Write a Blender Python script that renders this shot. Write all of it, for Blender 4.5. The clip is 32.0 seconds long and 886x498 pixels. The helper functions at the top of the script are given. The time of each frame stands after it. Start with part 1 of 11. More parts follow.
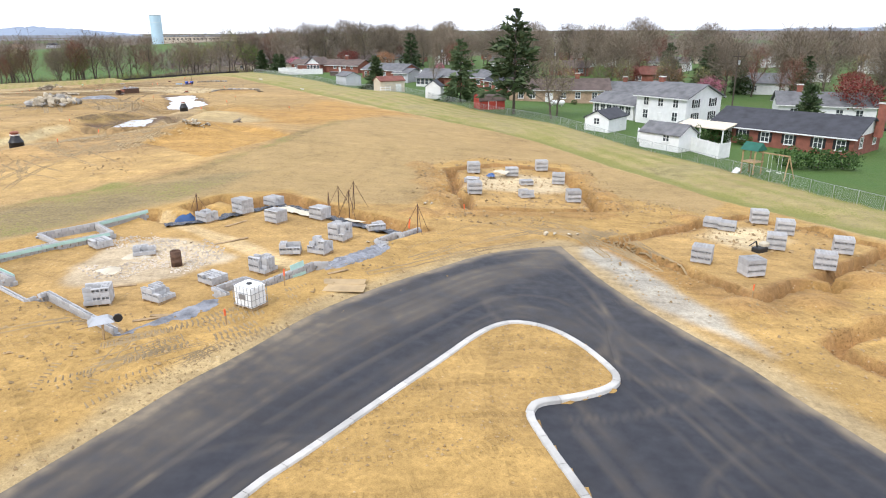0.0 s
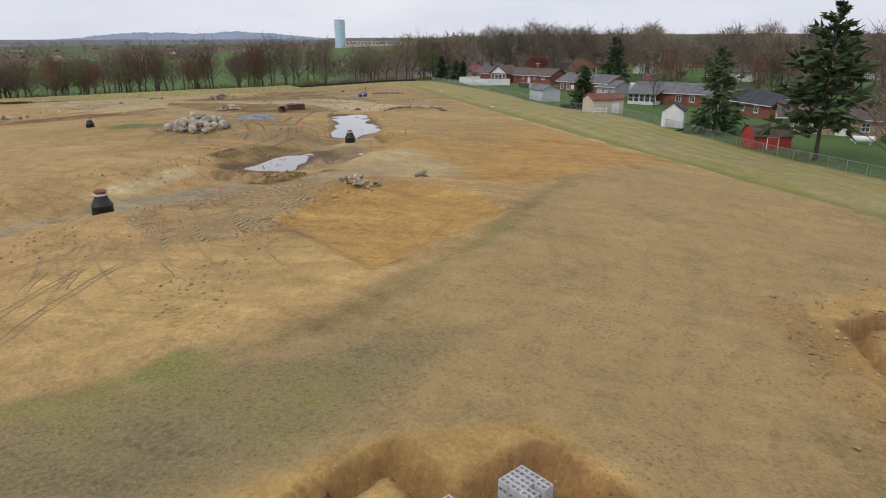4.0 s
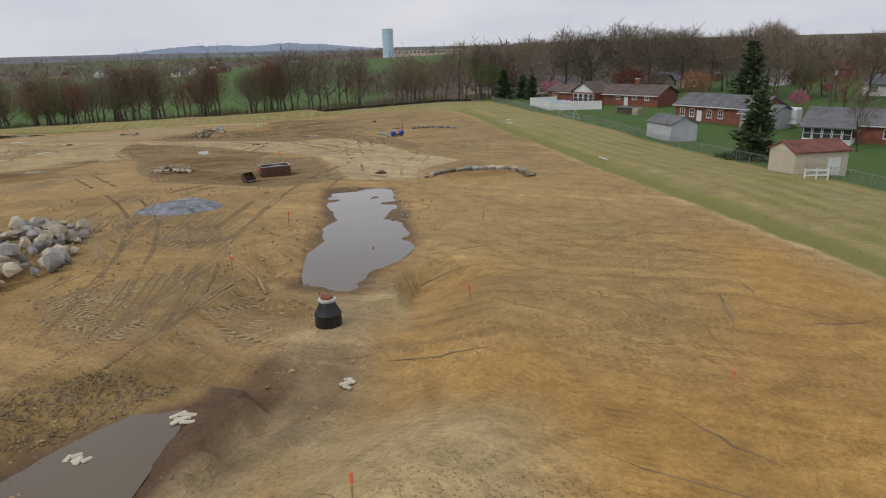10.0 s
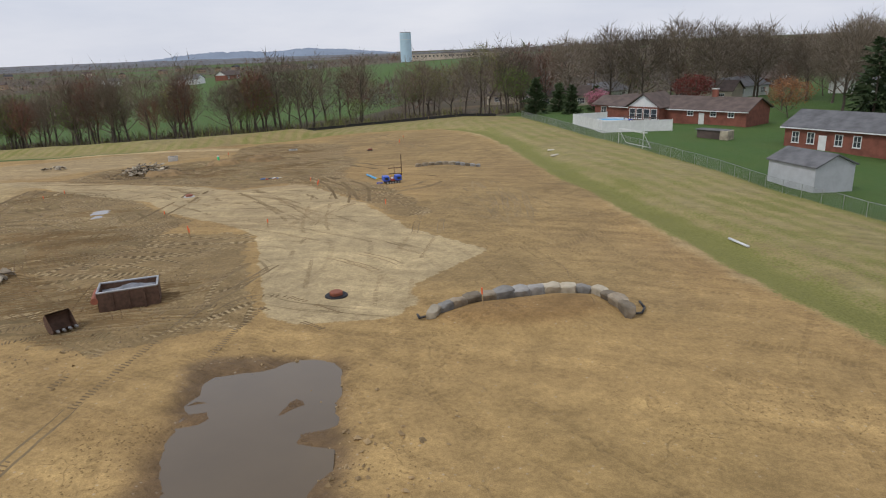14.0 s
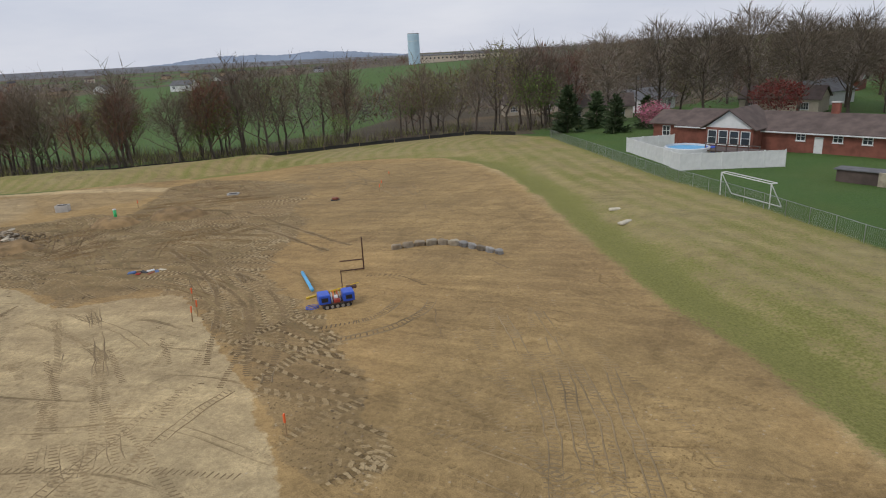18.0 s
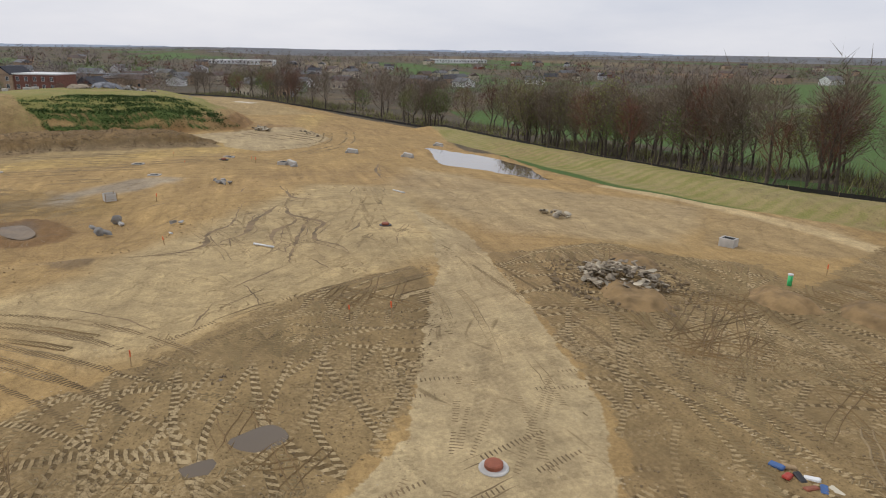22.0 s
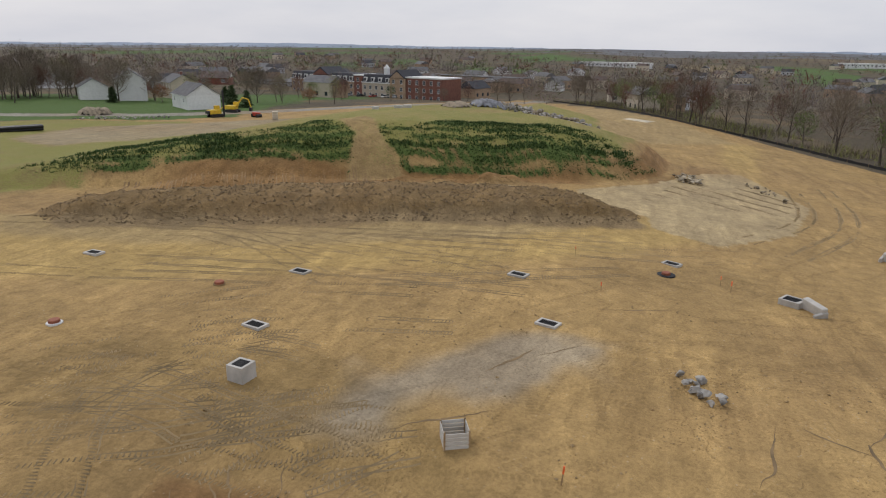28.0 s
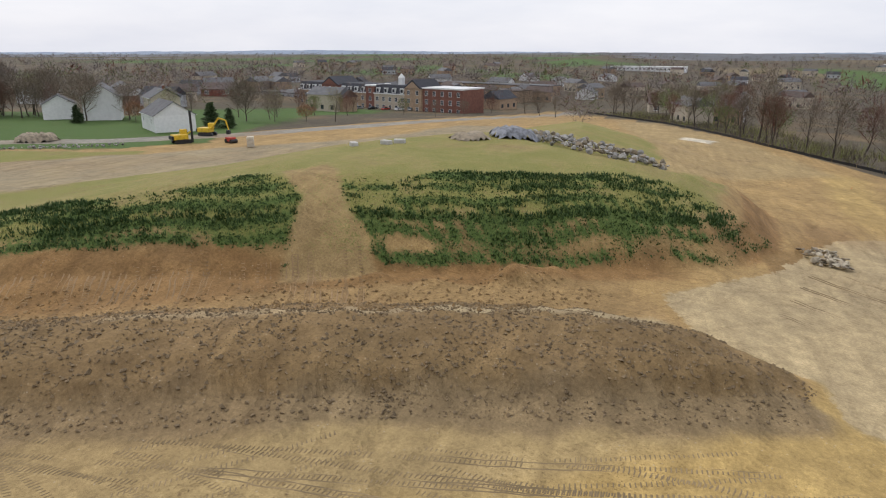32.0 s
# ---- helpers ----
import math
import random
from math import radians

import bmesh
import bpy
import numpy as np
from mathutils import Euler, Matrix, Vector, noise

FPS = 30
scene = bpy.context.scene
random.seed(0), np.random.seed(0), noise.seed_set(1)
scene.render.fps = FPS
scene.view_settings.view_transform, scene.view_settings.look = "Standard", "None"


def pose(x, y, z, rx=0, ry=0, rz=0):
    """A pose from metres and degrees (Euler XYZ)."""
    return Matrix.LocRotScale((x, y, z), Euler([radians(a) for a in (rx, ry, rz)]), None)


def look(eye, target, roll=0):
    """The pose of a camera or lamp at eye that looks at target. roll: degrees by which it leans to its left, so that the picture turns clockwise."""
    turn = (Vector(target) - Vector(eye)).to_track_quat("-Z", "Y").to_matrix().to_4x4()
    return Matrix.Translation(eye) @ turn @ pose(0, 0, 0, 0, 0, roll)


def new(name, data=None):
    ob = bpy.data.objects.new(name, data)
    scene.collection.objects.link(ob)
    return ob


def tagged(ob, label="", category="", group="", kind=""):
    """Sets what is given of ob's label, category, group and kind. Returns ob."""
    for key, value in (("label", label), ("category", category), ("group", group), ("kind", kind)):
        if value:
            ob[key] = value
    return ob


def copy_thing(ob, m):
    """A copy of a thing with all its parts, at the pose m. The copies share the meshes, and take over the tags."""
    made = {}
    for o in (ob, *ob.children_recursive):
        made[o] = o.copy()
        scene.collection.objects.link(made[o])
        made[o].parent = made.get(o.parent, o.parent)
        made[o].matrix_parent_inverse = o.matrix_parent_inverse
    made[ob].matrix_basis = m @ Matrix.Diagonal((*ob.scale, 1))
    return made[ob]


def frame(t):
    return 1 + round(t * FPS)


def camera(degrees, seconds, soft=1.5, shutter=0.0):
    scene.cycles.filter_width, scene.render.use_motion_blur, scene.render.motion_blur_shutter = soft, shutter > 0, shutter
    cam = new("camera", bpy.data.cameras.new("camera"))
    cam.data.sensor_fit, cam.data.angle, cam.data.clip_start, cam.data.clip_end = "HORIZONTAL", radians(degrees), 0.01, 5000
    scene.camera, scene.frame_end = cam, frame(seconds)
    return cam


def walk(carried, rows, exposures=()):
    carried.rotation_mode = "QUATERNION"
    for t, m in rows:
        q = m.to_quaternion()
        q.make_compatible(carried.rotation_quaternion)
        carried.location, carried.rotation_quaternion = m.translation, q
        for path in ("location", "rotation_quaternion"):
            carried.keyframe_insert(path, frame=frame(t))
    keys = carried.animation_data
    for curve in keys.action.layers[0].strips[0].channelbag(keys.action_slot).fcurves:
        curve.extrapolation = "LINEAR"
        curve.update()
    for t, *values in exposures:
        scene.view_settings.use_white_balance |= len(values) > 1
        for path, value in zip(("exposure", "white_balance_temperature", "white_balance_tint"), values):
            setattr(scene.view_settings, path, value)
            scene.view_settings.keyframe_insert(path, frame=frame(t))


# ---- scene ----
cam = camera(67.5, 32.0, soft=1.1)
METRES, EYE, TILT, LEAN, TURN = 276.6, 13.0, -0.35, -1.97, 0.0
ROWS = [
    (0.0, 0.0, 0.0, 0.0, -0.69, -18.05, 2.11),
    (0.5, -0.005, 0.0141, -0.0002, 5.59, -17.87, 1.85),
    (1.0, -0.0108, 0.0289, -0.0, 7.99, -17.75, 1.78),
    (1.5, -0.0162, 0.044, 0.0001, 9.66, -17.59, 1.74),
    (2.0, -0.0207, 0.0591, 0.0004, 11.07, -17.48, 1.72),
    (2.5, -0.0249, 0.0741, 0.0008, 12.04, -17.41, 1.79),
    (3.0, -0.0295, 0.0892, 0.0012, 12.59, -17.37, 1.89),
    (3.5, -0.0343, 0.1041, 0.0018, 12.93, -17.31, 2.02),
    (5.5, -0.0528, 0.1646, 0.0038, 14.61, -16.93, 2.32),
    (6.0, -0.0576, 0.1799, 0.0041, 14.94, -16.83, 2.42),
    (6.5, -0.0622, 0.195, 0.0044, 15.37, -16.76, 2.5),
    (7.0, -0.0668, 0.2102, 0.0048, 15.69, -16.72, 2.62),
    (7.5, -0.0716, 0.2255, 0.0051, 15.94, -16.67, 2.71),
    (8.0, -0.0763, 0.2408, 0.0055, 16.27, -16.61, 2.8),
    (8.5, -0.081, 0.2561, 0.0056, 16.69, -16.57, 2.86),
    (9.0, -0.0859, 0.2712, 0.0054, 17.04, -16.54, 2.96),
    (9.5, -0.0907, 0.2862, 0.0053, 17.22, -16.47, 3.07),
    (10.0, -0.0955, 0.3015, 0.0056, 17.44, -16.43, 3.19),
    (10.5, -0.1, 0.3168, 0.006, 17.76, -16.41, 3.27),
    (11.0, -0.1045, 0.3322, 0.0061, 17.98, -16.35, 3.37),
    (11.5, -0.1091, 0.3478, 0.0063, 18.21, -16.28, 3.45),
    (12.0, -0.1137, 0.3631, 0.0066, 18.58, -16.22, 3.49),
    (12.5, -0.1186, 0.3783, 0.0065, 18.72, -16.18, 3.59),
    (13.0, -0.1234, 0.3934, 0.0066, 18.8, -16.16, 3.69),
    (13.5, -0.1279, 0.4086, 0.0066, 18.92, -16.11, 3.81),
    (14.0, -0.1324, 0.4241, 0.0068, 19.1, -16.07, 3.86),
    (14.5, -0.1368, 0.4394, 0.007, 19.27, -16.03, 3.98),
    (15.0, -0.1415, 0.4549, 0.0071, 19.39, -16.02, 4.03),
    (15.5, -0.1463, 0.4703, 0.0074, 19.52, -15.98, 4.06),
    (17.5, -0.1653, 0.5312, 0.0076, 19.99, -15.91, 4.43),
    (18.0, -0.1703, 0.5462, 0.0075, 19.95, -15.89, 4.47),
    (18.5, -0.1756, 0.5605, 0.0076, 21.15, -15.8, 4.33),
    (19.0, -0.1817, 0.5731, 0.0086, 26.45, -15.53, 3.75),
    (19.5, -0.1888, 0.5835, 0.0097, 35.01, -15.13, 2.84),
    (20.0, -0.1965, 0.5915, 0.0105, 43.2, -14.87, 1.92),
    (20.5, -0.2055, 0.5984, 0.011, 50.4, -14.76, 1.41),
    (21.0, -0.2166, 0.6029, 0.0112, 59.51, -14.66, 0.54),
    (21.5, -0.2269, 0.6053, 0.0122, 68.21, -14.76, 0.05),
    (22.0, -0.2383, 0.6059, 0.0132, 75.94, -14.95, -0.72),
    (22.5, -0.2516, 0.6057, 0.0138, 84.41, -15.13, -1.34),
    (23.0, -0.2671, 0.6031, 0.0146, 91.25, -15.39, -1.99),
    (23.5, -0.282, 0.5991, 0.0157, 97.69, -15.69, -2.52),
    (24.0, -0.2979, 0.5944, 0.0169, 101.29, -15.84, -2.78),
    (24.5, -0.3137, 0.5905, 0.0179, 103.19, -15.87, -2.78),
    (25.0, -0.3303, 0.5868, 0.0186, 104.15, -15.75, -2.69),
    (25.5, -0.3466, 0.5832, 0.0198, 104.53, -15.7, -2.6),
    (27.5, -0.414, 0.5678, 0.0214, 105.88, -15.44, -1.69),
    (28.0, -0.4303, 0.564, 0.0221, 105.95, -15.43, -1.54),
    (28.5, -0.4464, 0.5605, 0.0229, 106.24, -15.42, -1.48),
    (29.0, -0.4626, 0.5571, 0.0236, 106.72, -15.4, -1.42),
    (29.5, -0.4786, 0.5537, 0.0245, 107.23, -15.38, -1.4),
    (30.0, -0.4944, 0.5502, 0.0253, 107.66, -15.32, -1.41),
    (30.5, -0.5103, 0.5463, 0.0262, 107.88, -15.27, -1.37),
    (31.0, -0.5272, 0.5428, 0.0265, 108.02, -15.2, -1.26),
    (31.5, -0.5424, 0.5396, 0.0275, 108.08, -15.14, -1.1),
    (32.0, -0.5583, 0.5361, 0.0278, 108.12, -15.06, -0.94),
]
# The picture starts bright and cool and settles: seconds, stops, kelvin, tint
EXPOSURES = [(0.0, 0.8, 6150, 10), (1.0, 0.55, 6183, 10), (2.0, 0.36, 6217, 10), (3.0, -0.06, 6250, 10), (3.5, -0.12, 6283, 10), (6.0, -0.2, 6450, 10), (8.0, -0.3, 6450, 10), (9.0, -0.34, 6440, 10), (10.0, -0.38, 6425, 10), (11.0, -0.24, 6410, 10), (12.0, -0.26, 6400, 10), (15.0, -0.24, 6250, 10), (18.0, -0.34, 6250, 10), (19.0, -0.34, 6300, 10), (21.0, -0.2, 6400, 10), (23.0, -0.26, 6550, 10), (25.0, -0.48, 6600, 10), (28.0, -0.32, 6536, 10), (30.0, -0.46, 6493, 10), (31.0, -0.44, 6471, 10), (32.0, -0.02, 6450, 10)]
walk(cam, [(t, pose(0, 0, EYE, TILT, LEAN, TURN) @ pose(METRES * x, METRES * y, METRES * z, 90 + pitch, roll, yaw)) for t, x, y, z, yaw, pitch, roll in ROWS],
     exposures=EXPOSURES)

# ---- sky and light: a bright, thinly overcast spring day ----
world = bpy.data.worlds.new("sky")
scene.world = world
world.use_nodes = True
wn, wl = world.node_tree.nodes, world.node_tree.links
wn.clear()
SUN_HIGH, SUN_ROUND = 48.0, 215.0
sky = wn.new("ShaderNodeTexSky")
sky.sky_type, sky.sun_disc, sky.sun_elevation, sky.sun_rotation = "NISHITA", False, radians(SUN_HIGH), radians(SUN_ROUND)
sky.air_density, sky.dust_density, sky.ozone_density = 1.0, 3.0, 1.5
where = wn.new("ShaderNodeTexCoord")
squash = wn.new("ShaderNodeMapping")
squash.inputs["Scale"].default_value = (1.6, 1.6, 7.0)
clouds = wn.new("ShaderNodeTexNoise")
clouds.inputs["Scale"].default_value, clouds.inputs["Detail"].default_value, clouds.inputs["Roughness"].default_value = 1.6, 6.0, 0.55
shape = wn.new("ShaderNodeValToRGB")
shape.color_ramp.elements[0].position, shape.color_ramp.elements[0].color = 0.3, (7.4, 7.7, 8.7, 1)
shape.color_ramp.elements[1].position, shape.color_ramp.elements[1].color = 0.7, (9.4, 9.4, 9.9, 1)
veil = wn.new("ShaderNodeMix")
veil.data_type = "RGBA"
veil.inputs["Factor"].default_value = 0.86
back, out = wn.new("ShaderNodeBackground"), wn.new("ShaderNodeOutputWorld")
back.inputs["Strength"].default_value = 0.109
wl.new(where.outputs["Generated"], squash.inputs["Vector"])
wl.new(squash.outputs["Vector"], clouds.inputs["Vector"])
wl.new(clouds.outputs["Fac"], shape.inputs["Fac"])
wl.new(sky.outputs["Color"], veil.inputs["A"])
wl.new(shape.outputs["Color"], veil.inputs["B"])
wl.new(veil.outputs["Result"], back.inputs["Color"])
wl.new(back.outputs["Background"], out.inputs["Surface"])
sun = new("sun", bpy.data.lights.new("sun", "SUN"))
sun.data.energy, sun.data.angle, sun.data.color = 1.15, radians(12), (1.0, 0.96, 0.9)
sun.matrix_world = look((0, 0, 80), (math.sin(radians(SUN_ROUND)) * -60, math.cos(radians(SUN_ROUND)) * -60, 80 - 60 * math.tan(radians(SUN_HIGH))))


# ---- materials ----
def nodes_of(name):
    m = bpy.data.materials.new(name)
    m.use_nodes = True
    n = m.node_tree.nodes
    return m, n, m.node_tree.links, n["Principled BSDF"]


def noise_node(n, l, at, scale, detail=4.0, rough=0.55):
    t = n.new("ShaderNodeTexNoise")
    t.inputs["Scale"].default_value, t.inputs["Detail"].default_value, t.inputs["Roughness"].default_value = scale, detail, rough
    l.new(at, t.inputs["Vector"])
    return t.outputs["Fac"]


def blend(n, l, kind, fac, a, b):
    """A colour mix; fac, a and b are sockets or values."""
    m = n.new("ShaderNodeMix")
    m.data_type, m.blend_type = "RGBA", kind
    for key, v in (("Factor", fac), ("A", a), ("B", b)):
        if isinstance(v, bpy.types.NodeSocket):
            l.new(v, m.inputs[key])
        elif key == "Factor":
            m.inputs[key].default_value = v
        else:
            m.inputs[key].default_value = (*v, 1) if len(v) == 3 else v
    return m.outputs["Result"]


def span(n, l, v, a, b, lo=0.0, hi=1.0):
    m = n.new("ShaderNodeMapRange")
    l.new(v, m.inputs["Value"])
    for key, x in (("From Min", a), ("From Max", b), ("To Min", lo), ("To Max", hi)):
        m.inputs[key].default_value = x
    return m.outputs["Result"]


def sums(n, l, op, a, b):
    m = n.new("ShaderNodeMath")
    m.operation = op
    for i, v in enumerate((a, b)):
        if isinstance(v, bpy.types.NodeSocket):
            l.new(v, m.inputs[i])
        else:
            m.inputs[i].default_value = v
    return m.outputs["Value"]


def relief(n, l, bsdf, height, strength, distance):
    b = n.new("ShaderNodeBump")
    b.inputs["Strength"].default_value, b.inputs["Distance"].default_value = strength, distance
    l.new(height, b.inputs["Height"])
    l.new(b.outputs["Normal"], bsdf.inputs["Normal"])


def plain(name, colour, rough=0.7, metal=0.0, vary=0.2, coarse=1.5, fine=14.0, bump=0.3, dist=0.02, spread=0.12, dirt=None):
    """A surface with stains at one scale, grain at another, and a tone of its own for each object."""
    m, n, l, b = nodes_of(name)
    at = n.new("ShaderNodeTexCoord").outputs["Object"]
    big, small = noise_node(n, l, at, coarse), noise_node(n, l, at, fine, 3)
    dark = tuple(c * (1 - 1.6 * vary) for c in colour) if dirt is None else dirt
    col = blend(n, l, "MIX", span(n, l, big, 0.38, 0.68), colour, dark if dirt is None else dirt)
    col = blend(n, l, "MULTIPLY", vary, col, blend(n, l, "MIX", small, (0.35, 0.35, 0.35), (1.5, 1.5, 1.5)))
    info = n.new("ShaderNodeObjectInfo").outputs["Random"]
    hsv = n.new("ShaderNodeHueSaturation")
    l.new(col, hsv.inputs["Color"])
    l.new(span(n, l, info, 0, 1, 1 - spread, 1 + spread), hsv.inputs["Value"])
    l.new(hsv.outputs["Color"], b.inputs["Base Color"])
    l.new(span(n, l, small, 0.2, 0.8, max(rough - 0.12, 0.02), min(rough + 0.12, 1)), b.inputs["Roughness"])
    b.inputs["Metallic"].default_value = metal
    if bump:
        relief(n, l, b, small, bump, dist)
    return m


def foliage(name, colour, other, see=0.25, rough=0.65):
    """Leaves, needles, buds or twigs: each island of the mesh takes its own tone."""
    m, n, l, b = nodes_of(name)
    isl = n.new("ShaderNodeNewGeometry").outputs["Random Per Island"]
    col = blend(n, l, "MIX", isl, colour, other)
    info = n.new("ShaderNodeObjectInfo").outputs["Random"]
    hsv = n.new("ShaderNodeHueSaturation")
    l.new(col, hsv.inputs["Color"])
    l.new(span(n, l, info, 0, 1, 0.75, 1.25), hsv.inputs["Value"])
    l.new(hsv.outputs["Color"], b.inputs["Base Color"])
    b.inputs["Roughness"].default_value = rough
    b.inputs["Specular IOR Level"].default_value = 0.2
    return m


def glass_dark(name, colour=(0.03, 0.035, 0.04)):
    m, n, l, b = nodes_of(name)
    at = n.new("ShaderNodeTexCoord").outputs["Object"]
    l.new(blend(n, l, "MIX", noise_node(n, l, at, 0.7, 2), colour, tuple(c * 2.2 for c in colour)), b.inputs["Base Color"])
    b.inputs["Roughness"].default_value = 0.06
    return m


def ground_material():
    """Soil, stubble and grass: the kinds of soil and cover come with the ground, the grain is made here."""
    m, n, l, b = nodes_of("ground")
    at = n.new("ShaderNodeTexCoord").outputs["Object"]
    soil = n.new("ShaderNodeAttribute")
    soil.attribute_name = "soil"
    cover = n.new("ShaderNodeAttribute")
    cover.attribute_name = "cover"
    parts = n.new("ShaderNodeSeparateColor")
    l.new(cover.outputs["Color"], parts.inputs["Color"])
    green, stubble, wet, rill = parts.outputs["Red"], parts.outputs["Green"], parts.outputs["Blue"], cover.outputs["Alpha"]
    huge, big, mid, fine, grit = (noise_node(n, l, at, s, d) for s, d in ((0.035, 5), (0.16, 5), (0.9, 5), (5.0, 4), (22.0, 3)))
    # tracked earth, cut orange earth, pale graded roads and the stone bed end in crisp, ragged edges
    zone = n.new("ShaderNodeAttribute")
    zone.attribute_name = "zones"
    split = n.new("ShaderNodeSeparateColor")
    l.new(zone.outputs["Color"], split.inputs["Color"])
    ragged = sums(n, l, "ADD", sums(n, l, "MULTIPLY", span(n, l, mid, 0, 1, -0.5, 0.5), 0.5), sums(n, l, "MULTIPLY", span(n, l, fine, 0, 1, -0.5, 0.5), 0.12))
    col = soil.outputs["Color"]
    churned = span(n, l, sums(n, l, "ADD", split.outputs["Green"], sums(n, l, "ADD", ragged, span(n, l, big, 0, 1, -0.22, 0.22))), 0.49, 0.535)
    for key, tone in (("Green", (0.262, 0.188, 0.09)), ("Blue", (0.44, 0.27, 0.085)), ("Red", (0.47, 0.375, 0.215))):
        col = blend(n, l, "MIX", churned if key == "Green" else span(n, l, sums(n, l, "ADD", split.outputs[key], sums(n, l, "MULTIPLY", ragged, 0.4)), 0.495, 0.515), col, tone)
    churned = sums(n, l, "MULTIPLY", churned, span(n, l, sums(n, l, "ADD", split.outputs["Red"], sums(n, l, "MULTIPLY", ragged, 0.4)), 0.495, 0.515, 1, 0.12))
    col = blend(n, l, "MIX", span(n, l, sums(n, l, "ADD", zone.outputs["Alpha"], ragged), 0.49, 0.525), col, (0.44, 0.35, 0.205))
    col = blend(n, l, "MULTIPLY", 0.75, col, blend(n, l, "MIX", span(n, l, big, 0.3, 0.7), (0.72, 0.70, 0.68), (1.22, 1.2, 1.16)))
    col = blend(n, l, "MULTIPLY", 0.6, col, blend(n, l, "MIX", span(n, l, mid, 0.3, 0.7), (0.72, 0.71, 0.70), (1.25, 1.24, 1.22)))
    col = blend(n, l, "MIX", span(n, l, huge, 0.5, 0.72, 0, 0.4), col, (0.33, 0.215, 0.105))
    # streaks of grading and running water, in two directions
    for turn, seed in ((62, 0.0), (-12, 31.0)):
        lay = n.new("ShaderNodeMapping")
        lay.inputs["Rotation"].default_value = (0, 0, radians(turn))
        lay.inputs["Scale"].default_value = (0.07, 0.7, 1.0)
        lay.inputs["Location"].default_value = (seed, seed, 0)
        l.new(at, lay.inputs["Vector"])
        streak = noise_node(n, l, lay.outputs["Vector"], 1.0, 5, 0.6)
        col = blend(n, l, "MULTIPLY", span(n, l, huge if turn > 0 else big, 0.42, 0.62, 0.1, 0.6), col, blend(n, l, "MIX", span(n, l, streak, 0.36, 0.64), (0.74, 0.72, 0.70), (1.18, 1.18, 1.16)))
    # wheel and crawler marks that wind over one another, pressed between raised, crumbled edges
    sway = n.new("ShaderNodeTexNoise")
    sway.inputs["Scale"].default_value, sway.inputs["Detail"].default_value = 0.034, 1.5
    l.new(at, sway.inputs["Vector"])
    bent = n.new("ShaderNodeVectorMath")
    bent.operation = "MULTIPLY_ADD"
    bent.inputs[1].default_value = (24, 24, 0)
    l.new(sway.outputs["Color"], bent.inputs[0])
    l.new(at, bent.inputs[2])
    where_driven = n.new("ShaderNodeTexNoise")
    where_driven.inputs["Scale"].default_value, where_driven.inputs["Detail"].default_value = 0.085, 3.0
    l.new(bent.outputs["Vector"], where_driven.inputs["Vector"])
    driven = n.new("ShaderNodeSeparateColor")
    l.new(where_driven.outputs["Color"], driven.inputs["Color"])
    press, ribs = None, None
    for turn, gap, wide, key in ((18, 3.1, 0.42, "Red"), (71, 4.3, 0.5, "Green"), (124, 2.7, 0.38, "Blue"), (163, 5.3, 0.55, "Red"), (97, 1.9, 0.3, "Green")):
        lay = n.new("ShaderNodeMapping")
        lay.inputs["Rotation"].default_value = (0, 0, radians(turn))
        l.new(bent.outputs["Vector"], lay.inputs["Vector"])
        axes = n.new("ShaderNodeSeparateXYZ")
        l.new(lay.outputs["Vector"], axes.inputs["Vector"])
        wave = sums(n, l, "SINE", sums(n, l, "MULTIPLY", axes.outputs["X"], 2 * math.pi / gap), 0)
        edge = math.cos(math.pi * wide / gap)
        lug = span(n, l, sums(n, l, "SINE", sums(n, l, "ADD", sums(n, l, "MULTIPLY", axes.outputs["Y"], 2 * math.pi / 0.44), sums(n, l, "MULTIPLY", fine, 3.0)), 0), -0.3, 0.3, 0.25, 1.0)
        band = span(n, l, sums(n, l, "ADD", wave, span(n, l, fine, 0, 1, -0.06, 0.06)), edge - 0.02, edge + 0.03)
        mark = sums(n, l, "MULTIPLY", band, lug)
        rib = sums(n, l, "MULTIPLY", sums(n, l, "MULTIPLY", band, span(n, l, lug, 0.25, 0.6, 1, 0)), span(n, l, driven.outputs[key], 0.42, 0.52))
        ribs = rib if ribs is None else sums(n, l, "MAXIMUM", ribs, rib)
        mark = sums(n, l, "MULTIPLY", mark, span(n, l, driven.outputs[key], 0.45 if turn != 163 else 0.52, 0.56))
        press = mark if press is None else sums(n, l, "MAXIMUM", press, mark)
    much = span(n, l, churned, 0, 1, 0.30, 0.9)
    tracked = sums(n, l, "MULTIPLY", press, much)
    col = blend(n, l, "MULTIPLY", tracked, col, (0.52, 0.50, 0.47))
    lifted = sums(n, l, "MULTIPLY", sums(n, l, "MULTIPLY", ribs, churned), span(n, l, big, 0.4, 0.6, 0.35, 0.9))
    col = blend(n, l, "MIX", lifted, col, (0.46, 0.35, 0.19))
    pale_marks = sums(n, l, "MULTIPLY", span(n, l, driven.outputs["Blue"], 0.52, 0.62, 0, 0.55), sums(n, l, "MULTIPLY", churned, span(n, l, fine, 0.45, 0.6)))
    col = blend(n, l, "MIX", pale_marks, col, (0.40, 0.30, 0.16))
    # clods and small stones
    crumb = n.new("ShaderNodeTexVoronoi")
    crumb.inputs["Scale"].default_value = 5.5
    l.new(at, crumb.inputs["Vector"])
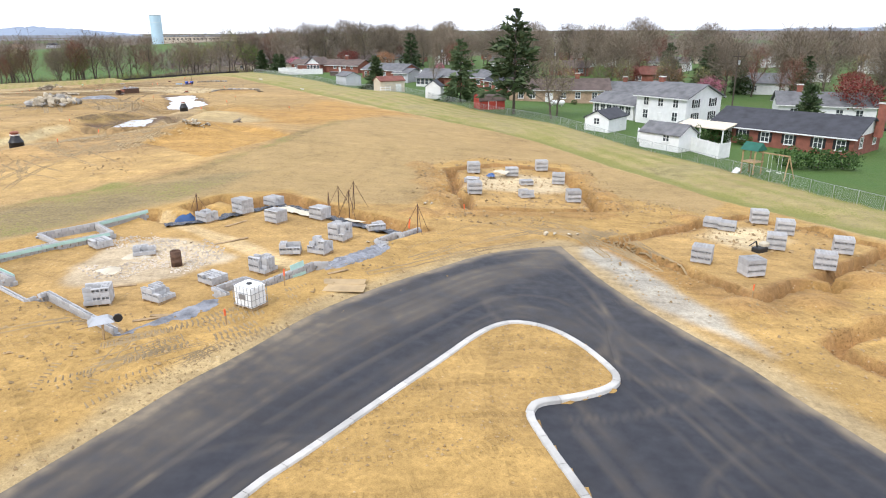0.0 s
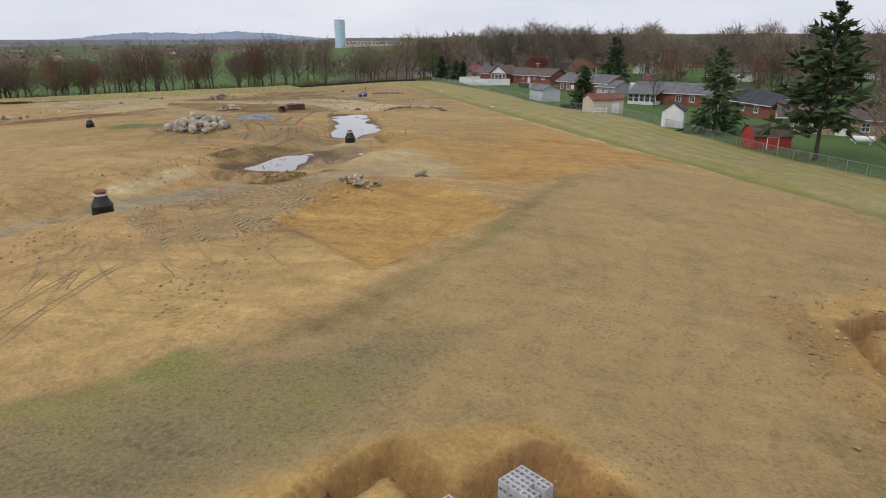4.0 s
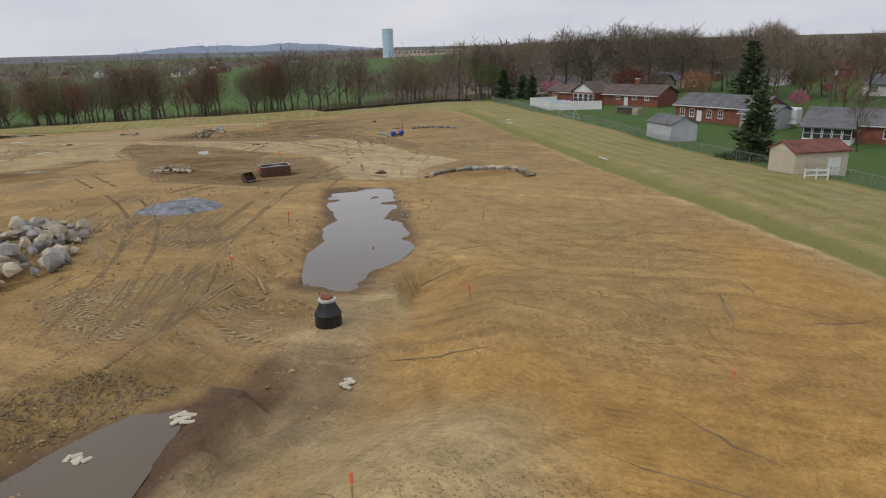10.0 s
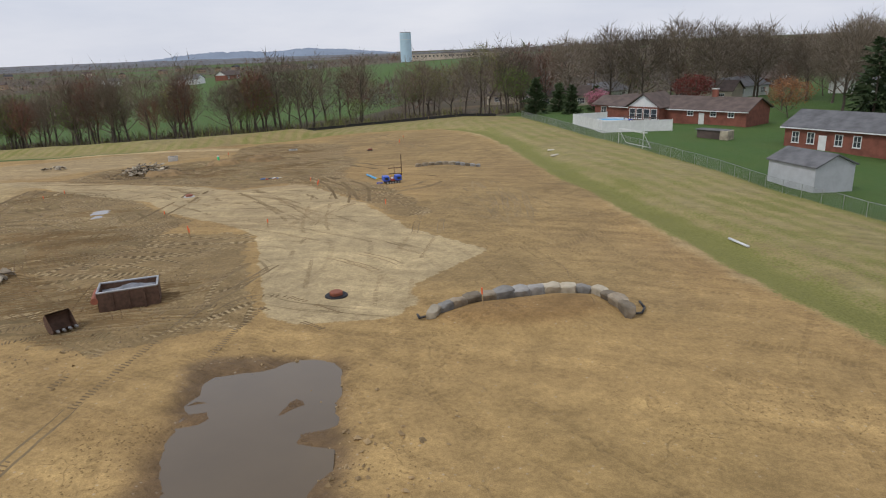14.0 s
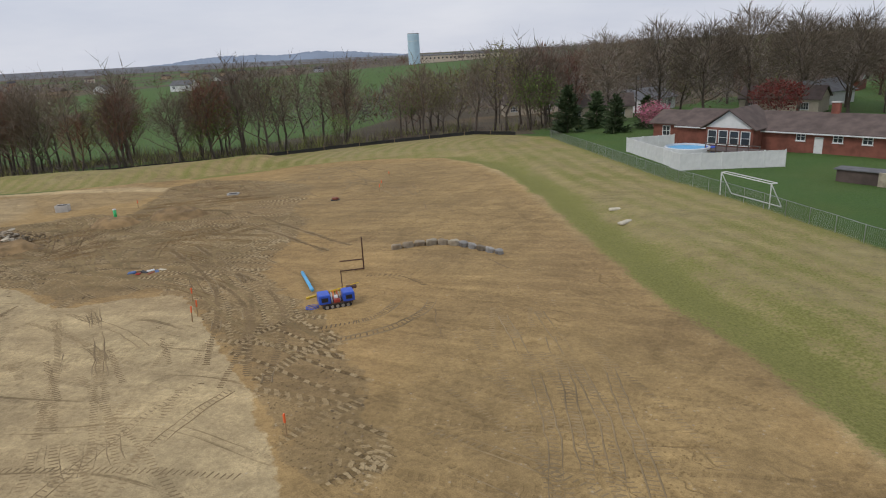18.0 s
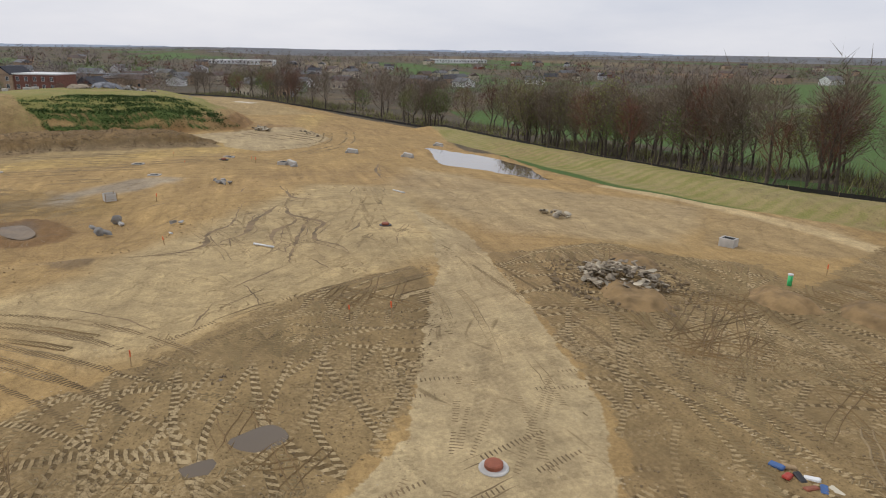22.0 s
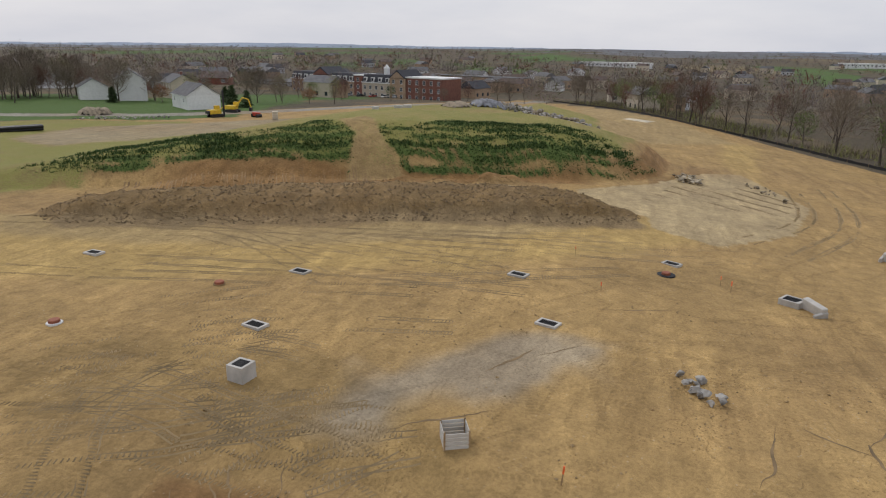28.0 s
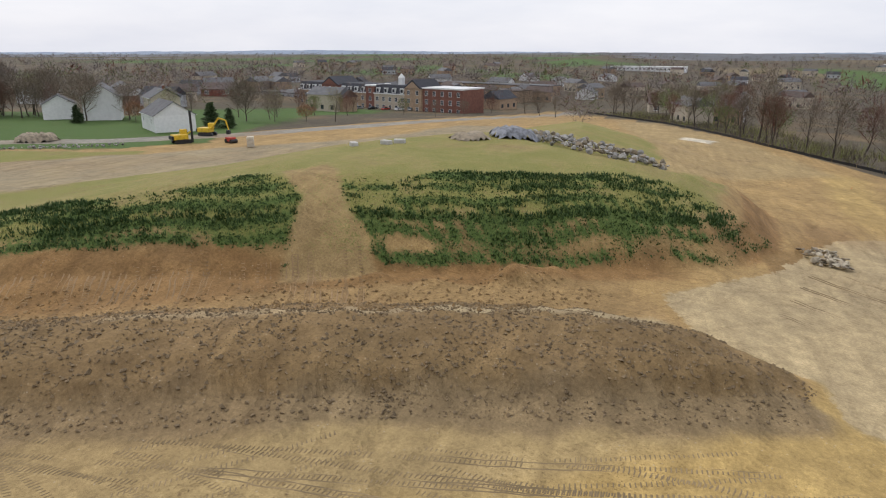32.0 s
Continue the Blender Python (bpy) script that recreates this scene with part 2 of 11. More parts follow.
    crumbs = sums(n, l, "MULTIPLY", span(n, l, crumb.outputs["Distance"], 0.16, 0.26, 1, 0), span(n, l, sums(n, l, "ADD", big, sums(n, l, "MULTIPLY", churned, 0.12)), 0.5, 0.66, 0, 0.75))
    col = blend(n, l, "MULTIPLY", crumbs, col, (0.58, 0.56, 0.54))
    stones = n.new("ShaderNodeTexVoronoi")
    stones.inputs["Scale"].default_value = 3.2
    l.new(at, stones.inputs["Vector"])
    speck = sums(n, l, "MULTIPLY", span(n, l, stones.outputs["Distance"], 0.10, 0.2, 1, 0), span(n, l, mid, 0.5, 0.62))
    col = blend(n, l, "MIX", sums(n, l, "MULTIPLY", speck, 0.55), col, (0.47, 0.40, 0.29))
    col = blend(n, l, "MULTIPLY", 0.4, col, blend(n, l, "MIX", span(n, l, fine, 0.36, 0.64), (0.70, 0.68, 0.66), (1.28, 1.28, 1.28)))
    col = blend(n, l, "MULTIPLY", 0.4, col, blend(n, l, "MIX", span(n, l, grit, 0.36, 0.64), (0.66, 0.64, 0.62), (1.3, 1.3, 1.3)))
    # erosion channels where water has run
    bend = n.new("ShaderNodeMapping")
    bend.inputs["Scale"].default_value = (0.13, 0.13, 0.13)
    off = n.new("ShaderNodeVectorMath")
    off.operation = "MULTIPLY_ADD"
    warp = n.new("ShaderNodeTexNoise")
    warp.inputs["Scale"].default_value, warp.inputs["Detail"].default_value = 0.16, 5.0
    l.new(at, warp.inputs["Vector"])
    l.new(warp.outputs["Color"], off.inputs[0])
    off.inputs[1].default_value = (9, 9, 0)
    l.new(at, off.inputs[2])
    l.new(off.outputs["Vector"], bend.inputs["Vector"])
    cells = n.new("ShaderNodeTexVoronoi")
    cells.feature = "DISTANCE_TO_EDGE"
    cells.inputs["Scale"].default_value = 1.0
    l.new(bend.outputs["Vector"], cells.inputs["Vector"])
    crack = sums(n, l, "MULTIPLY", span(n, l, cells.outputs["Distance"], 0.006, 0.02, 1, 0), sums(n, l, "MULTIPLY", rill, span(n, l, mid, 0.4, 0.55)))
    col = blend(n, l, "MIX", sums(n, l, "MULTIPLY", crack, 0.12), col, (0.15, 0.10, 0.052))
    for turn, size, seed in ((20, 0.16, 3.0), (75, 0.3, 11.0)):
        lay = n.new("ShaderNodeMapping")
        lay.inputs["Rotation"].default_value, lay.inputs["Scale"].default_value = (0, 0, radians(turn)), (size * 0.45, size, 1)
        lay.inputs["Location"].default_value = (seed, seed, 0)
        l.new(off.outputs["Vector"], lay.inputs["Vector"])
        run = noise_node(n, l, lay.outputs["Vector"], 1.0, 3.0, 0.6)
        line = span(n, l, sums(n, l, "ABSOLUTE", sums(n, l, "SUBTRACT", run, 0.5), 0), 0.002, 0.010, 1, 0)
        line = sums(n, l, "MULTIPLY", sums(n, l, "MULTIPLY", line, span(n, l, rill, 0.1, 0.9)), sums(n, l, "MULTIPLY", span(n, l, mid, 0.42, 0.56), span(n, l, huge if turn == 20 else big, 0.5, 0.58)))
        col = blend(n, l, "MULTIPLY", line, col, (0.58, 0.55, 0.52))
        crack = sums(n, l, "MAXIMUM", crack, line)
    # long thin scrapes along the graded pale road
    lay = n.new("ShaderNodeMapping")
    lay.inputs["Rotation"].default_value, lay.inputs["Scale"].default_value = (0, 0, radians(27)), (0.11, 2.4, 1)
    l.new(bent.outputs["Vector"], lay.inputs["Vector"])
    scrape = sums(n, l, "MULTIPLY", span(n, l, noise_node(n, l, lay.outputs["Vector"], 1.0, 3.0, 0.5), 0.64, 0.70), span(n, l, split.outputs["Red"], 0.5, 0.54, 0, 0.8))
    col = blend(n, l, "MULTIPLY", scrape, col, (0.50, 0.47, 0.43))
    # stubble and dead grass, then living grass
    blade = n.new("ShaderNodeMapping")
    blade.inputs["Scale"].default_value = (7, 7, 7)
    l.new(at, blade.inputs["Vector"])
    tuft = noise_node(n, l, blade.outputs["Vector"], 1.1, 6, 0.7)
    dead = blend(n, l, "MIX", span(n, l, tuft, 0.36, 0.62), (0.27, 0.182, 0.08), (0.455, 0.312, 0.142))
    col = blend(n, l, "MIX", sums(n, l, "MULTIPLY", stubble, span(n, l, sums(n, l, "ADD", fine, big), 0.8, 1.2, 0.05, 0.95)), col, dead)
    tufts = n.new("ShaderNodeTexVoronoi")
    tufts.inputs["Scale"].default_value = 3.4
    l.new(at, tufts.inputs["Vector"])
    clump = sums(n, l, "MULTIPLY", span(n, l, sums(n, l, "ADD", tufts.outputs["Distance"], span(n, l, fine, 0, 1, -0.35, 0.35)), 0.16, 0.3, 1, 0), span(n, l, sums(n, l, "ADD", big, stubble), 1.1, 1.45, 0, 0.7))
    col = blend(n, l, "MIX", clump, col, (0.16, 0.125, 0.055))
    lush = blend(n, l, "MIX", span(n, l, tuft, 0.32, 0.68), (0.036, 0.085, 0.018), (0.11, 0.18, 0.045))
    olive = blend(n, l, "MIX", span(n, l, tuft, 0.32, 0.68), (0.15, 0.152, 0.034), (0.345, 0.325, 0.10))
    grass = blend(n, l, "MIX", span(n, l, stubble, 0, 0.3), lush, olive)
    grass = blend(n, l, "MIX", span(n, l, big, 0.4, 0.7, 0, 0.2), grass, (0.15, 0.15, 0.045))
    patch = sums(n, l, "ADD", green, span(n, l, sums(n, l, "ADD", fine, big), 0.7, 1.3, -0.35, 0.35))
    col = blend(n, l, "MIX", sums(n, l, "MULTIPLY", span(n, l, patch, 0.3, 0.62), span(n, l, green, 0.02, 0.2)), col, grass)
    col = blend(n, l, "MULTIPLY", wet, col, (0.55, 0.52, 0.5))
    l.new(col, b.inputs["Base Color"])
    l.new(span(n, l, wet, 0, 1, 0.93, 0.35), b.inputs["Roughness"])
    b.inputs["Specular IOR Level"].default_value = 0.25
    high = sums(n, l, "ADD", sums(n, l, "MULTIPLY", mid, 1.0), sums(n, l, "ADD", sums(n, l, "MULTIPLY", fine, 0.35), sums(n, l, "MULTIPLY", grit, 0.12)))
    high = sums(n, l, "SUBTRACT", high, sums(n, l, "MULTIPLY", crack, 0.8))
    high = sums(n, l, "SUBTRACT", high, sums(n, l, "SUBTRACT", sums(n, l, "MULTIPLY", tracked, 0.8), sums(n, l, "MULTIPLY", crumbs, 0.5)))
    high = sums(n, l, "ADD", high, sums(n, l, "MULTIPLY", tuft, sums(n, l, "ADD", green, stubble)))
    relief(n, l, b, high, 0.75, 0.16)
    return m


def asphalt_material():
    m, n, l, b = nodes_of("asphalt")
    at = n.new("ShaderNodeTexCoord").outputs["Object"]
    dust = n.new("ShaderNodeAttribute")
    dust.attribute_name = "dust"
    big, mid, grit = noise_node(n, l, at, 0.22, 5), noise_node(n, l, at, 1.6, 5), noise_node(n, l, at, 60, 2)
    col = blend(n, l, "MIX", big, (0.013, 0.014, 0.019), (0.025, 0.026, 0.033))
    col = blend(n, l, "MULTIPLY", 0.5, col, blend(n, l, "MIX", grit, (0.5, 0.5, 0.5), (1.6, 1.6, 1.6)))
    much = sums(n, l, "MULTIPLY", dust.outputs["Fac"], span(n, l, sums(n, l, "ADD", mid, big), 0.75, 1.25, 0.25, 1.0))
    col = blend(n, l, "MIX", much, col, (0.30, 0.235, 0.15))
    l.new(col, b.inputs["Base Color"])
    l.new(span(n, l, mid, 0.3, 0.7, 0.62, 0.85), b.inputs["Roughness"])
    relief(n, l, b, grit, 0.3, 0.01)
    return m


def water_material(name, colour):
    m, n, l, b = nodes_of(name)
    at = n.new("ShaderNodeTexCoord").outputs["Object"]
    l.new(blend(n, l, "MIX", noise_node(n, l, at, 0.25, 4), colour, tuple(c * 0.6 for c in colour)), b.inputs["Base Color"])
    b.inputs["Roughness"].default_value, b.inputs["IOR"].default_value = 0.03, 1.4
    b.inputs["Coat Weight"].default_value, b.inputs["Coat Roughness"].default_value, b.inputs["Coat IOR"].default_value = 0.8, 0.02, 1.4
    relief(n, l, b, noise_node(n, l, at, 1.2, 3), 0.012, 0.02)
    return m


M_GROUND, M_ASPHALT = ground_material(), asphalt_material()
M_WATER = water_material("muddy_water", (0.135, 0.09, 0.04))
M_SILT = plain("silty_water", (0.215, 0.15, 0.085), 0.55, vary=0.2, coarse=0.6, fine=3, bump=0)
M_CONCRETE = plain("concrete", (0.55, 0.53, 0.49), 0.85, vary=0.2, coarse=0.8, fine=25)
M_BLOCK = plain("block_concrete", (0.47, 0.465, 0.46), 0.92, vary=0.15, coarse=2.0, fine=45, spread=0.14)
M_HOLE = plain("block_inside", (0.16, 0.16, 0.165), 0.95, vary=0.2)
M_FOAM = plain("foam_board_green", (0.42, 0.62, 0.55), 0.7, vary=0.1, spread=0.05)
M_WOOD = plain("raw_timber", (0.42, 0.29, 0.15), 0.8, vary=0.25, coarse=3, fine=30)
M_PLY = plain("plywood", (0.46, 0.33, 0.17), 0.75, vary=0.2, coarse=0.8, fine=12)
M_PIPE_RUST = plain("rusty_steel", (0.15, 0.085, 0.055), 0.8, 0.3, vary=0.25, coarse=4, fine=30)
M_BLACK = plain("black_plastic", (0.018, 0.018, 0.02), 0.45, vary=0.2, bump=0.15)
M_SHEET = plain("dark_sheeting", (0.05, 0.055, 0.065), 0.32, vary=0.25, coarse=1, fine=4, bump=0.6, dist=0.06)
M_TARP = plain("blue_tarp", (0.05, 0.12, 0.30), 0.5, vary=0.25, fine=6, bump=0.6, dist=0.05)
M_CREAM = plain("cream_sheet", (0.60, 0.54, 0.41), 0.7, vary=0.15, fine=5, bump=0.6, dist=0.05)
M_WHITE_PL = plain("white_plastic", (0.78, 0.79, 0.78), 0.45, vary=0.08, bump=0.1)
M_WHITE = plain("white_paint", (0.76, 0.76, 0.74), 0.6, vary=0.08, bump=0.1, spread=0.04)
M_STEEL = plain("galvanised_steel", (0.45, 0.46, 0.47), 0.45, 0.8, vary=0.15)
M_ROCK = plain("grey_limestone", (0.40, 0.38, 0.345), 0.9, vary=0.38, coarse=1.2, fine=9, bump=0.8, dist=0.05, spread=0.3)
M_ROCK_TAN = plain("tan_limestone", (0.52, 0.45, 0.33), 0.9, vary=0.3, coarse=1.2, fine=9, bump=0.8, dist=0.05, spread=0.25)
M_RUBBLE = plain("earthy_rubble", (0.33, 0.27, 0.19), 0.95, vary=0.35, coarse=1.2, fine=8, bump=0.8, dist=0.05, spread=0.3)
M_GRAVEL = plain("blue_grey_gravel", (0.34, 0.35, 0.38), 0.9, vary=0.4, coarse=1.5, fine=24, bump=1.0, dist=0.05)
M_DUST = plain("mortar_sand", (0.66, 0.58, 0.44), 0.95, vary=0.2, coarse=0.7, fine=14)
M_EARTH = plain("loose_earth", (0.33, 0.215, 0.095), 0.95, vary=0.3, coarse=1.0, fine=8, bump=0.9, dist=0.06)
M_DRYWOOD = plain("grey_dead_wood", (0.30, 0.255, 0.205), 0.9, vary=0.3, coarse=3, fine=20)
M_ORANGE = plain("orange_plastic", (0.85, 0.16, 0.05), 0.5, vary=0.1)
M_RUST_IRON = plain("cast_iron_rust", (0.33, 0.11, 0.06), 0.7, 0.2, vary=0.25)
M_GRATE = plain("dark_iron", (0.03, 0.03, 0.032), 0.6, 0.5, vary=0.2)
M_BLUE = plain("blue_machine_paint", (0.03, 0.10, 0.55), 0.4, vary=0.15, bump=0.1)
M_SKYBLUE = plain("light_blue_pipe", (0.14, 0.47, 0.78), 0.45, vary=0.1)
M_YELLOW = plain("yellow_machine_paint", (0.75, 0.50, 0.03), 0.45, vary=0.15, bump=0.1)
M_RED = plain("red_paint", (0.42, 0.05, 0.03), 0.6, vary=0.15)
M_GREENPIPE = plain("green_pipe", (0.05, 0.5, 0.16), 0.45, vary=0.1)
M_BRICK = plain("red_brick", (0.27, 0.098, 0.066), 0.9, vary=0.22, coarse=1.2, fine=18, spread=0.1)
M_BRICK_DEEP = plain("brown_red_brick", (0.235, 0.105, 0.075), 0.9, vary=0.22, coarse=1.2, fine=18, spread=0.1)
M_BRICK_TAN = plain("tan_brick", (0.42, 0.30, 0.20), 0.9, vary=0.2, coarse=1.2, fine=18)
M_SIDING = plain("white_siding", (0.78, 0.78, 0.77), 0.6, vary=0.06, fine=6, spread=0.04)
M_SIDING_TAN = plain("tan_siding", (0.60, 0.52, 0.40), 0.65, vary=0.08)
M_SIDING_GREY = plain("grey_siding", (0.47, 0.48, 0.50), 0.65, vary=0.08)
M_ROOF_DARK = plain("charcoal_shingle", (0.055, 0.057, 0.068), 0.9, vary=0.25, coarse=0.8, fine=10)
M_ROOF_GREY = plain("grey_shingle", (0.16, 0.16, 0.165), 0.9, vary=0.25, coarse=0.8, fine=10)
M_ROOF_BROWN = plain("brown_shingle", (0.13, 0.095, 0.08), 0.9, vary=0.25, coarse=0.8, fine=10)
M_ROOF_RED = plain("red_brown_shingle", (0.20, 0.075, 0.055), 0.9, vary=0.25, coarse=0.8, fine=10)
M_PANE = glass_dark("window_pane")
M_BARK = plain("bark", (0.115, 0.09, 0.07), 0.95, vary=0.3, coarse=2, fine=12, bump=0.8, dist=0.03, spread=0.2)
M_TWIG = foliage("twigs", (0.115, 0.09, 0.066), (0.245, 0.2, 0.145))
# greyer copy of the twigs: the lift of distance haze painted in
M_HAZE_TWIG = foliage("hazy_far_twigs", (0.135, 0.11, 0.098), (0.235, 0.20, 0.18))
M_TWIG_RED = foliage("red_brown_twigs", (0.13, 0.055, 0.038), (0.20, 0.11, 0.075))
M_BUD = foliage("spring_buds", (0.17, 0.19, 0.045), (0.28, 0.28, 0.09))
M_NEEDLE = foliage("needles", (0.035, 0.065, 0.025), (0.10, 0.13, 0.06))
M_BLOSSOM = foliage("pink_blossom", (0.42, 0.09, 0.17), (0.55, 0.24, 0.30))
M_MAROON = foliage("red_maple_leaf", (0.15, 0.022, 0.025), (0.26, 0.07, 0.05))
M_RUSTLEAF = foliage("rust_bud", (0.27, 0.10, 0.04), (0.36, 0.18, 0.08))
M_LEAF = foliage("fresh_leaf", (0.09, 0.17, 0.03), (0.20, 0.28, 0.06))
M_SHRUB = foliage("shrub_leaf", (0.025, 0.065, 0.015), (0.07, 0.12, 0.03))
M_TALLGRASS = foliage("tall_grass", (0.026, 0.056, 0.014), (0.074, 0.115, 0.034))


# ---- terrain ----
def lattice(x, y, seed):
    """Smooth value noise in -1..1 on the whole-number lattice."""
    xi, yi = np.floor(x).astype(np.int64), np.floor(y).astype(np.int64)
    fx, fy = x - xi, y - yi
    fx, fy = fx * fx * (3 - 2 * fx), fy * fy * (3 - 2 * fy)

    def corner(a, b):
        n = (a * 374761393 + b * 668265263 + seed * 974634777) & 0x7FFFFFFF
        n = ((n ^ (n >> 13)) * 1274126177) & 0x7FFFFFFF
        return ((n ^ (n >> 16)) & 0xFFFF) / 32767.5 - 1

    return ((corner(xi, yi) * (1 - fx) + corner(xi + 1, yi) * fx) * (1 - fy)
            + (corner(xi, yi + 1) * (1 - fx) + corner(xi + 1, yi + 1) * fx) * fy)


def fbm(x, y, size, seed, octaves=4):
    total, weight = 0.0, 1.0
    for k in range(octaves):
        total = total + weight * lattice(x / size * 2**k + 17.3 * k, y / size * 2**k - 9.1 * k, seed + k)
        weight *= 0.5
    return total / 1.9


def inside(x, y, ring):
    """Signed distance to a closed ring of corners, positive inside."""
    best = np.full(np.shape(x), 1e9)
    odd = np.zeros(np.shape(x), bool)
    n = len(ring)
    for i in range(n):
        (ax, ay), (bx, by) = ring[i], ring[(i + 1) % n]
        ux, uy = bx - ax, by - ay
        s = np.clip(((x - ax) * ux + (y - ay) * uy) / (ux * ux + uy * uy + 1e-9), 0, 1)
        best = np.minimum(best, (x - ax - s * ux) ** 2 + (y - ay - s * uy) ** 2)
        if ay != by:
            odd ^= ((ay > y) != (by > y)) & (x < ux * (y - ay) / (by - ay) + ax)
    return np.where(odd, 1.0, -1.0) * np.sqrt(best)


def along(x, y, line):
    """Distance to an open line of corners."""
    best = np.full(np.shape(x), 1e9)
    for (ax, ay), (bx, by) in zip(line, line[1:]):
        ux, uy = bx - ax, by - ay
        s = np.clip(((x - ax) * ux + (y - ay) * uy) / (ux * ux + uy * uy + 1e-9), 0, 1)
        best = np.minimum(best, (x - ax - s * ux) ** 2 + (y - ay - s * uy) ** 2)
    return np.sqrt(best)


def ramp(v, a, b):
    s = np.clip((v - a) / (b - a), 0, 1)
    return s * s * (3 - 2 * s)


# Levels of the site and of the country round it: x, y, z
SITE = [(0, 0, .4), (4, 30, -.1), (12, 44, -.7), (22, 38, -1.1), (10, 60, -1.3), (-10, 36, .8), (-19, 28, .8), (-17, 47, .8), (-46, 73, .4),
        (-27, 74, 1.9), (-20, 84, 1.6), (-4, 99, .5), (-51, 89, 1.6), (-42, 100, .8), (-57, 110, 1.5), (-43, 118, .3), (-21, 140, -.1),
        (-11, 152, -.3), (-54, 147, .1), (-78, 144, -.2), (-80, 166, -1.2), (-39, 173, -.6), (-36, 195, -.9), (-37, 233, -1.3), (-55, 245, -1.6),
        (8, 118, -1), (-6, 168, -1.8), (-25, 194, -1.8)]
LOW = [(45, 80, -1.8), (-96, 179, -2.4), (-119, 173, -2.9), (-82, 212, -2.4), (-117, 208, -3.8), (-125, 154, -3.6), (-155, 180, -4.2),
       (-183, 166, -5.1), (-133, 220, -4.4), (-147, 137, -4.75), (-162, 113, -4.85), (-154, 134, -4.5), (-168, 148, -4.3), (-177, 160, -4.5), (-153, 161, -4.1), (-171, 168, -4.9), (-193, 157, -4.75), (-180, 130, -4.5), (-198, 122, -4.3), (-172, 104, -4.8), (-236, 176, -7.0), (-242, 164, -6.5), (-225, 165, -6.1), (-336, 157, -8.7),
       (-110, 90, -3), (-70, 40, -1), (-185, 70, -5.3), (-30, -60, 0)]
OUTER = [(250, 0, -4), (120, 250, -2.5), (300, 500, -3), (0, 420, -3), (-100, 330, -6), (-250, 330, -13), (-160, 560, -2), (-436, 607, -9),
         (-320, 210, -12), (-450, 300, -15), (-279, 44, -8.6), (-300, 30, -9.0), (-457, 47, -16), (-250, -120, -9), (-680, 0, -19), (-690, 500, -20), (100, -290, -3), (-400, -290, -13)]
CONTROL = np.array(SITE + LOW + OUTER, float)


def plate(r2):
    return 0.5 * r2 * np.log(r2 + 1e-9)


def solve_plate():
    p = CONTROL[:, :2] / 100
    n = len(p)
    a = np.zeros((n + 3, n + 3))
    a[:n, :n] = plate(((p[:, None] - p[None]) ** 2).sum(-1)) + 0.002 * np.eye(n)
    a[:n, n:], a[n:, :n] = np.c_[np.ones(n), p], np.c_[np.ones(n), p].T
    return np.linalg.solve(a, np.r_[CONTROL[:, 2], 0, 0, 0])


PLATE = solve_plate()


def country(x, y):
    """The smooth lie of the land."""
    u, v = np.clip(x, -700, 320) / 100, np.clip(y, -300, 640) / 100
    z = PLATE[-3] + PLATE[-2] * u + PLATE[-1] * v
    for (cx, cy, _), w in zip(CONTROL, PLATE):
        z = z + w * plate((u - cx / 100) ** 2 + (v - cy / 100) ** 2)
    # the land west of the pad falls towards the pond
    return z + ramp(-x, 80, 120) * np.interp(y, (-60, 187, 215), (5.0, 0, -.4))


# The grassed hill: its foot in front and behind, and its height by the way in; a berm of dug earth lies before it
HILL_FRONT = [(-166, 58), (-176, 80), (-184, 96), (-194.2, 113.5), (-201.6, 127.8), (-209, 142), (-217, 155.5), (-226, 160.5), (-242, 162.5), (-262, 161)]
HILL_BACK = [(-262, 161), (-300, 160), (-345, 140), (-345, 112), (-300, 102), (-270, 92), (-250, 82), (-215, 64), (-190, 44), (-166, 58)]
HILL = HILL_FRONT + HILL_BACK[1:-1]
BERM_FOOT = [(-170, 99), (-169.6, 103), (-174.5, 118.5), (-178, 126), (-181.3, 133.7), (-183.3, 139), (-185, 145), (-187, 151.5), (-189.5, 156.5), (-193.5, 157.5)]
BERM_BACK = [(-193.5, 157.5), (-198.5, 152), (-199, 144), (-197, 136), (-193, 126), (-187, 114), (-179, 101), (-174, 98), (-170, 99)]
BERM = BERM_FOOT + BERM_BACK[1:-1]
PATH_UP = [(-196.5, 121), (-201.2, 128.2), (-206.6, 122.2), (-212, 117.5), (-208, 115), (-204.3, 119)]


def way_in(x, y):
    """How far a place lies behind the front foot of the hill; negative before it."""
    return np.where(inside(x, y, HILL) > 0, 1, -1) * along(x, y, HILL_FRONT)


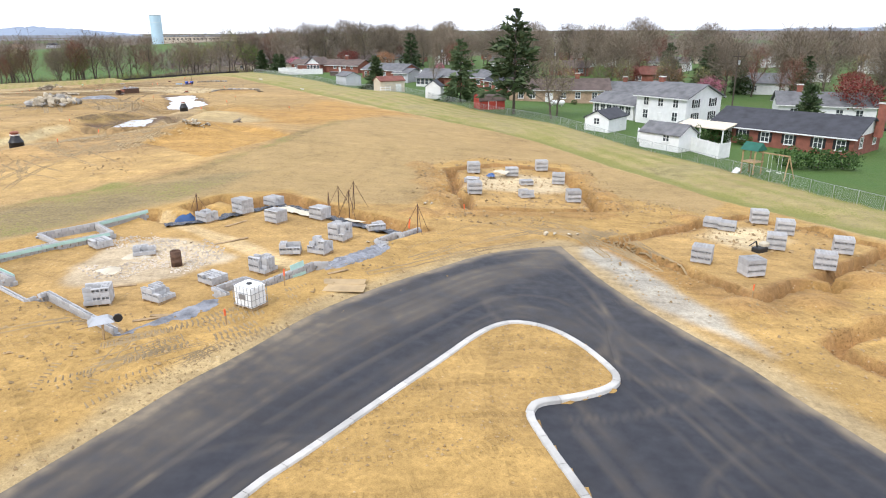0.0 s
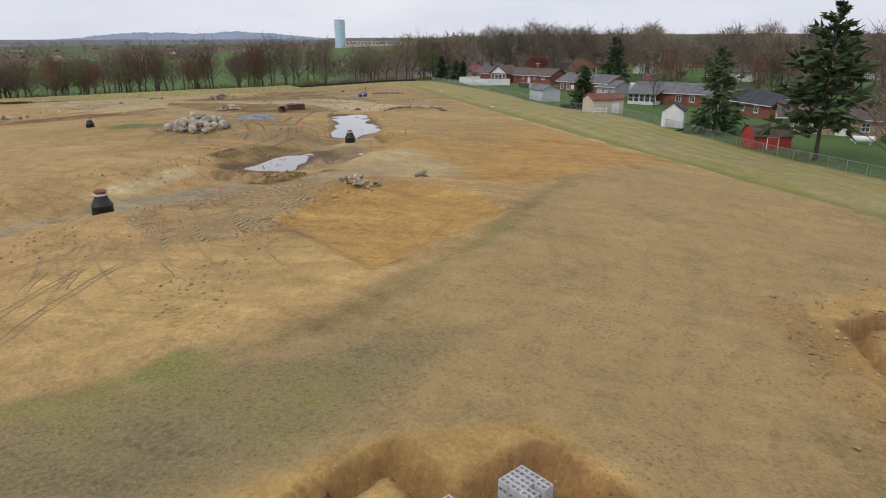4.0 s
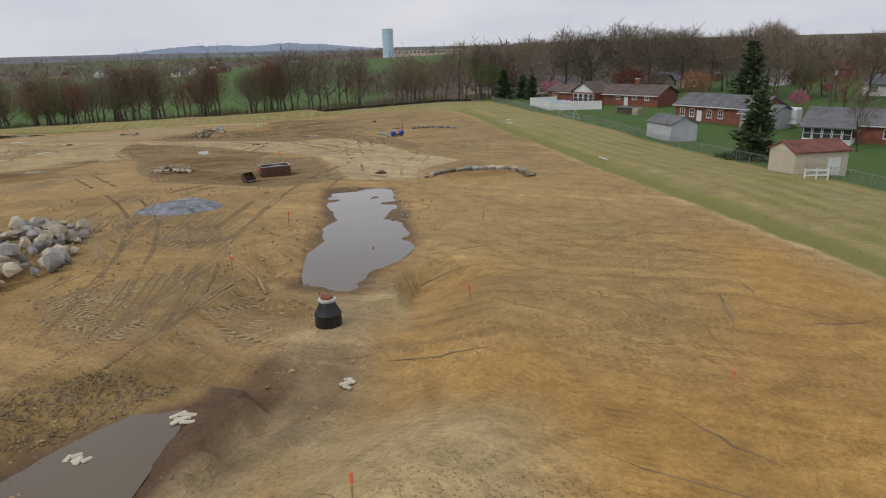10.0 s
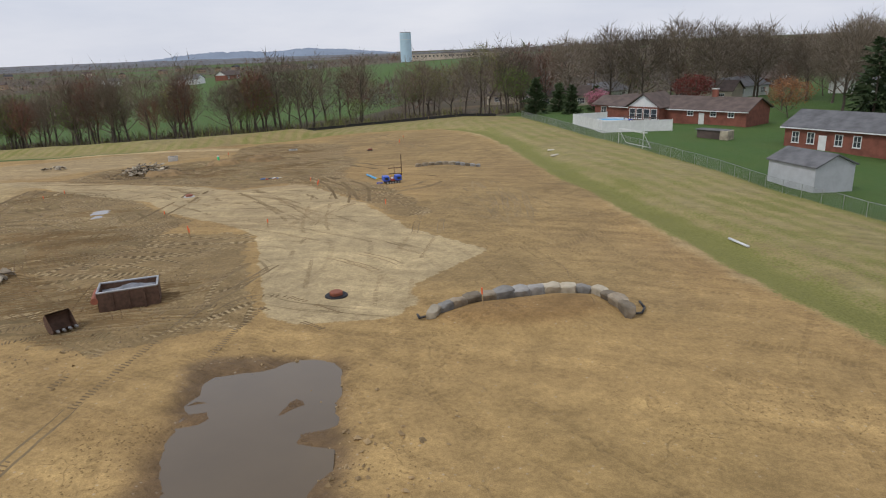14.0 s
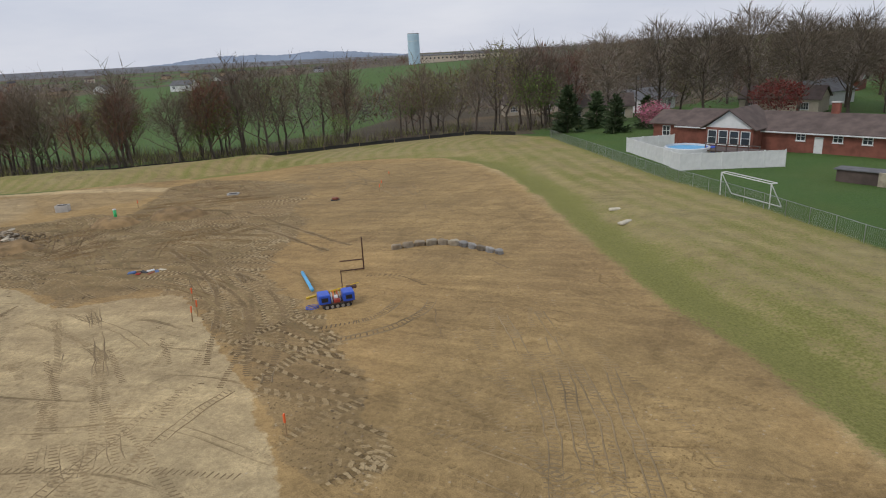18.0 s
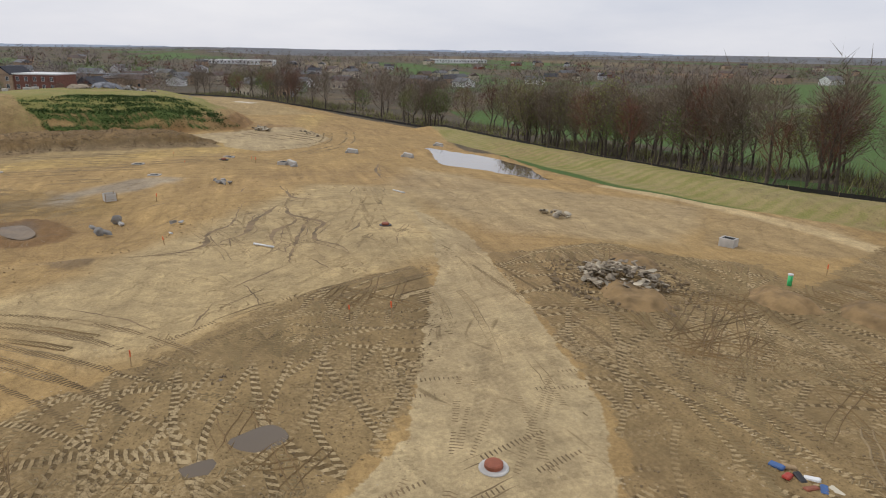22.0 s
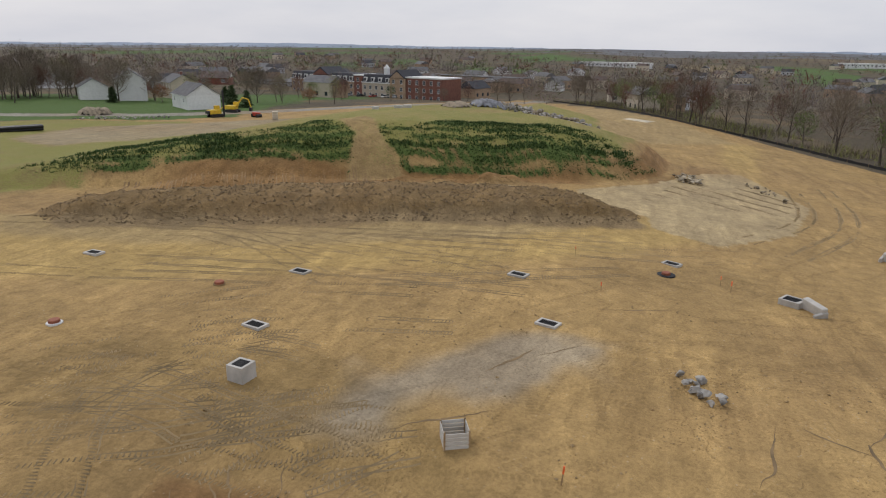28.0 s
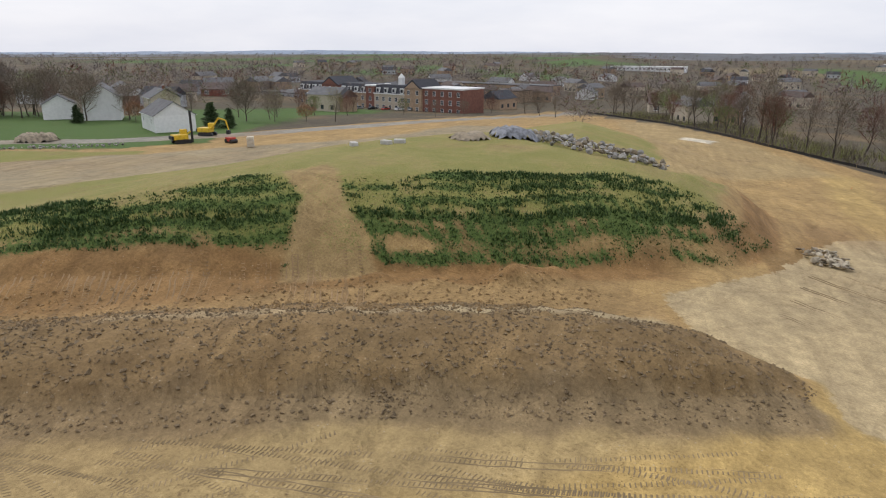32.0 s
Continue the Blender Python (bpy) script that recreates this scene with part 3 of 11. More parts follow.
def hill_cover(x, y):
    """How thick the tall grass stands on the front of the hill, in uneven bands."""
    d = way_in(x, y) + .5 * fbm(x, y, 5, 67)
    left = y + .5 * (x + 200) < 121
    low, top = np.where(left, 1.6, .3), np.where(left, 8.5, 10.5) + 2.0 * fbm(x, y, 8, 66)
    w = ramp(d, low, low + .7) * (1 - ramp(d, top, top + 1.5)) * ramp(y, 82, 91) * (1 - ramp(-x, 222, 230))
    for q, wide, much in ((1.9, .62, .95), (3.4, .3, .85), (5.1, .32, .9), (7.0, .55, .8), (9.0, .5, .6)):
        w = w - w * .8 * much * (1 - ramp(np.abs(d + .5 * lattice(x / 6, y / 6, 65) - q), wide * .5, wide * 1.3)) * (.6 + .4 * ramp(fbm(x, y, 4, 64), -.25, .2))
    w = w * (.3 + .7 * ramp(lattice((.87 * y - .49 * x) / 3.5, d * .8, 68) + .5 * lattice(x / .9, y / .9, 69), -.75, -.1))
    return w * (1 - ramp(inside(x, y, PATH_UP) + .5 * fbm(x, y, 2, 63), -.4, .5))


# Rings and lines of the plan
ASPHALT_L = [(-27, -20), (-19, 2), (-12.3, 15.7), (-10.5, 19.3), (-9.3, 21.9), (-7.8, 24.2), (-6, 27.9), (-3.5, 31.3), (-.4, 34.7), (2.7, 38.2), (5.5, 39.9), (8.1, 40.9)]
ASPHALT_R = [(8.1, 40.9), (9.2, 34.7), (10.5, 30.8), (11.7, 27.8), (13, 24.8), (13.7, 22), (14.9, 18.6), (18, 6), (23, -20)]
KERB = [(-19, -20), (-11.5, 4), (-5.7, 15.6), (-4.1, 17.8), (-2.4, 20.4), (.2, 24.3), (2, 27.2), (3.5, 28.4), (5.2, 27.9), (6.4, 26.2), (7.1, 24.2), (7.3, 23),
        (6.7, 22.1), (5.1, 21.3), (3.2, 20.8), (3.7, 18.4), (4.4, 15.9), (6.6, 6), (11, -20)]
POND_A = [(-44.8, 91.1), (-46.5, 91.9), (-45.4, 94.1), (-44.3, 99.7), (-42.3, 100.9), (-41.6, 98.5), (-40.5, 94.9), (-40.3, 91.2), (-43.1, 91.0)]
POND_B = [(-54.2, 137.5), (-49.7, 139.5), (-48.1, 136.6), (-46.2, 132.0), (-43.9, 128.8), (-41.9, 125.1), (-41.7, 122.9), (-42.1, 114.9), (-45.1, 114.9), (-50.3, 127.9), (-53.6, 134.5)]
POND_C = [(-195.5, 197.5), (-183.3, 206.1), (-169.0, 209.7), (-156.5, 209.5), (-157.7, 205.2), (-167.2, 200.9), (-175.7, 195.4)]
PUDDLE_A = [(-136.1, 141.6), (-136.7, 143), (-135.4, 144.2), (-132.8, 145.4), (-131.2, 144.9), (-132.3, 143.4), (-133.6, 142.3)]
SWALE = [(-66, 62), (-57, 70), (-47, 79), (-42, 88), (-40, 97), (-39.5, 106), (-42, 115)]
HOLLOW = [(-140, 138), (-141, 147), (-134, 155), (-124, 154), (-121, 145), (-128, 138)]
PAD_1 = [(-20.2, 45.1), (-15.9, 45.4), (-11.9, 50.3), (-1.1, 43), (-3.8, 39.5), (-6.2, 34.8), (-8.9, 31.6), (-11, 30), (-13.6, 26), (-19, 29.8), (-22, 32), (-25.7, 34.9), (-22.5, 38.2), (-24.8, 40), (-22.8, 42)]
TRENCH_1 = [(-20.4, 45.5), (-18.1, 44.4), (-15.9, 45.6), (-17.8, 47), (-16.4, 49.6), (-14.1, 47.8), (-11.9, 50.6), (-9.3, 48.6), (-5.9, 46.5), (-2.2, 43.7), (-.9, 43.1)]
TRENCH_2 = [(1.5, 65.6), (6.6, 69.4), (12.9, 69.3), (13.6, 59), (13.3, 52.2), (8, 50.9), (2.5, 50.2), (2.6, 55), (1.3, 56.7), (2, 59.3), (1.5, 65.6)]
TRENCH_3 = [(11.9, 42.4), (15.1, 37), (17.3, 32.8), (21.4, 35.6), (22.4, 34.6), (23.6, 35.6), (23, 36.6), (31.5, 43.2), (25, 51.6), (11.9, 42.4)]
TRENCH_4 = [(24, 30), (19.3, 28.1), (18.2, 27.1), (18.2, 26), (19.2, 24.4), (22, 21)]
PAD_2 = [(1.5, 65.6), (6.6, 69.4), (12.9, 69.3), (13.3, 52.2), (2.5, 50.2)]
PAD_3 = [(11.9, 42.4), (17.3, 32.8), (31.5, 43.2), (25, 51.6)]
SPOIL = [(-1.5, 66), (-.5, 59), (.2, 53), (15, 66), (15.2, 58), (14.8, 54), (16, 31.5), (20.5, 32.5), (26, 36.5), (29, 47), (20, 50), (-1, 47.5), (22, 29.5), (19.5, 22)]
WALL_BANK = [(-46.9, 145.2), (-45.6, 147.3), (-42.2, 149.8), (-40.3, 150.2), (-38.9, 148.4), (-40, 146.6), (-43.5, 144.8)]
CUT_FIELD = [(-31.6, 71.4), (-30, 76.5), (-27.1, 81), (-22.7, 82.5), (-19.4, 80), (-16.8, 77.5), (-19.4, 70.5), (-22, 64), (-24.6, 66.3)]
SITE_EDGE = [(60, -10), (45, 22), (32.7, 45.4), (25.9, 57.7), (21.3, 68.2), (13.5, 83.4), (2.2, 97.5), (-5.9, 111.5), (-15.1, 127.5), (-26, 145.5), (-31, 154), (-38.7, 169.4), (-49.3, 188), (-54.4, 199),
             (-59, 209.2), (-65.3, 222), (-72, 233), (-80, 240), (-93, 243.6), (-106, 240), (-117, 231)]
FENCE = [(52, 21), (38, 54), (32, 70), (24.3, 86), (18, 105), (9, 120.5), (-4.7, 146.5), (-19, 172), (-34, 197), (-48.9, 220), (-60.9, 244), (-68.5, 260)]
SILT = [(-470, 115), (-408, 150), (-343, 174), (-313, 194), (-256, 217), (-183, 231), (-150, 238), (-128, 250), (-104, 266), (-86, 274), (-72, 265)]

# Earth filled back round the two cones and banked along the swale: x, y, height, reach
FILL = [(-45.4, 72.3, .95, 4), (-40.6, 109.3, 1.2, 2.6), (-33.4, 97, 1.0, 4), (-33.5, 112, .95, 4.5), (-28.1, 79.2, 1.0, 3), (-24.3, 118, .5, 6), (-49, 114, .5, 3)]
PUDDLES = [[(-90.2, 165.3), (-91, 166.6), (-90.5, 167.2), (-89.7, 167.4), (-89.1, 166.4), (-89.3, 165.1)], [(-95.6, 163.8), (-95.9, 164.6), (-94.9, 164.8)], [(-88.3, 163.4), (-88.9, 164.7), (-88, 165), (-87.5, 163.7)],
           [(-108.1, 141.8), (-109, 142.2), (-106.9, 144.4), (-105.3, 144.6)], [(-103, 147.1), (-103.8, 147.9), (-102, 149.7), (-101.1, 149.3)]]
PONDS = [(POND_A, .33, 2.5), (POND_B, .1, 3.5), (POND_C, -6.2, 3.5), (PUDDLE_A, -3.95, 2.5)]


def ground_z(x, y):
    x, y = np.asarray(x, float), np.asarray(y, float)
    z = country(x, y)
    # the grassed hill, and the berm of dug earth before it
    d = way_in(x, y)
    low = (1 - .3 * ramp(y, 142, 158)) * (.1 + .9 * ramp(y + .5 * (x + 200) + .5 * np.maximum(0, d - 12), 78, 113))
    front = np.interp(d + .5 * fbm(x, y, 5, 5), (0, 1.5, 3.4, 6, 10, 16, 30, 60), (0, 1.4, 3.4, 5.0, 6.5, 6.9, 7.0, 7.0)) * low
    hill = np.where(d > 0, np.minimum(front, .2 * along(x, y, HILL_BACK)), 0)
    lump = np.maximum(0, .95 * lattice(x / 2.6 + 4, y / 2.6, 7) + .5) * (1 - ramp(np.abs(d + 2.0), .4, 1.9)) * ramp(y, 124, 129) * (1 - ramp(y, 141, 147))
    side = np.maximum(0, .8 + .5 * lattice(x / 4, y / 4, 7)) * (1 - ramp(np.abs(d - .3), .5, 3.5)) * (1 - ramp(y, 114, 119)) * ramp(y, 99, 106)
    z = z + hill + np.where(np.abs(d) < 9, lump + side, 0)
    d = along(x, y, BERM_FOOT) * np.where(inside(x, y, BERM) > 0, 1, -1) + .8 * fbm(x, y, 5, 6) + .25 * lattice(x / 1.1, y / 1.1, 10)
    heap = np.minimum(np.interp(d, (-2.2, 0, 1.3, 1.7, 3.2, 5.4), (0, .3, .6, 1.35, 1.95, 2.3)), np.where(inside(x, y, BERM) > -2.5, .45 + .3 * along(x, y, BERM_BACK), 0))
    z = z + heap + np.where(heap > .2, (.30 * fbm(x, y, 2.0, 8) + .16 * lattice(x / .75, y / .75, 11)) * ramp(heap, .2, .9), 0)
    # swales, basins and ponds
    z = z - 1.5 * (1 - ramp(along(x, y, SWALE), 2.5, 8.5))
    z = z - .7 * ramp(inside(x, y, HOLLOW), -5, .35)
    for cx, cy, up, r in FILL:
        z = z + up * np.exp(-((x - cx) ** 2 + (y - cy) ** 2) / (2 * r * r))
    for ring, level, wide in PONDS:
        d = inside(x, y, ring) + 1.5 * fbm(x, y, 4.2, 12) - .2
        z = np.where(d > -wide, np.maximum(z, level + .1 * ramp(-d, .1, 1.2)), z)
        bars = np.maximum(0, fbm(x, y, 2.4, 13) + .25 * lattice(x / .8, y / 2.1, 14) - .28) * (.5 if ring is POND_B else 0)
        z = z + (level - .14 + bars - z) * ramp(d, -wide * .35, .5)
    for ring in PUDDLES:
        level = float(country(np.array([ring[0][0]]), np.array([ring[0][1]]))[0])
        d = inside(x, y, ring) + .3 * fbm(x, y, 1.2, 15)
        z = np.where(d > -1.5, z + (level - .05 * ramp(d, -.25, .3) - z) * ramp(d, -1.5, -.2), z)
    # the bank round the pond, the grass swale and slope along the fence
    bank = along(x, y, [(-256, 214), (-202, 221), (-159, 228), (-134, 232), (-118, 246)])
    z = z + 1.3 * (1 - ramp(bank, 1.5, 9))
    edge = along(x, y, SITE_EDGE)
    z = z - .45 * (1 - ramp(np.abs(edge - 3.0), 0, 3.5)) * (inside(x, y, SITE_EDGE + [(-180, 230), (-300, 100), (-40, -80)]) < 0)
    # footing trenches with heaps beside them
    for line, deep, wide in ((TRENCH_1, 1.0, .55), (TRENCH_2, .95, .45), (TRENCH_3, .85, .42), (TRENCH_4, .8, .45)):
        z = z - deep * (1 - ramp(along(x, y, line) + .12 * lattice(x * 1.3, y * 1.3, 3), wide * .8, wide * 1.12))
    z = z - .35 * ramp(inside(x, y, PAD_1), -.6, .2)
    for cx, cy in SPOIL:
        r = np.hypot(x - cx, y - cy)
        z = z + np.maximum(0, .42 * (1 - (r / (1.5 + .5 * lattice(x * .9, y * .9, 4))) ** 2)) * (r < 3)
    # earth banked against the inside of the boulder wall
    z = z + .55 * ramp(inside(x, y, WALL_BANK), -1.4, 1.2)
    # the cut beside the stubble field
    z = z - .7 * ramp(inside(x, y, CUT_FIELD) + .5 * fbm(x, y, 4, 9), -.8, 1.2)
    # small unevenness where the soil is bare
    near = (np.abs(x + 140) < 190) & (np.abs(y - 120) < 145)
    z = z + np.where(near, .16 * fbm(x, y, 9, 21) + .05 * fbm(x, y, 1.8, 22), 0)
    road = ASPHALT_L + ASPHALT_R
    r = inside(x, y, road)
    flat = country(x, y) - .06
    z = np.where(r > -2.5, z + (flat - z) * ramp(r, -2.5, -.3), z)
    isle = inside(x, y, KERB)
    z = np.where(isle > 0, flat + .16 + ramp(isle, 0, 3) * (.12 + .05 * fbm(x, y, 1.8, 22)), z)
    return z
# ---- end of terrain ----


# ---- mesh helpers ----
class Shape:
    """Corners and faces gathered for one mesh."""

    def __init__(self):
        self.v, self.f = [], []

    def add(self, verts, faces):
        k = len(self.v)
        self.v += [tuple(p) for p in verts]
        self.f += [tuple(i + k for i in q) for q in faces]
        return self

    def box(self, x0, y0, z0, x1, y1, z1, m=None):
        p = [(x, y, z) for z in (z0, z1) for y in (y0, y1) for x in (x0, x1)]
        if m is not None:
            p = [m @ Vector(q) for q in p]
        return self.add(p, [(0, 2, 3, 1), (4, 5, 7, 6), (0, 1, 5, 4), (2, 6, 7, 3), (0, 4, 6, 2), (1, 3, 7, 5)])

    def soft(self, x0, y0, z0, x1, y1, z1, c, m=None):
        """A box whose upright edges and top rim are bevelled by c."""
        ring = [(x0 + c, y0), (x1 - c, y0), (x1, y0 + c), (x1, y1 - c), (x1 - c, y1), (x0 + c, y1), (x0, y1 - c), (x0, y0 + c)]
        mx, my = (x0 + x1) / 2, (y0 + y1) / 2
        sx, sy = 1 - 2 * c / (x1 - x0), 1 - 2 * c / (y1 - y0)
        p = [(x, y, z0) for x, y in ring] + [(x, y, z1 - c) for x, y in ring] + [(mx + (x - mx) * sx, my + (y - my) * sy, z1) for x, y in ring]
        if m is not None:
            p = [m @ Vector(q) for q in p]
        f = [tuple(range(7, -1, -1)), tuple(range(16, 24))]
        f += [(k + i, k + (i + 1) % 8, k + 8 + (i + 1) % 8, k + 8 + i) for k in (0, 8) for i in range(8)]
        return self.add(p, f)

    def tube(self, a, b, ra, rb=None, n=8, caps=True):
        a, b = Vector(a), Vector(b)
        rb = ra if rb is None else rb
        u = (b - a).orthogonal().normalized()
        w = (b - a).normalized().cross(u)
        ring = [(math.cos(2 * math.pi * i / n), math.sin(2 * math.pi * i / n)) for i in range(n)]
        p = [a + ra * (c * u + s * w) for c, s in ring] + [b + rb * (c * u + s * w) for c, s in ring]
        f = [(i, (i + 1) % n, n + (i + 1) % n, n + i) for i in range(n)]
        if caps:
            f += [tuple(range(n - 1, -1, -1)), tuple(range(n, 2 * n))]
        return self.add(p, f)

    def lathe(self, at, profile, n=16, cap=True):
        """Turn a profile of (radius, height) about the upright through at."""
        x, y, z = at
        p = [(x + r * math.cos(2 * math.pi * i / n), y + r * math.sin(2 * math.pi * i / n), z + h) for r, h in profile for i in range(n)]
        f = [(k * n + i, k * n + (i + 1) % n, (k + 1) * n + (i + 1) % n, (k + 1) * n + i) for k in range(len(profile) - 1) for i in range(n)]
        if cap:
            f += [tuple(range(n - 1, -1, -1)), tuple(range((len(profile) - 1) * n, len(profile) * n))]
        return self.add(p, f)

    def prism(self, outline, z0, z1):
        n = len(outline)
        p = [(x, y, z0) for x, y in outline] + [(x, y, z1) for x, y in outline]
        return self.add(p, [tuple(range(n - 1, -1, -1)), tuple(range(n, 2 * n))] + [(i, (i + 1) % n, n + (i + 1) % n, n + i) for i in range(n)])

    def mesh(self, name, material, smooth=False):
        me = bpy.data.meshes.new(name)
        me.from_pydata(self.v, [], self.f)
        if material is not None:
            me.materials.append(material)
        if smooth:
            me.polygons.foreach_set("use_smooth", [True] * len(me.polygons))
        return me


def part(name, shape, material, parent=None, label="", smooth=False):
    """One mesh object, at its place under a thing or a part."""
    me = shape.mesh(name, material, smooth) if isinstance(shape, Shape) else shape
    ob = new(name, me)
    if parent is not None:
        ob.parent = parent
    return tagged(ob, label)


def thing(name, label, category, group="", kind="", m=None):
    ob = new(name)
    ob.empty_display_size = 0.2
    if m is not None:
        ob.matrix_basis = m
    return tagged(ob, label, category, group, kind)


SHEET = {}


def lie(x, y):
    """Height of the built sheet of ground at places."""
    gx, gy, z = SHEET["x"], SHEET["y"], SHEET["z"]
    i = np.clip(np.searchsorted(gx, x) - 1, 0, len(gx) - 2)
    j = np.clip(np.searchsorted(gy, y) - 1, 0, len(gy) - 2)
    u, v = (x - gx[i]) / (gx[i + 1] - gx[i]), (y - gy[j]) / (gy[j + 1] - gy[j])
    return (z[j, i] * (1 - u) + z[j, i + 1] * u) * (1 - v) + (z[j + 1, i] * (1 - u) + z[j + 1, i + 1] * u) * v


def gz(x, y):
    return float(lie(np.array([float(x)]), np.array([float(y)]))[0])


def stand(x, y, rz=0.0, sink=0.0):
    """A pose on the ground."""
    return pose(x, y, gz(x, y) - sink, 0, 0, rz)


def resample(line, n):
    p = np.array(line, float)
    s = np.r_[0, np.cumsum(np.hypot(*(p[1:] - p[:-1]).T))]
    t = np.linspace(0, s[-1], n)
    return np.c_[np.interp(t, s, p[:, 0]), np.interp(t, s, p[:, 1])]


def rounded(line, rounds=2):
    """Corners cut off an open line, as a curve."""
    p = [np.array(q, float) for q in line]
    for _ in range(rounds):
        q = [p[0]]
        for a, b in zip(p, p[1:]):
            q += [a * .75 + b * .25, a * .25 + b * .75]
        p = q + [p[-1]]
    return [tuple(q) for q in p]


# ---- the ground: one sheet to the horizon ----
def spread_lines(parts, low, high):
    """Grid lines: (from, to, step) stretches side by side, then ever wider ones out to low and high."""
    lines = np.concatenate([np.arange(a, b, s) for a, b, s in parts] + [[parts[-1][1]]])
    step, ends = parts[-1][2], []
    at = lines[-1]
    while at < high:
        step *= 1.22
        at += step
        ends.append(at)
    step, at, starts = parts[0][2], lines[0], []
    while at > low:
        step *= 1.22
        at -= step
        starts.append(at)
    return np.r_[starts[::-1], lines, ends]


TAN, PALE, ORANGE, BROWN = (.40, .275, .13), (.50, .385, .215), (.44, .26, .085), (.235, .16, .08)
GREY_SOIL, DARK_SOIL, OCHRE, CUT_EARTH = (.33, .275, .19), (.15, .10, .055), (.42, .275, .105), (.30, .175, .075)
LAWN_SOIL, FIELD_SOIL = (.10, .12, .035), (.055, .10, .025)
PADSITE = [(-40, 20), (-34, 42.5), (-24, 54), (-8, 61), (-3, 70), (4, 76), (16, 76), (26, 58), (34, 42), (48, 18), (50, -60), (-60, -60)]
FIELD = [(-36, 41), (-33.8, 42.9), (-30.8, 47.7), (-24.1, 54.6), (-21.6, 58.4), (-17.2, 69.5), (-15.6, 79.1), (-13, 91), (-6, 100), (2.5, 98), (13.5, 83.4), (21.3, 68.2), (26, 57), (22, 52), (15, 60),
         (14.5, 72), (5, 72), (-.5, 67), (0, 58), (-2, 50), (-8, 49.5), (-12, 52.5), (-17, 50.5), (-21, 46.5), (-26, 40), (-31, 35)]
GREEN_BAND = [(-36, 40), (-33, 43.5), (-24.5, 54), (-16, 58), (-18.5, 50.5), (-21, 46.5), (-26, 40), (-31, 35)]
RIDGE_GRASS = [(-170, 60), (-180, 84), (-197, 112), (-205, 126), (-212, 139), (-221, 153), (-240, 157), (-262, 156), (-300, 150), (-330, 135), (-330, 112), (-290, 98), (-250, 78), (-215, 62), (-192, 42)]
STONE_BED = [(-189.5, 159), (-194, 158.5), (-199.5, 151.5), (-206.5, 149.5), (-217, 158.5), (-236, 168), (-240, 174), (-214.8, 179.5), (-196, 173.7), (-186, 165)]
PALE_ROADS = [[(-89.5, 172.3), (-106, 177), (-112, 179), (-123, 181), (-136, 181.5), (-123.2, 184.5), (-104.7, 183.2), (-90, 181.4), (-83.3, 178.5), (-79.8, 181), (-76.3, 182), (-63.2, 170.8), (-55.1, 162.3),
               (-48, 158), (-49.5, 152), (-50.2, 149.5), (-48.8, 147.4), (-49.3, 145.1), (-53.1, 143), (-55.5, 143.4), (-59.3, 148.4), (-66.5, 158.6), (-70, 160.8), (-76.7, 163.8), (-83, 167.3)]]
DARK_TRACKED = [[(-92, 143), (-97.4, 147.1), (-99.7, 154.4), (-103.1, 150.2), (-110.6, 142.7), (-125.4, 128.8), (-145.1, 111.4), (-149.8, 103), (-147.6, 97), (-130, 110), (-108, 131)],
                [(-75, 158), (-67.4, 159), (-60, 148.5), (-56, 143), (-60, 137), (-75, 138), (-84, 146), (-94, 157), (-101, 163), (-106, 167), (-110.4, 172.5), (-113, 178), (-99.5, 177), (-92, 172.8), (-83.4, 167.4), (-76, 163)],
                [(-116, 184), (-104.7, 183.4), (-90, 181.6), (-83.3, 179), (-79.3, 182.5), (-75.5, 181), (-69, 176), (-62.7, 171), (-57.7, 166), (-55, 168), (-60, 174), (-65.5, 179.5), (-70, 183.5), (-73.6, 187),
                 (-76, 192.5), (-79, 202), (-84.2, 207), (-89.5, 220.7), (-103.5, 227.5), (-113, 229), (-115, 224), (-109, 213.6), (-104.2, 204.6), (-111, 207), (-114, 201.5), (-119, 196)]]
CHURNED_BANK = [(-41.9, 70.6), (-43, 76), (-41.9, 82), (-40.1, 86.8), (-31.6, 81.1), (-27.6, 77.7), (-30.5, 74), (-31.4, 71.6), (-30, 69.7), (-32.7, 66.8), (-36.8, 65.9)]
CHURNED_END = [(-55, 106), (-52, 111.5), (-48.5, 112.2), (-45.4, 113.7), (-42.7, 111.6), (-41.4, 109.2), (-44, 107.2), (-46.3, 105.1), (-50, 103)]
HAUL = [(-190, 165), (-178, 156), (-168, 143), (-161, 128), (-156, 112), (-152, 95), (-146, 70), (-170, 66), (-172, 95), (-176, 118), (-182, 140), (-192, 157), (-230, 176), (-300, 186), (-306, 178), (-240, 172)]
GREY_PATCH = [(-44.7, 73), (-45.2, 77.1), (-41, 82.8), (-38.4, 84.3), (-39, 81), (-42.2, 75.9), (-42.8, 71.3)]
MUD_A = [(-46.6, 91.3), (-45.9, 93.2), (-44.7, 98.5), (-42.8, 101.7), (-42.1, 105.5), (-40.2, 104.5), (-40.1, 103.1), (-40.4, 100), (-40.6, 97.8), (-40.3, 94), (-40, 90.4), (-43.5, 91.4), (-44.9, 90.8)]
SWALE_FLOOR = [(-43.6, 106.8), (-41.5, 107.2), (-38.5, 107.5), (-38.4, 109.5), (-37.5, 104.4), (-37.6, 101.2), (-38.6, 99.2), (-39.7, 97.5), (-39.8, 99.5), (-39.6, 103), (-40.2, 104.8)]
OLIVE_BANK = [(-46.9, 91.6), (-46.2, 93.5), (-45.1, 99), (-43.1, 102.2), (-42.7, 106), (-45, 105.1), (-47, 101.6), (-49.4, 96.8), (-49.5, 92)]
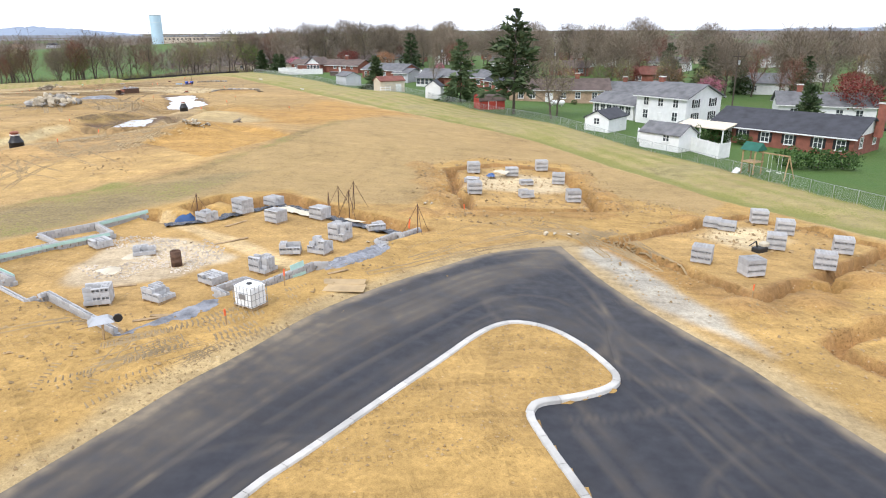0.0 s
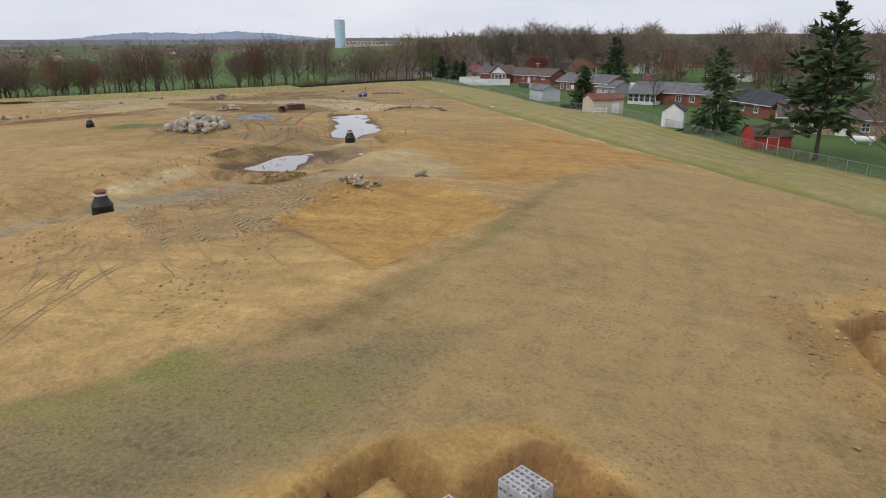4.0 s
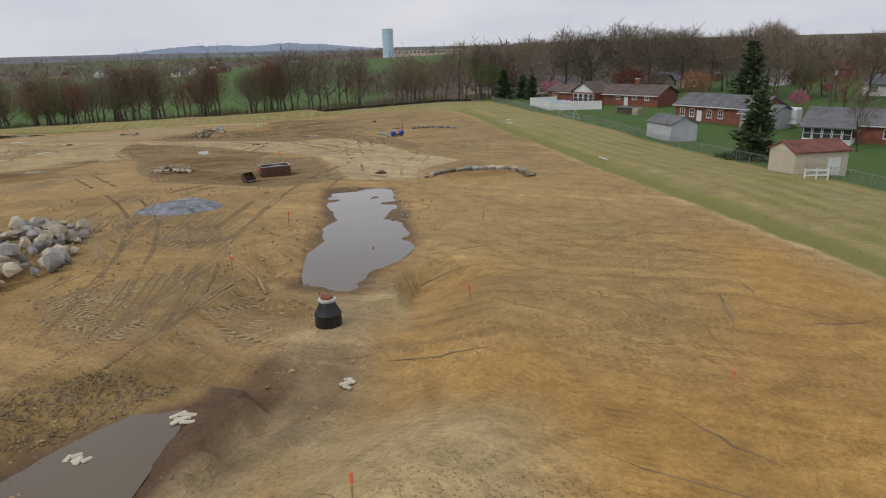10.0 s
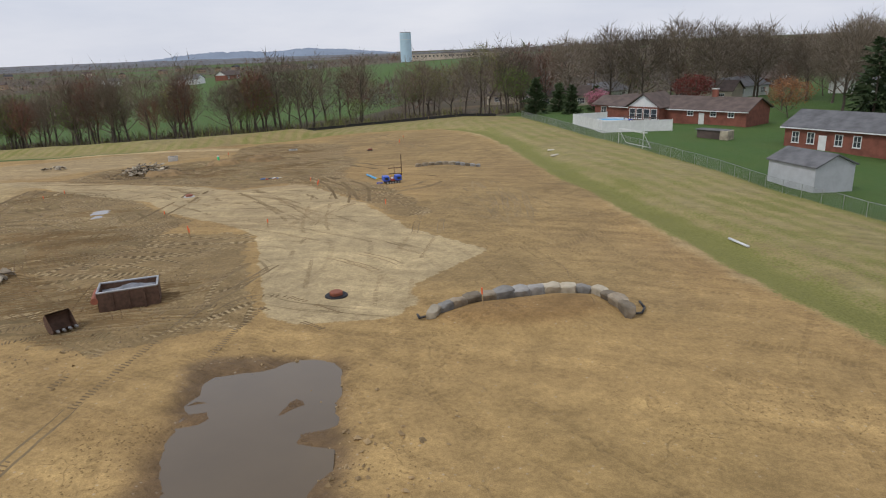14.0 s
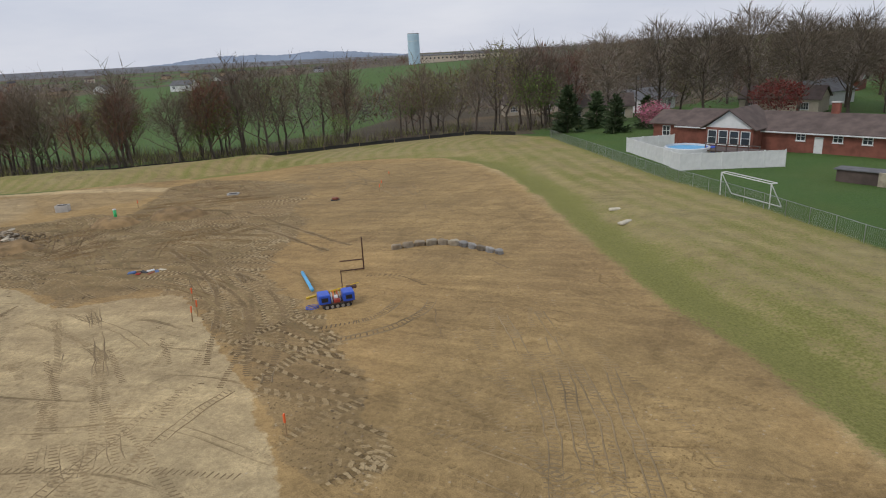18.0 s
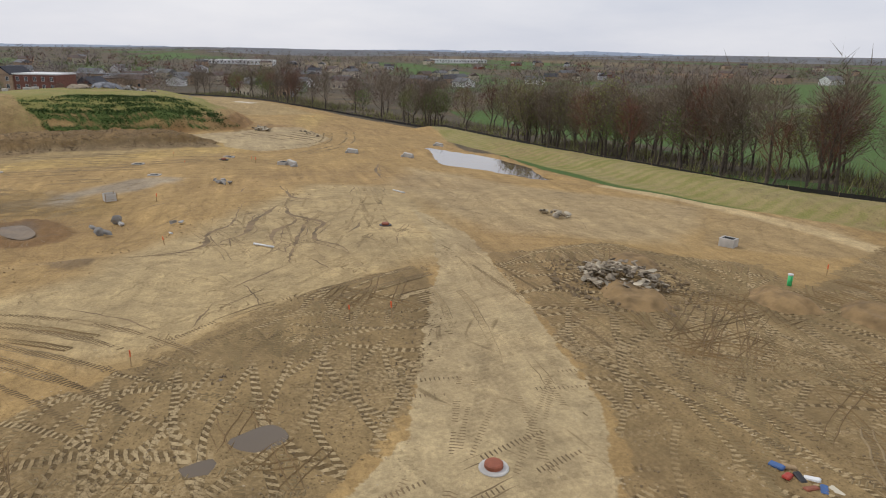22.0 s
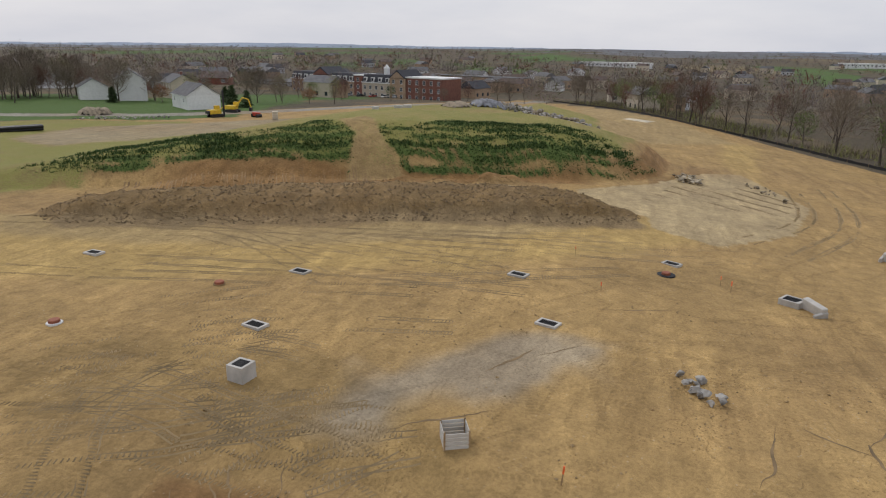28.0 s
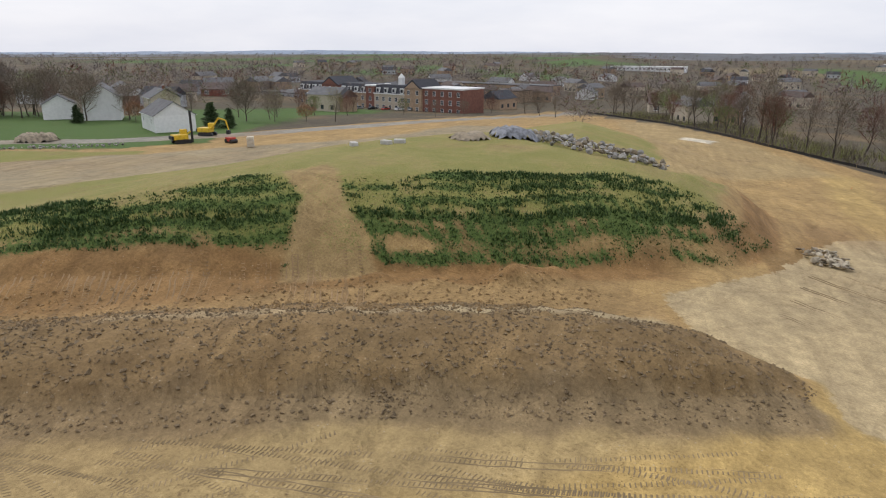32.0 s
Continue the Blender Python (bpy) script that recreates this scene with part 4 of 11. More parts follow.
CLOD_END = [(-45.1, 90.1), (-43.7, 91.3), (-40, 90.4), (-37.9, 90.8), (-33.7, 87.9), (-42.4, 87.6)]
BANK_FURROWS = [[(-51.8, 110.8), (-47.9, 110.8), (-43.8, 111.7)], [(-51.1, 112), (-47.5, 111.7), (-44.6, 112), (-42.5, 112.1)], [(-50.2, 107.8), (-47.2, 108.3), (-44.3, 108.5)], [(-48.9, 108.7), (-46.4, 110.2), (-44.6, 111.3)],
                [(-45.3, 114), (-43, 113.7), (-40.8, 114.6)], [(-37.2, 110.4), (-35.5, 110.8), (-33.2, 111.3)], [(-37.4, 108.6), (-35.3, 109), (-32.7, 109.1)]]
GULLIES = [[(-39.9, 117.6), (-37.9, 119.8), (-35.1, 120.2), (-33.8, 120)], [(-40.3, 120.9), (-38.7, 122.6), (-35.8, 125.1)], [(-40.6, 122.6), (-39.1, 123.6), (-37.1, 125.6)], [(-34, 116.9), (-32.8, 115.4), (-31.4, 114.6)],
           [(-37.7, 112), (-35.6, 112.3), (-33.3, 112.3)], [(-37.1, 107.7), (-34.5, 107.9), (-32.4, 107.9)], [(-25.1, 120.2), (-24.5, 118.5), (-24.3, 117.8)], [(-22.2, 120.9), (-21.3, 120.3), (-21.1, 117.9)], [(-22.9, 118.5), (-22.5, 114.7), (-22.5, 111.9)]]
BLUE_PATCH = [(-145, 142.8), (-151.8, 141.4), (-153.5, 147), (-158.6, 157), (-154, 154.4), (-151, 151.4), (-148.5, 148.6), (-145, 145)]
EAST_FIELD = [(-36.4, 105.2), (-38, 118), (-32.3, 128.2), (-22.6, 133), (-5.9, 111), (-3.6, 103), (-11.8, 95.9), (-16.9, 84.6), (-23.4, 85.8), (-28.4, 88)]
GRASS_SOUTH = [(-196, 36), (-176, 62), (-172, 86), (-182, 92), (-215, 86), (-240, 70), (-262, 50), (-250, 20), (-220, 10)]


FAR_FIELD = [(-130, 300), (-300, 240), (-480, 250), (-640, 330), (-600, 640), (-520, 1060), (-270, 1090), (-200, 800), (-150, 470)]


def grove(x, y):
    """Above nought where woods and gardens cover the wide country."""
    g = fbm(x, y, 190, 91, 3) + .25 * fbm(x, y, 60, 92, 2) + np.where(x > -60, .35, .3)
    g = np.where(inside(x, y, FAR_FIELD) > 0, g - .7, g)
    belt = along(x, y, SILT)
    return np.where((belt < 34) & (y > 150), np.maximum(g, .3 - belt * .01), g)


def build_ground():
    gx = spread_lines([(-342, -228, 1.1), (-228, -206, .7), (-206, -168, .42), (-168, -32, .56), (-32, 34, .3), (34, 60, 1.0)], -4600, 4600)
    gy = spread_lines([(12, 72, .3), (72, 108, .56), (108, 160, .46), (160, 256, .56), (256, 300, 1.2)], -4600, 4600)
    nx, ny = len(gx), len(gy)
    x, y = np.meshgrid(gx, gy)
    x, y = x.ravel(), y.ravel()
    z = ground_z(x, y)
    SHEET.update(x=gx, y=gy, z=z.reshape(ny, nx))
    soil = np.empty((len(x), 4))
    soil[:] = (*FIELD_SOIL, 1)
    cover = np.zeros((len(x), 4))
    cover[:, 0] = .85

    def region(ring, soft, wob, seed, grow=0.0):
        lo, hi = np.min(ring, 0) - soft - wob - 1 - grow, np.max(ring, 0) + soft + wob + 1 + grow
        k = np.nonzero((x > lo[0]) & (x < hi[0]) & (y > lo[1]) & (y < hi[1]))[0]
        return k, ramp(inside(x[k], y[k], ring) + grow + wob * fbm(x[k], y[k], 6, seed), -soft, soft)

    def paint(ring, colour, soft=.6, wob=1.0, seed=1, much=1.0, grow=0.0, green=None, stubble=None, wet=None, rill=None):
        k, w = region(ring, soft, wob, seed, grow)
        w = w * much
        if colour is not None:
            soil[k, :3] += (np.array(colour) - soil[k, :3]) * w[:, None]
        for c, v in enumerate((green, stubble, wet, rill)):
            if v is not None:
                cover[k, c] += (v - cover[k, c]) * w

    def stripe(line, colour, wide, soft=.4, wob=.4, seed=2, much=1.0, **kinds):
        lo, hi = np.min(line, 0) - wide - 3, np.max(line, 0) + wide + 3
        k = np.nonzero((x > lo[0]) & (x < hi[0]) & (y > lo[1]) & (y < hi[1]))[0]
        w = (1 - ramp(along(x[k], y[k], line) + wob * fbm(x[k], y[k], 3, seed), wide - soft, wide + soft)) * much
        if colour is not None:
            soil[k, :3] += (np.array(colour) - soil[k, :3]) * w[:, None]
        for c, key in enumerate(("green", "stubble", "wet", "rill")):
            if key in kinds:
                cover[k, c] += (kinds[key] - cover[k, c]) * w

    far = np.nonzero((np.hypot(x + 90, y - 150) > 120))[0]
    floor = ramp(grove(x[far], y[far]), -.06, .06)
    soil[far, :3] += (np.array((.105, .088, .066)) - soil[far, :3]) * floor[:, None]
    cover[far, 0] += (.12 - cover[far, 0]) * floor
    # lawns, the grassed margin, then the bare site
    paint([(60, -60), (52, 21)] + FENCE[1:] + [(-75, 275), (0, 420), (320, 420), (320, -60)], LAWN_SOIL, .5, .2, 3, green=1.0)
    margin = FENCE + [(-84, 276), (-104, 267), (-128, 251), (-150, 240), (-183, 233), (-256, 219), (-256, 204), (-206, 210), (-150, 216), (-117, 228), (-60, 150), (40, -40)]
    paint(margin, (.37, .325, .165), .5, .4, 4, green=.4, stubble=.5)
    k, w = region(margin, .5, .4, 4)
    swath = np.sin(along(x[k], y[k], FENCE) * 2.6 + .8 * fbm(x[k], y[k], 14, 8)) * (.6 + .6 * fbm(x[k], y[k], 22, 9))
    cover[k, 0] += .2 * swath * w
    site = SITE_EDGE + [(-134, 221), (-150, 214), (-200, 206), (-256, 212), (-320, 186), (-408, 145), (-470, 100), (-330, 60), (-200, 0), (-60, -60), (50, -60)]
    paint(site, TAN, .5, .7, 5, green=0, stubble=0, rill=.35)
    stripe([(p[0] + 1.5, p[1] + .8) for p in SITE_EDGE[1:]], None, 1.7, .8, 1.0, 6, green=.76, stubble=.42)
    stripe(SITE_EDGE[1:], PALE, .5, .4, .8, 7)
    # start: building pads and the stubble field
    paint(PADSITE, OCHRE, 1.0, 1.0, 11, rill=.1)
    paint(FIELD, (.40, .29, .14), .4, .6, 12, green=.02, stubble=.75, rill=0)
    paint(GREEN_BAND, (.265, .22, .13), 1.2, 1.2, 13, green=.34, stubble=.85)
    stripe([(-34, 43), (-30.8, 47.7), (-24.1, 54.6), (-21.6, 58.4), (-17.2, 69.5), (-15.6, 79.1), (-13, 91)], (.30, .225, .105), .8, .6, 1.2, 14, green=.36, stubble=.5)
    for ring in (PAD_1, PAD_2, PAD_3):
        paint(ring, (.43, .285, .12), .5, .4, 15)
    for line in (TRENCH_1, TRENCH_2, TRENCH_3, TRENCH_4):
        stripe(line, CUT_EARTH, .75, .3, .4, 16, rill=0)
    for line in ([(-1, 66.5), (-.2, 60), (.3, 54), (1.2, 48.8), (8, 49.3), (13.5, 50.6)], [(10.6, 41.5), (14, 36), (16.4, 31.6), (21, 33.6), (27, 37.6), (32.5, 42)], [(14.6, 68), (14.8, 60), (14.4, 53)]):
        stripe(line, (.33, .20, .075), 1.0, .5, 1.2, 79, rill=0)
    for cx, cy in SPOIL:
        stripe([(cx - .1, cy), (cx + .1, cy)], (.38, .235, .095), 1.4, .4, .8, 17)
    paint([(-18.6, 33.8), (-18.9, 37.6), (-17, 39), (-14.5, 38.6), (-12.2, 36.6), (-14, 33.6), (-16.5, 32.9)], (.53, .44, .33), .5, 2.6, 18)
    paint([(3, 58.5), (4, 63), (7.5, 66.5), (12.4, 65), (12.5, 60), (8.4, 58)], (.58, .47, .32), .8, 1.0, 19)
    paint([(18.6, 44.6), (21, 47.8), (24.5, 47.5), (25, 44.5), (21.5, 41.6)], (.60, .49, .33), .8, 1.0, 20)
    stripe([(-19.2, 45.2), (-13.5, 40.1), (-10.3, 37.1), (-8.2, 35.4)], (.57, .43, .25), .6, .15, .3, 21)
    paint([(8.5, 41.6), (10.4, 41), (12.2, 36.5), (13.9, 31.4), (14.6, 25.7), (13.6, 27.4), (11.6, 30.2), (10, 33)], (.42, .40, .37), .5, .9, 22)
    stripe(ASPHALT_L[1:], (.42, .32, .18), 1.0, .6, .8, 23)
    stripe(ASPHALT_R[:-1], (.45, .35, .21), 1.1, .6, .8, 24)
    # second stretch: orange and grey grading
    paint([(-60, 60), (-36, 46), (-26, 56), (-22, 60), (-18, 70), (-17, 80), (-26, 90), (-36, 92), (-50, 84)], (.43, .285, .13), 2, 2, 25)
    paint([(-40, 60), (-36.6, 65.7), (-32.5, 66.6), (-29.9, 68.8), (-24.3, 67.3), (-20.3, 64.3), (-25, 58), (-34, 48)], (.47, .32, .14), .5, .8, 69)
    paint(CUT_FIELD, ORANGE, .8, .8, 26, rill=.5)
    # dark stripe paints the shadowed side of the cut's step
    stripe([(-31.7, 71.4), (-29.7, 69.4), (-27.2, 68.8), (-24.6, 67.6), (-21.5, 65.2)], (.30, .19, .075), .55, .3, .5, 70)
    paint([(-30.6, 90.3), (-30.9, 93.4), (-28.5, 97.9), (-24.7, 98), (-23.5, 92.5), (-23, 87.9), (-26.8, 88.2)], (.43, .335, .19), 1.2, 1.5, 71)
    paint([(-53, 78), (-49.8, 81.6), (-47.4, 83.8), (-43.9, 86.6), (-41.2, 88.6), (-41.9, 83.8), (-44.9, 80.7), (-46.6, 78.2), (-47.5, 75.3)], (.32, .265, .18), .8, .8, 72)
    stripe([(-53, 80.5), (-50.4, 83.5), (-48.6, 87.5)], (.50, .41, .25), 1.0, .5, .9, 73)
    paint(EAST_FIELD, ORANGE, 2.5, 2.5, 27, much=.9, rill=.3)
    paint([(-40, 103), (-30, 104), (-22, 90), (-27, 86), (-33, 90)], (.44, .34, .19), 2, 2, 28)
    paint(GREY_PATCH, GREY_SOIL, 1.5, 2, 29)
    stripe(SWALE[1:], GREY_SOIL, 2.0, 1.2, 2, 30, much=.7)
    paint([(-37, 84), (-33, 90), (-30, 88), (-28, 84), (-33, 80)], GREY_SOIL, 1, 1.5, 31, much=.7)
    paint([(-70, 100), (-52, 92), (-48, 104), (-50, 118), (-58, 128), (-72, 132), (-90, 130), (-90, 110)], (.355, .24, .105), 3, 3, 32)
    paint([(-84, 118), (-78, 112), (-70, 113), (-72, 118), (-80, 122)], None, .8, 1.5, 33, green=.5)
    paint([(-35, 106), (-36, 120), (-42, 138), (-34, 140), (-22, 128), (-24, 108)], (.36, .25, .115), 3, 2.5, 34, much=.8, rill=.7)
    for ring in (POND_A, POND_B, PUDDLE_A):
        paint(ring, (.20, .135, .075), .5, 1.6, 35, grow=.55, wet=.45, rill=0)
    # wet mud and trampled banks about the puddle in the swale
    paint(OLIVE_BANK, (.27, .19, .075), .8, 1.2, 85)
    paint(SWALE_FLOOR, (.245, .19, .12), .6, 1.0, 86, much=.85, wet=.15)
    paint(MUD_A, (.125, .075, .042), .5, 1.6, 87, grow=.3, wet=.45, rill=0)
    paint(CLOD_END, (.26, .18, .085), .6, 1.2, 88)
    paint([(-41.3, 114.7), (-40.3, 115.3), (-39.4, 115.6), (-38.4, 114.7), (-36.8, 110.8), (-37, 109.7), (-37.6, 109.9), (-39.3, 113.1)], (.40, .31, .175), .4, .9, 89)
    for line in BANK_FURROWS:
        stripe(line, (.235, .155, .07), .3, .25, .5, 90, much=.75)
    k, w = region(POND_B, 1.8, 1.0, 36)
    soil[k, :3] += (np.array((.20, .125, .065)) - soil[k, :3]) * (w * .6)[:, None]
    # third stretch: the broad pad with pale graded roads and dark, tracked earth
    paint([(-57, 150), (-36, 150), (-42, 178), (-58, 208), (-78, 238), (-100, 238), (-98, 214), (-72, 195), (-60, 186)], (.345, .245, .122), 3, 2, 37, rill=.5)
    for ring in DARK_TRACKED:
        paint(ring, None, .45, 1.2, 38, rill=0)
    paint(DARK_TRACKED[0], (.285, .18, .07), .35, .6, 77, rill=0)
    for k in range(5):
        stripe([(p + k * .9 - 1.5, q - k * 1.1 + 1.8) for p, q in ((-98, 147), (-112, 134.5), (-128, 120), (-143, 107))], (.37, .245, .10) if k % 2 else (.22, .14, .055), .4, .3, .5, 78 + k, much=.6)
    for ring in PALE_ROADS:
        paint(ring, None, .25, .7, 39, rill=.25)
    paint([(-88, 176.5), (-84.5, 177.2), (-84, 174), (-87.5, 173)], (.27, .20, .12), .3, .3, 40)
    paint([(-113, 178), (-116, 184), (-124, 184), (-150, 182), (-150, 172), (-124, 158), (-108, 150), (-98, 158), (-106, 167)], (.46, .355, .205), 2, 2, 41, rill=.9)
    paint([(-150, 182), (-124, 186), (-118, 204), (-134, 219), (-150, 200), (-170, 188)], (.42, .32, .19), 2, 2, 42, rill=.6)
    paint([(-134, 219), (-118, 206), (-112, 214), (-112, 222), (-124, 226)], (.36, .26, .14), 1.0, 1.0, 43)
    stripe([(-150, 213), (-136, 219), (-122, 222), (-112, 222)], (.55, .43, .26), 1.4, .7, .8, 44)
    paint(WALL_BANK, (.30, .19, .085), .5, .6, 65)
    # last stretch: hollow, haul road and mound
    paint([(-106.9, 141), (-107.9, 144), (-101.2, 149.8), (-98.7, 148.6)], (.30, .265, .22), .5, 1.8, 67, wet=.55)
    paint([(-144.8, 122.5), (-149.3, 126.4), (-149.8, 134.0), (-150.6, 139.5), (-148.3, 145.2), (-144.7, 149.3), (-141.5, 151.2), (-135.6, 133.0)], (.31, .215, .10), 1.2, 2.5, 68)
    paint(HOLLOW, (.36, .245, .115), 2.5, 2, 46, rill=.5)
    paint([(-139.4, 138.6), (-139.7, 142), (-138, 146), (-134, 148.3), (-129.4, 148.6), (-127.4, 146.2), (-129, 142), (-132.5, 139.6)], (.20, .115, .05), .8, 1.6, 74, rill=0)
    paint(PUDDLE_A, (.19, .13, .075), .4, .6, 75, grow=.4, wet=.5)
    paint([(-120.2, 149.8), (-121, 151.3), (-120.8, 153), (-119.3, 153.9), (-117.5, 153.8), (-116.4, 152.7), (-117, 151.2)], (.25, .17, .085), .3, 1.0, 76, wet=.25)
    paint(HAUL, (.455, .325, .14), 2.0, 1.5, 47, rill=.1)
    paint([(-172, 90), (-164, 100), (-168, 122), (-176, 140), (-188, 156), (-184, 140), (-178, 124), (-173, 100)], (.38, .285, .15), 1.5, 1.5, 48)
    paint(BLUE_PATCH, (.31, .295, .28), 1.2, 4.0, 49, much=.6, wet=.15)
    paint(STONE_BED, (.43, .345, .21), .35, .4, 50, rill=.2)
    paint(BERM_FOOT + [(-199.5, 151.5), (-209, 146), (-204, 138), (-198, 126), (-190, 112), (-180, 95), (-168, 70)], (.36, .245, .12), .7, .8, 51, rill=0)
    paint(RIDGE_GRASS, (.37, .31, .14), .8, 1.6, 55, green=.5, stubble=.5, rill=0)
    k = np.nonzero((x > -250) & (x < -164) & (y > 66) & (y < 170))[0]
    d = way_in(x[k], y[k]) + .6 * fbm(x[k], y[k], 4, 53)
    face = (1 - ramp(np.abs(d + .8), 1.6, 2.6)) * (1 - ramp(y[k], 148, 154)) + (1 - ramp(np.abs(d - 1.6), 1.8, 2.4)) * ramp(-x[k], 216, 222)
    face = np.clip(face + ramp(d, -6, -3.5) * (1 - ramp(d, 1.6, 2.8)) * (1 - ramp(y[k], 117, 122)), 0, 1) * ramp(y[k], 97, 104)
    soil[k, :3] += (np.array((.285, .17, .075)) - soil[k, :3]) * face[:, None]
    cover[k, :2] *= 1 - face[:, None]
    paint(BERM, (.225, .155, .08), .5, .6, 52, rill=0)
    stripe(BERM_FOOT[1:-1], (.25, .185, .11), 1.6, .5, .9, 57)
    stripe([(-184, 118), (-189, 128), (-193.5, 138), (-199, 149)], (.40, .325, .215), 1.3, .6, .8, 56)
    paint([(-222, 158.6), (-231, 163), (-243, 166), (-241, 170.5), (-229, 167.5), (-222, 164.5), (-217.5, 159)], (.285, .185, .085), .6, 1.0, 84, green=0, stubble=0)
    w = hill_cover(x[k], y[k])
    soil[k, :3] += (np.array((.20, .155, .075)) - soil[k, :3]) * (w * .7)[:, None]
    cover[k, 0] += (.8 - cover[k, 0]) * w
    cover[k, 1] += (.04 - cover[k, 1]) * w
    paint(PATH_UP, (.34, .245, .125), .5, 1.0, 58, green=.2, stubble=.2)
    paint(GRASS_SOUTH, (.30, .24, .11), 2, 3, 58, green=.6, stubble=.4)
    paint([(-262, 40), (-250, 20), (-200, 0), (-150, -20), (-200, -120), (-330, -60), (-320, 40), (-280, 52)], (.12, .14, .04), 2, 4, 59, green=.75)
    paint([(-205, 66), (-235, 78), (-262, 92), (-300, 104), (-345, 110), (-345, 92), (-300, 84), (-270, 62), (-240, 40), (-215, 46)], (.33, .28, .20), 2, 2.5, 60, green=.1, stubble=.2)
    paint([(-262, 150), (-300, 146), (-345, 140), (-420, 130), (-408, 146), (-343, 170), (-300, 182)], (.40, .30, .16), 2, 2, 61, green=.05, stubble=.2)
    paint([(-336, 152), (-344, 155), (-340, 162), (-331, 160)], (.70, .66, .60), .6, 1.0, 62)
    stripe([(-225, -30), (-256, 6), (-274, 30), (-300, 52), (-332, 68), (-380, 84), (-430, 102), (-470, 112)], (.30, .29, .28), 4.2, .5, .3, 64, green=0, stubble=0)
    # ploughed and bare fields far off
    for cx, cy, w, d, tone in ((-900, 700, 160, 60, (.20, .14, .09)), (-1500, 900, 300, 120, (.19, .15, .09)), (-1300, 300, 220, 80, (.20, .16, .10)), (-2100, 700, 420, 160, (.16, .13, .09))):
        paint([(cx - w, cy - d), (cx + w, cy - d * .6), (cx + w * .8, cy + d), (cx - w * .9, cy + d * .7)], tone, 8, 12, 63, green=.1)
    soil[:, 2] *= .92
    me = bpy.data.meshes.new("ground")
    me.vertices.add(len(x))
    me.vertices.foreach_set("co", np.c_[x, y, z].ravel())
    i, j = np.meshgrid(np.arange(nx - 1), np.arange(ny - 1))
    a = (j * nx + i).ravel()
    quads = np.c_[a, a + 1, a + nx + 1, a + nx].astype(np.int32)
    me.loops.add(quads.size)
    me.loops.foreach_set("vertex_index", quads.ravel())
    me.polygons.add(len(quads))
    me.polygons.foreach_set("loop_start", np.arange(len(quads), dtype=np.int32) * 4)
    me.polygons.foreach_set("use_smooth", np.ones(len(quads), bool))
    zones = np.zeros((len(x), 4))
    near = np.nonzero((x > -250) & (x < 0) & (y > 40) & (y < 250))[0]
    for c, rings in enumerate((PALE_ROADS, DARK_TRACKED[1:], [CUT_FIELD], [STONE_BED])):
        zones[near, c] = np.clip(.5 + np.max([inside(x[near], y[near], ring) for ring in rings], 0) / 6, 0, 1)
    for ring in (CHURNED_BANK, CHURNED_END):
        zones[near, 1] = np.maximum(zones[near, 1], np.clip(.47 + np.minimum(inside(x[near], y[near], ring), .4) / 6, 0, 1))
    for key, values in (("soil", soil), ("cover", cover), ("zones", zones)):
        layer = me.attributes.new(key, "FLOAT_COLOR", "POINT")
        layer.data.foreach_set("color", np.clip(values, 0, 1).astype(np.float32).ravel())
    me.materials.append(M_GROUND)
    me.update()
    me.validate()
    return tagged(new("ground", me), "bare tan and orange construction ground with grassed margins", "ground", kind="structure")


build_ground()


def water_sheet(label, ring, level, material=None):
    """A still sheet of water in its hollow."""
    p = rounded(list(ring) + [ring[0]], 2)
    cx, cy = np.mean(p, 0)
    s = Shape()
    rows = [[(cx + (px - cx) * k, cy + (py - cy) * k, level) for px, py in p[:-1]] for k in (1.12, .6, .05)]
    n = len(rows[0])
    s.add([q for r in rows for q in r], [(k * n + i, k * n + (i + 1) % n, (k + 1) * n + (i + 1) % n, (k + 1) * n + i) for k in range(2) for i in range(n)] + [tuple(range(2 * n, 3 * n))])
    ob = new("water", s.mesh("water", material or M_WATER, True))
    return tagged(ob, label, "pond", kind="structure")


for (ring, level, _), words in zip(PONDS, ("shallow muddy brown puddle in a cut swale", "long shallow muddy pond in bare earth",
                                          "still basin pond below a grassed bank", "small muddy puddle in a dug hollow")):
    water_sheet(words, ring, level, M_SILT if ring is PUDDLE_A else None)


for ring in PUDDLES:
    water_sheet("shallow puddle standing in churned earth", ring, float(country(np.array([ring[0][0]]), np.array([ring[0][1]]))[0]) - .025)


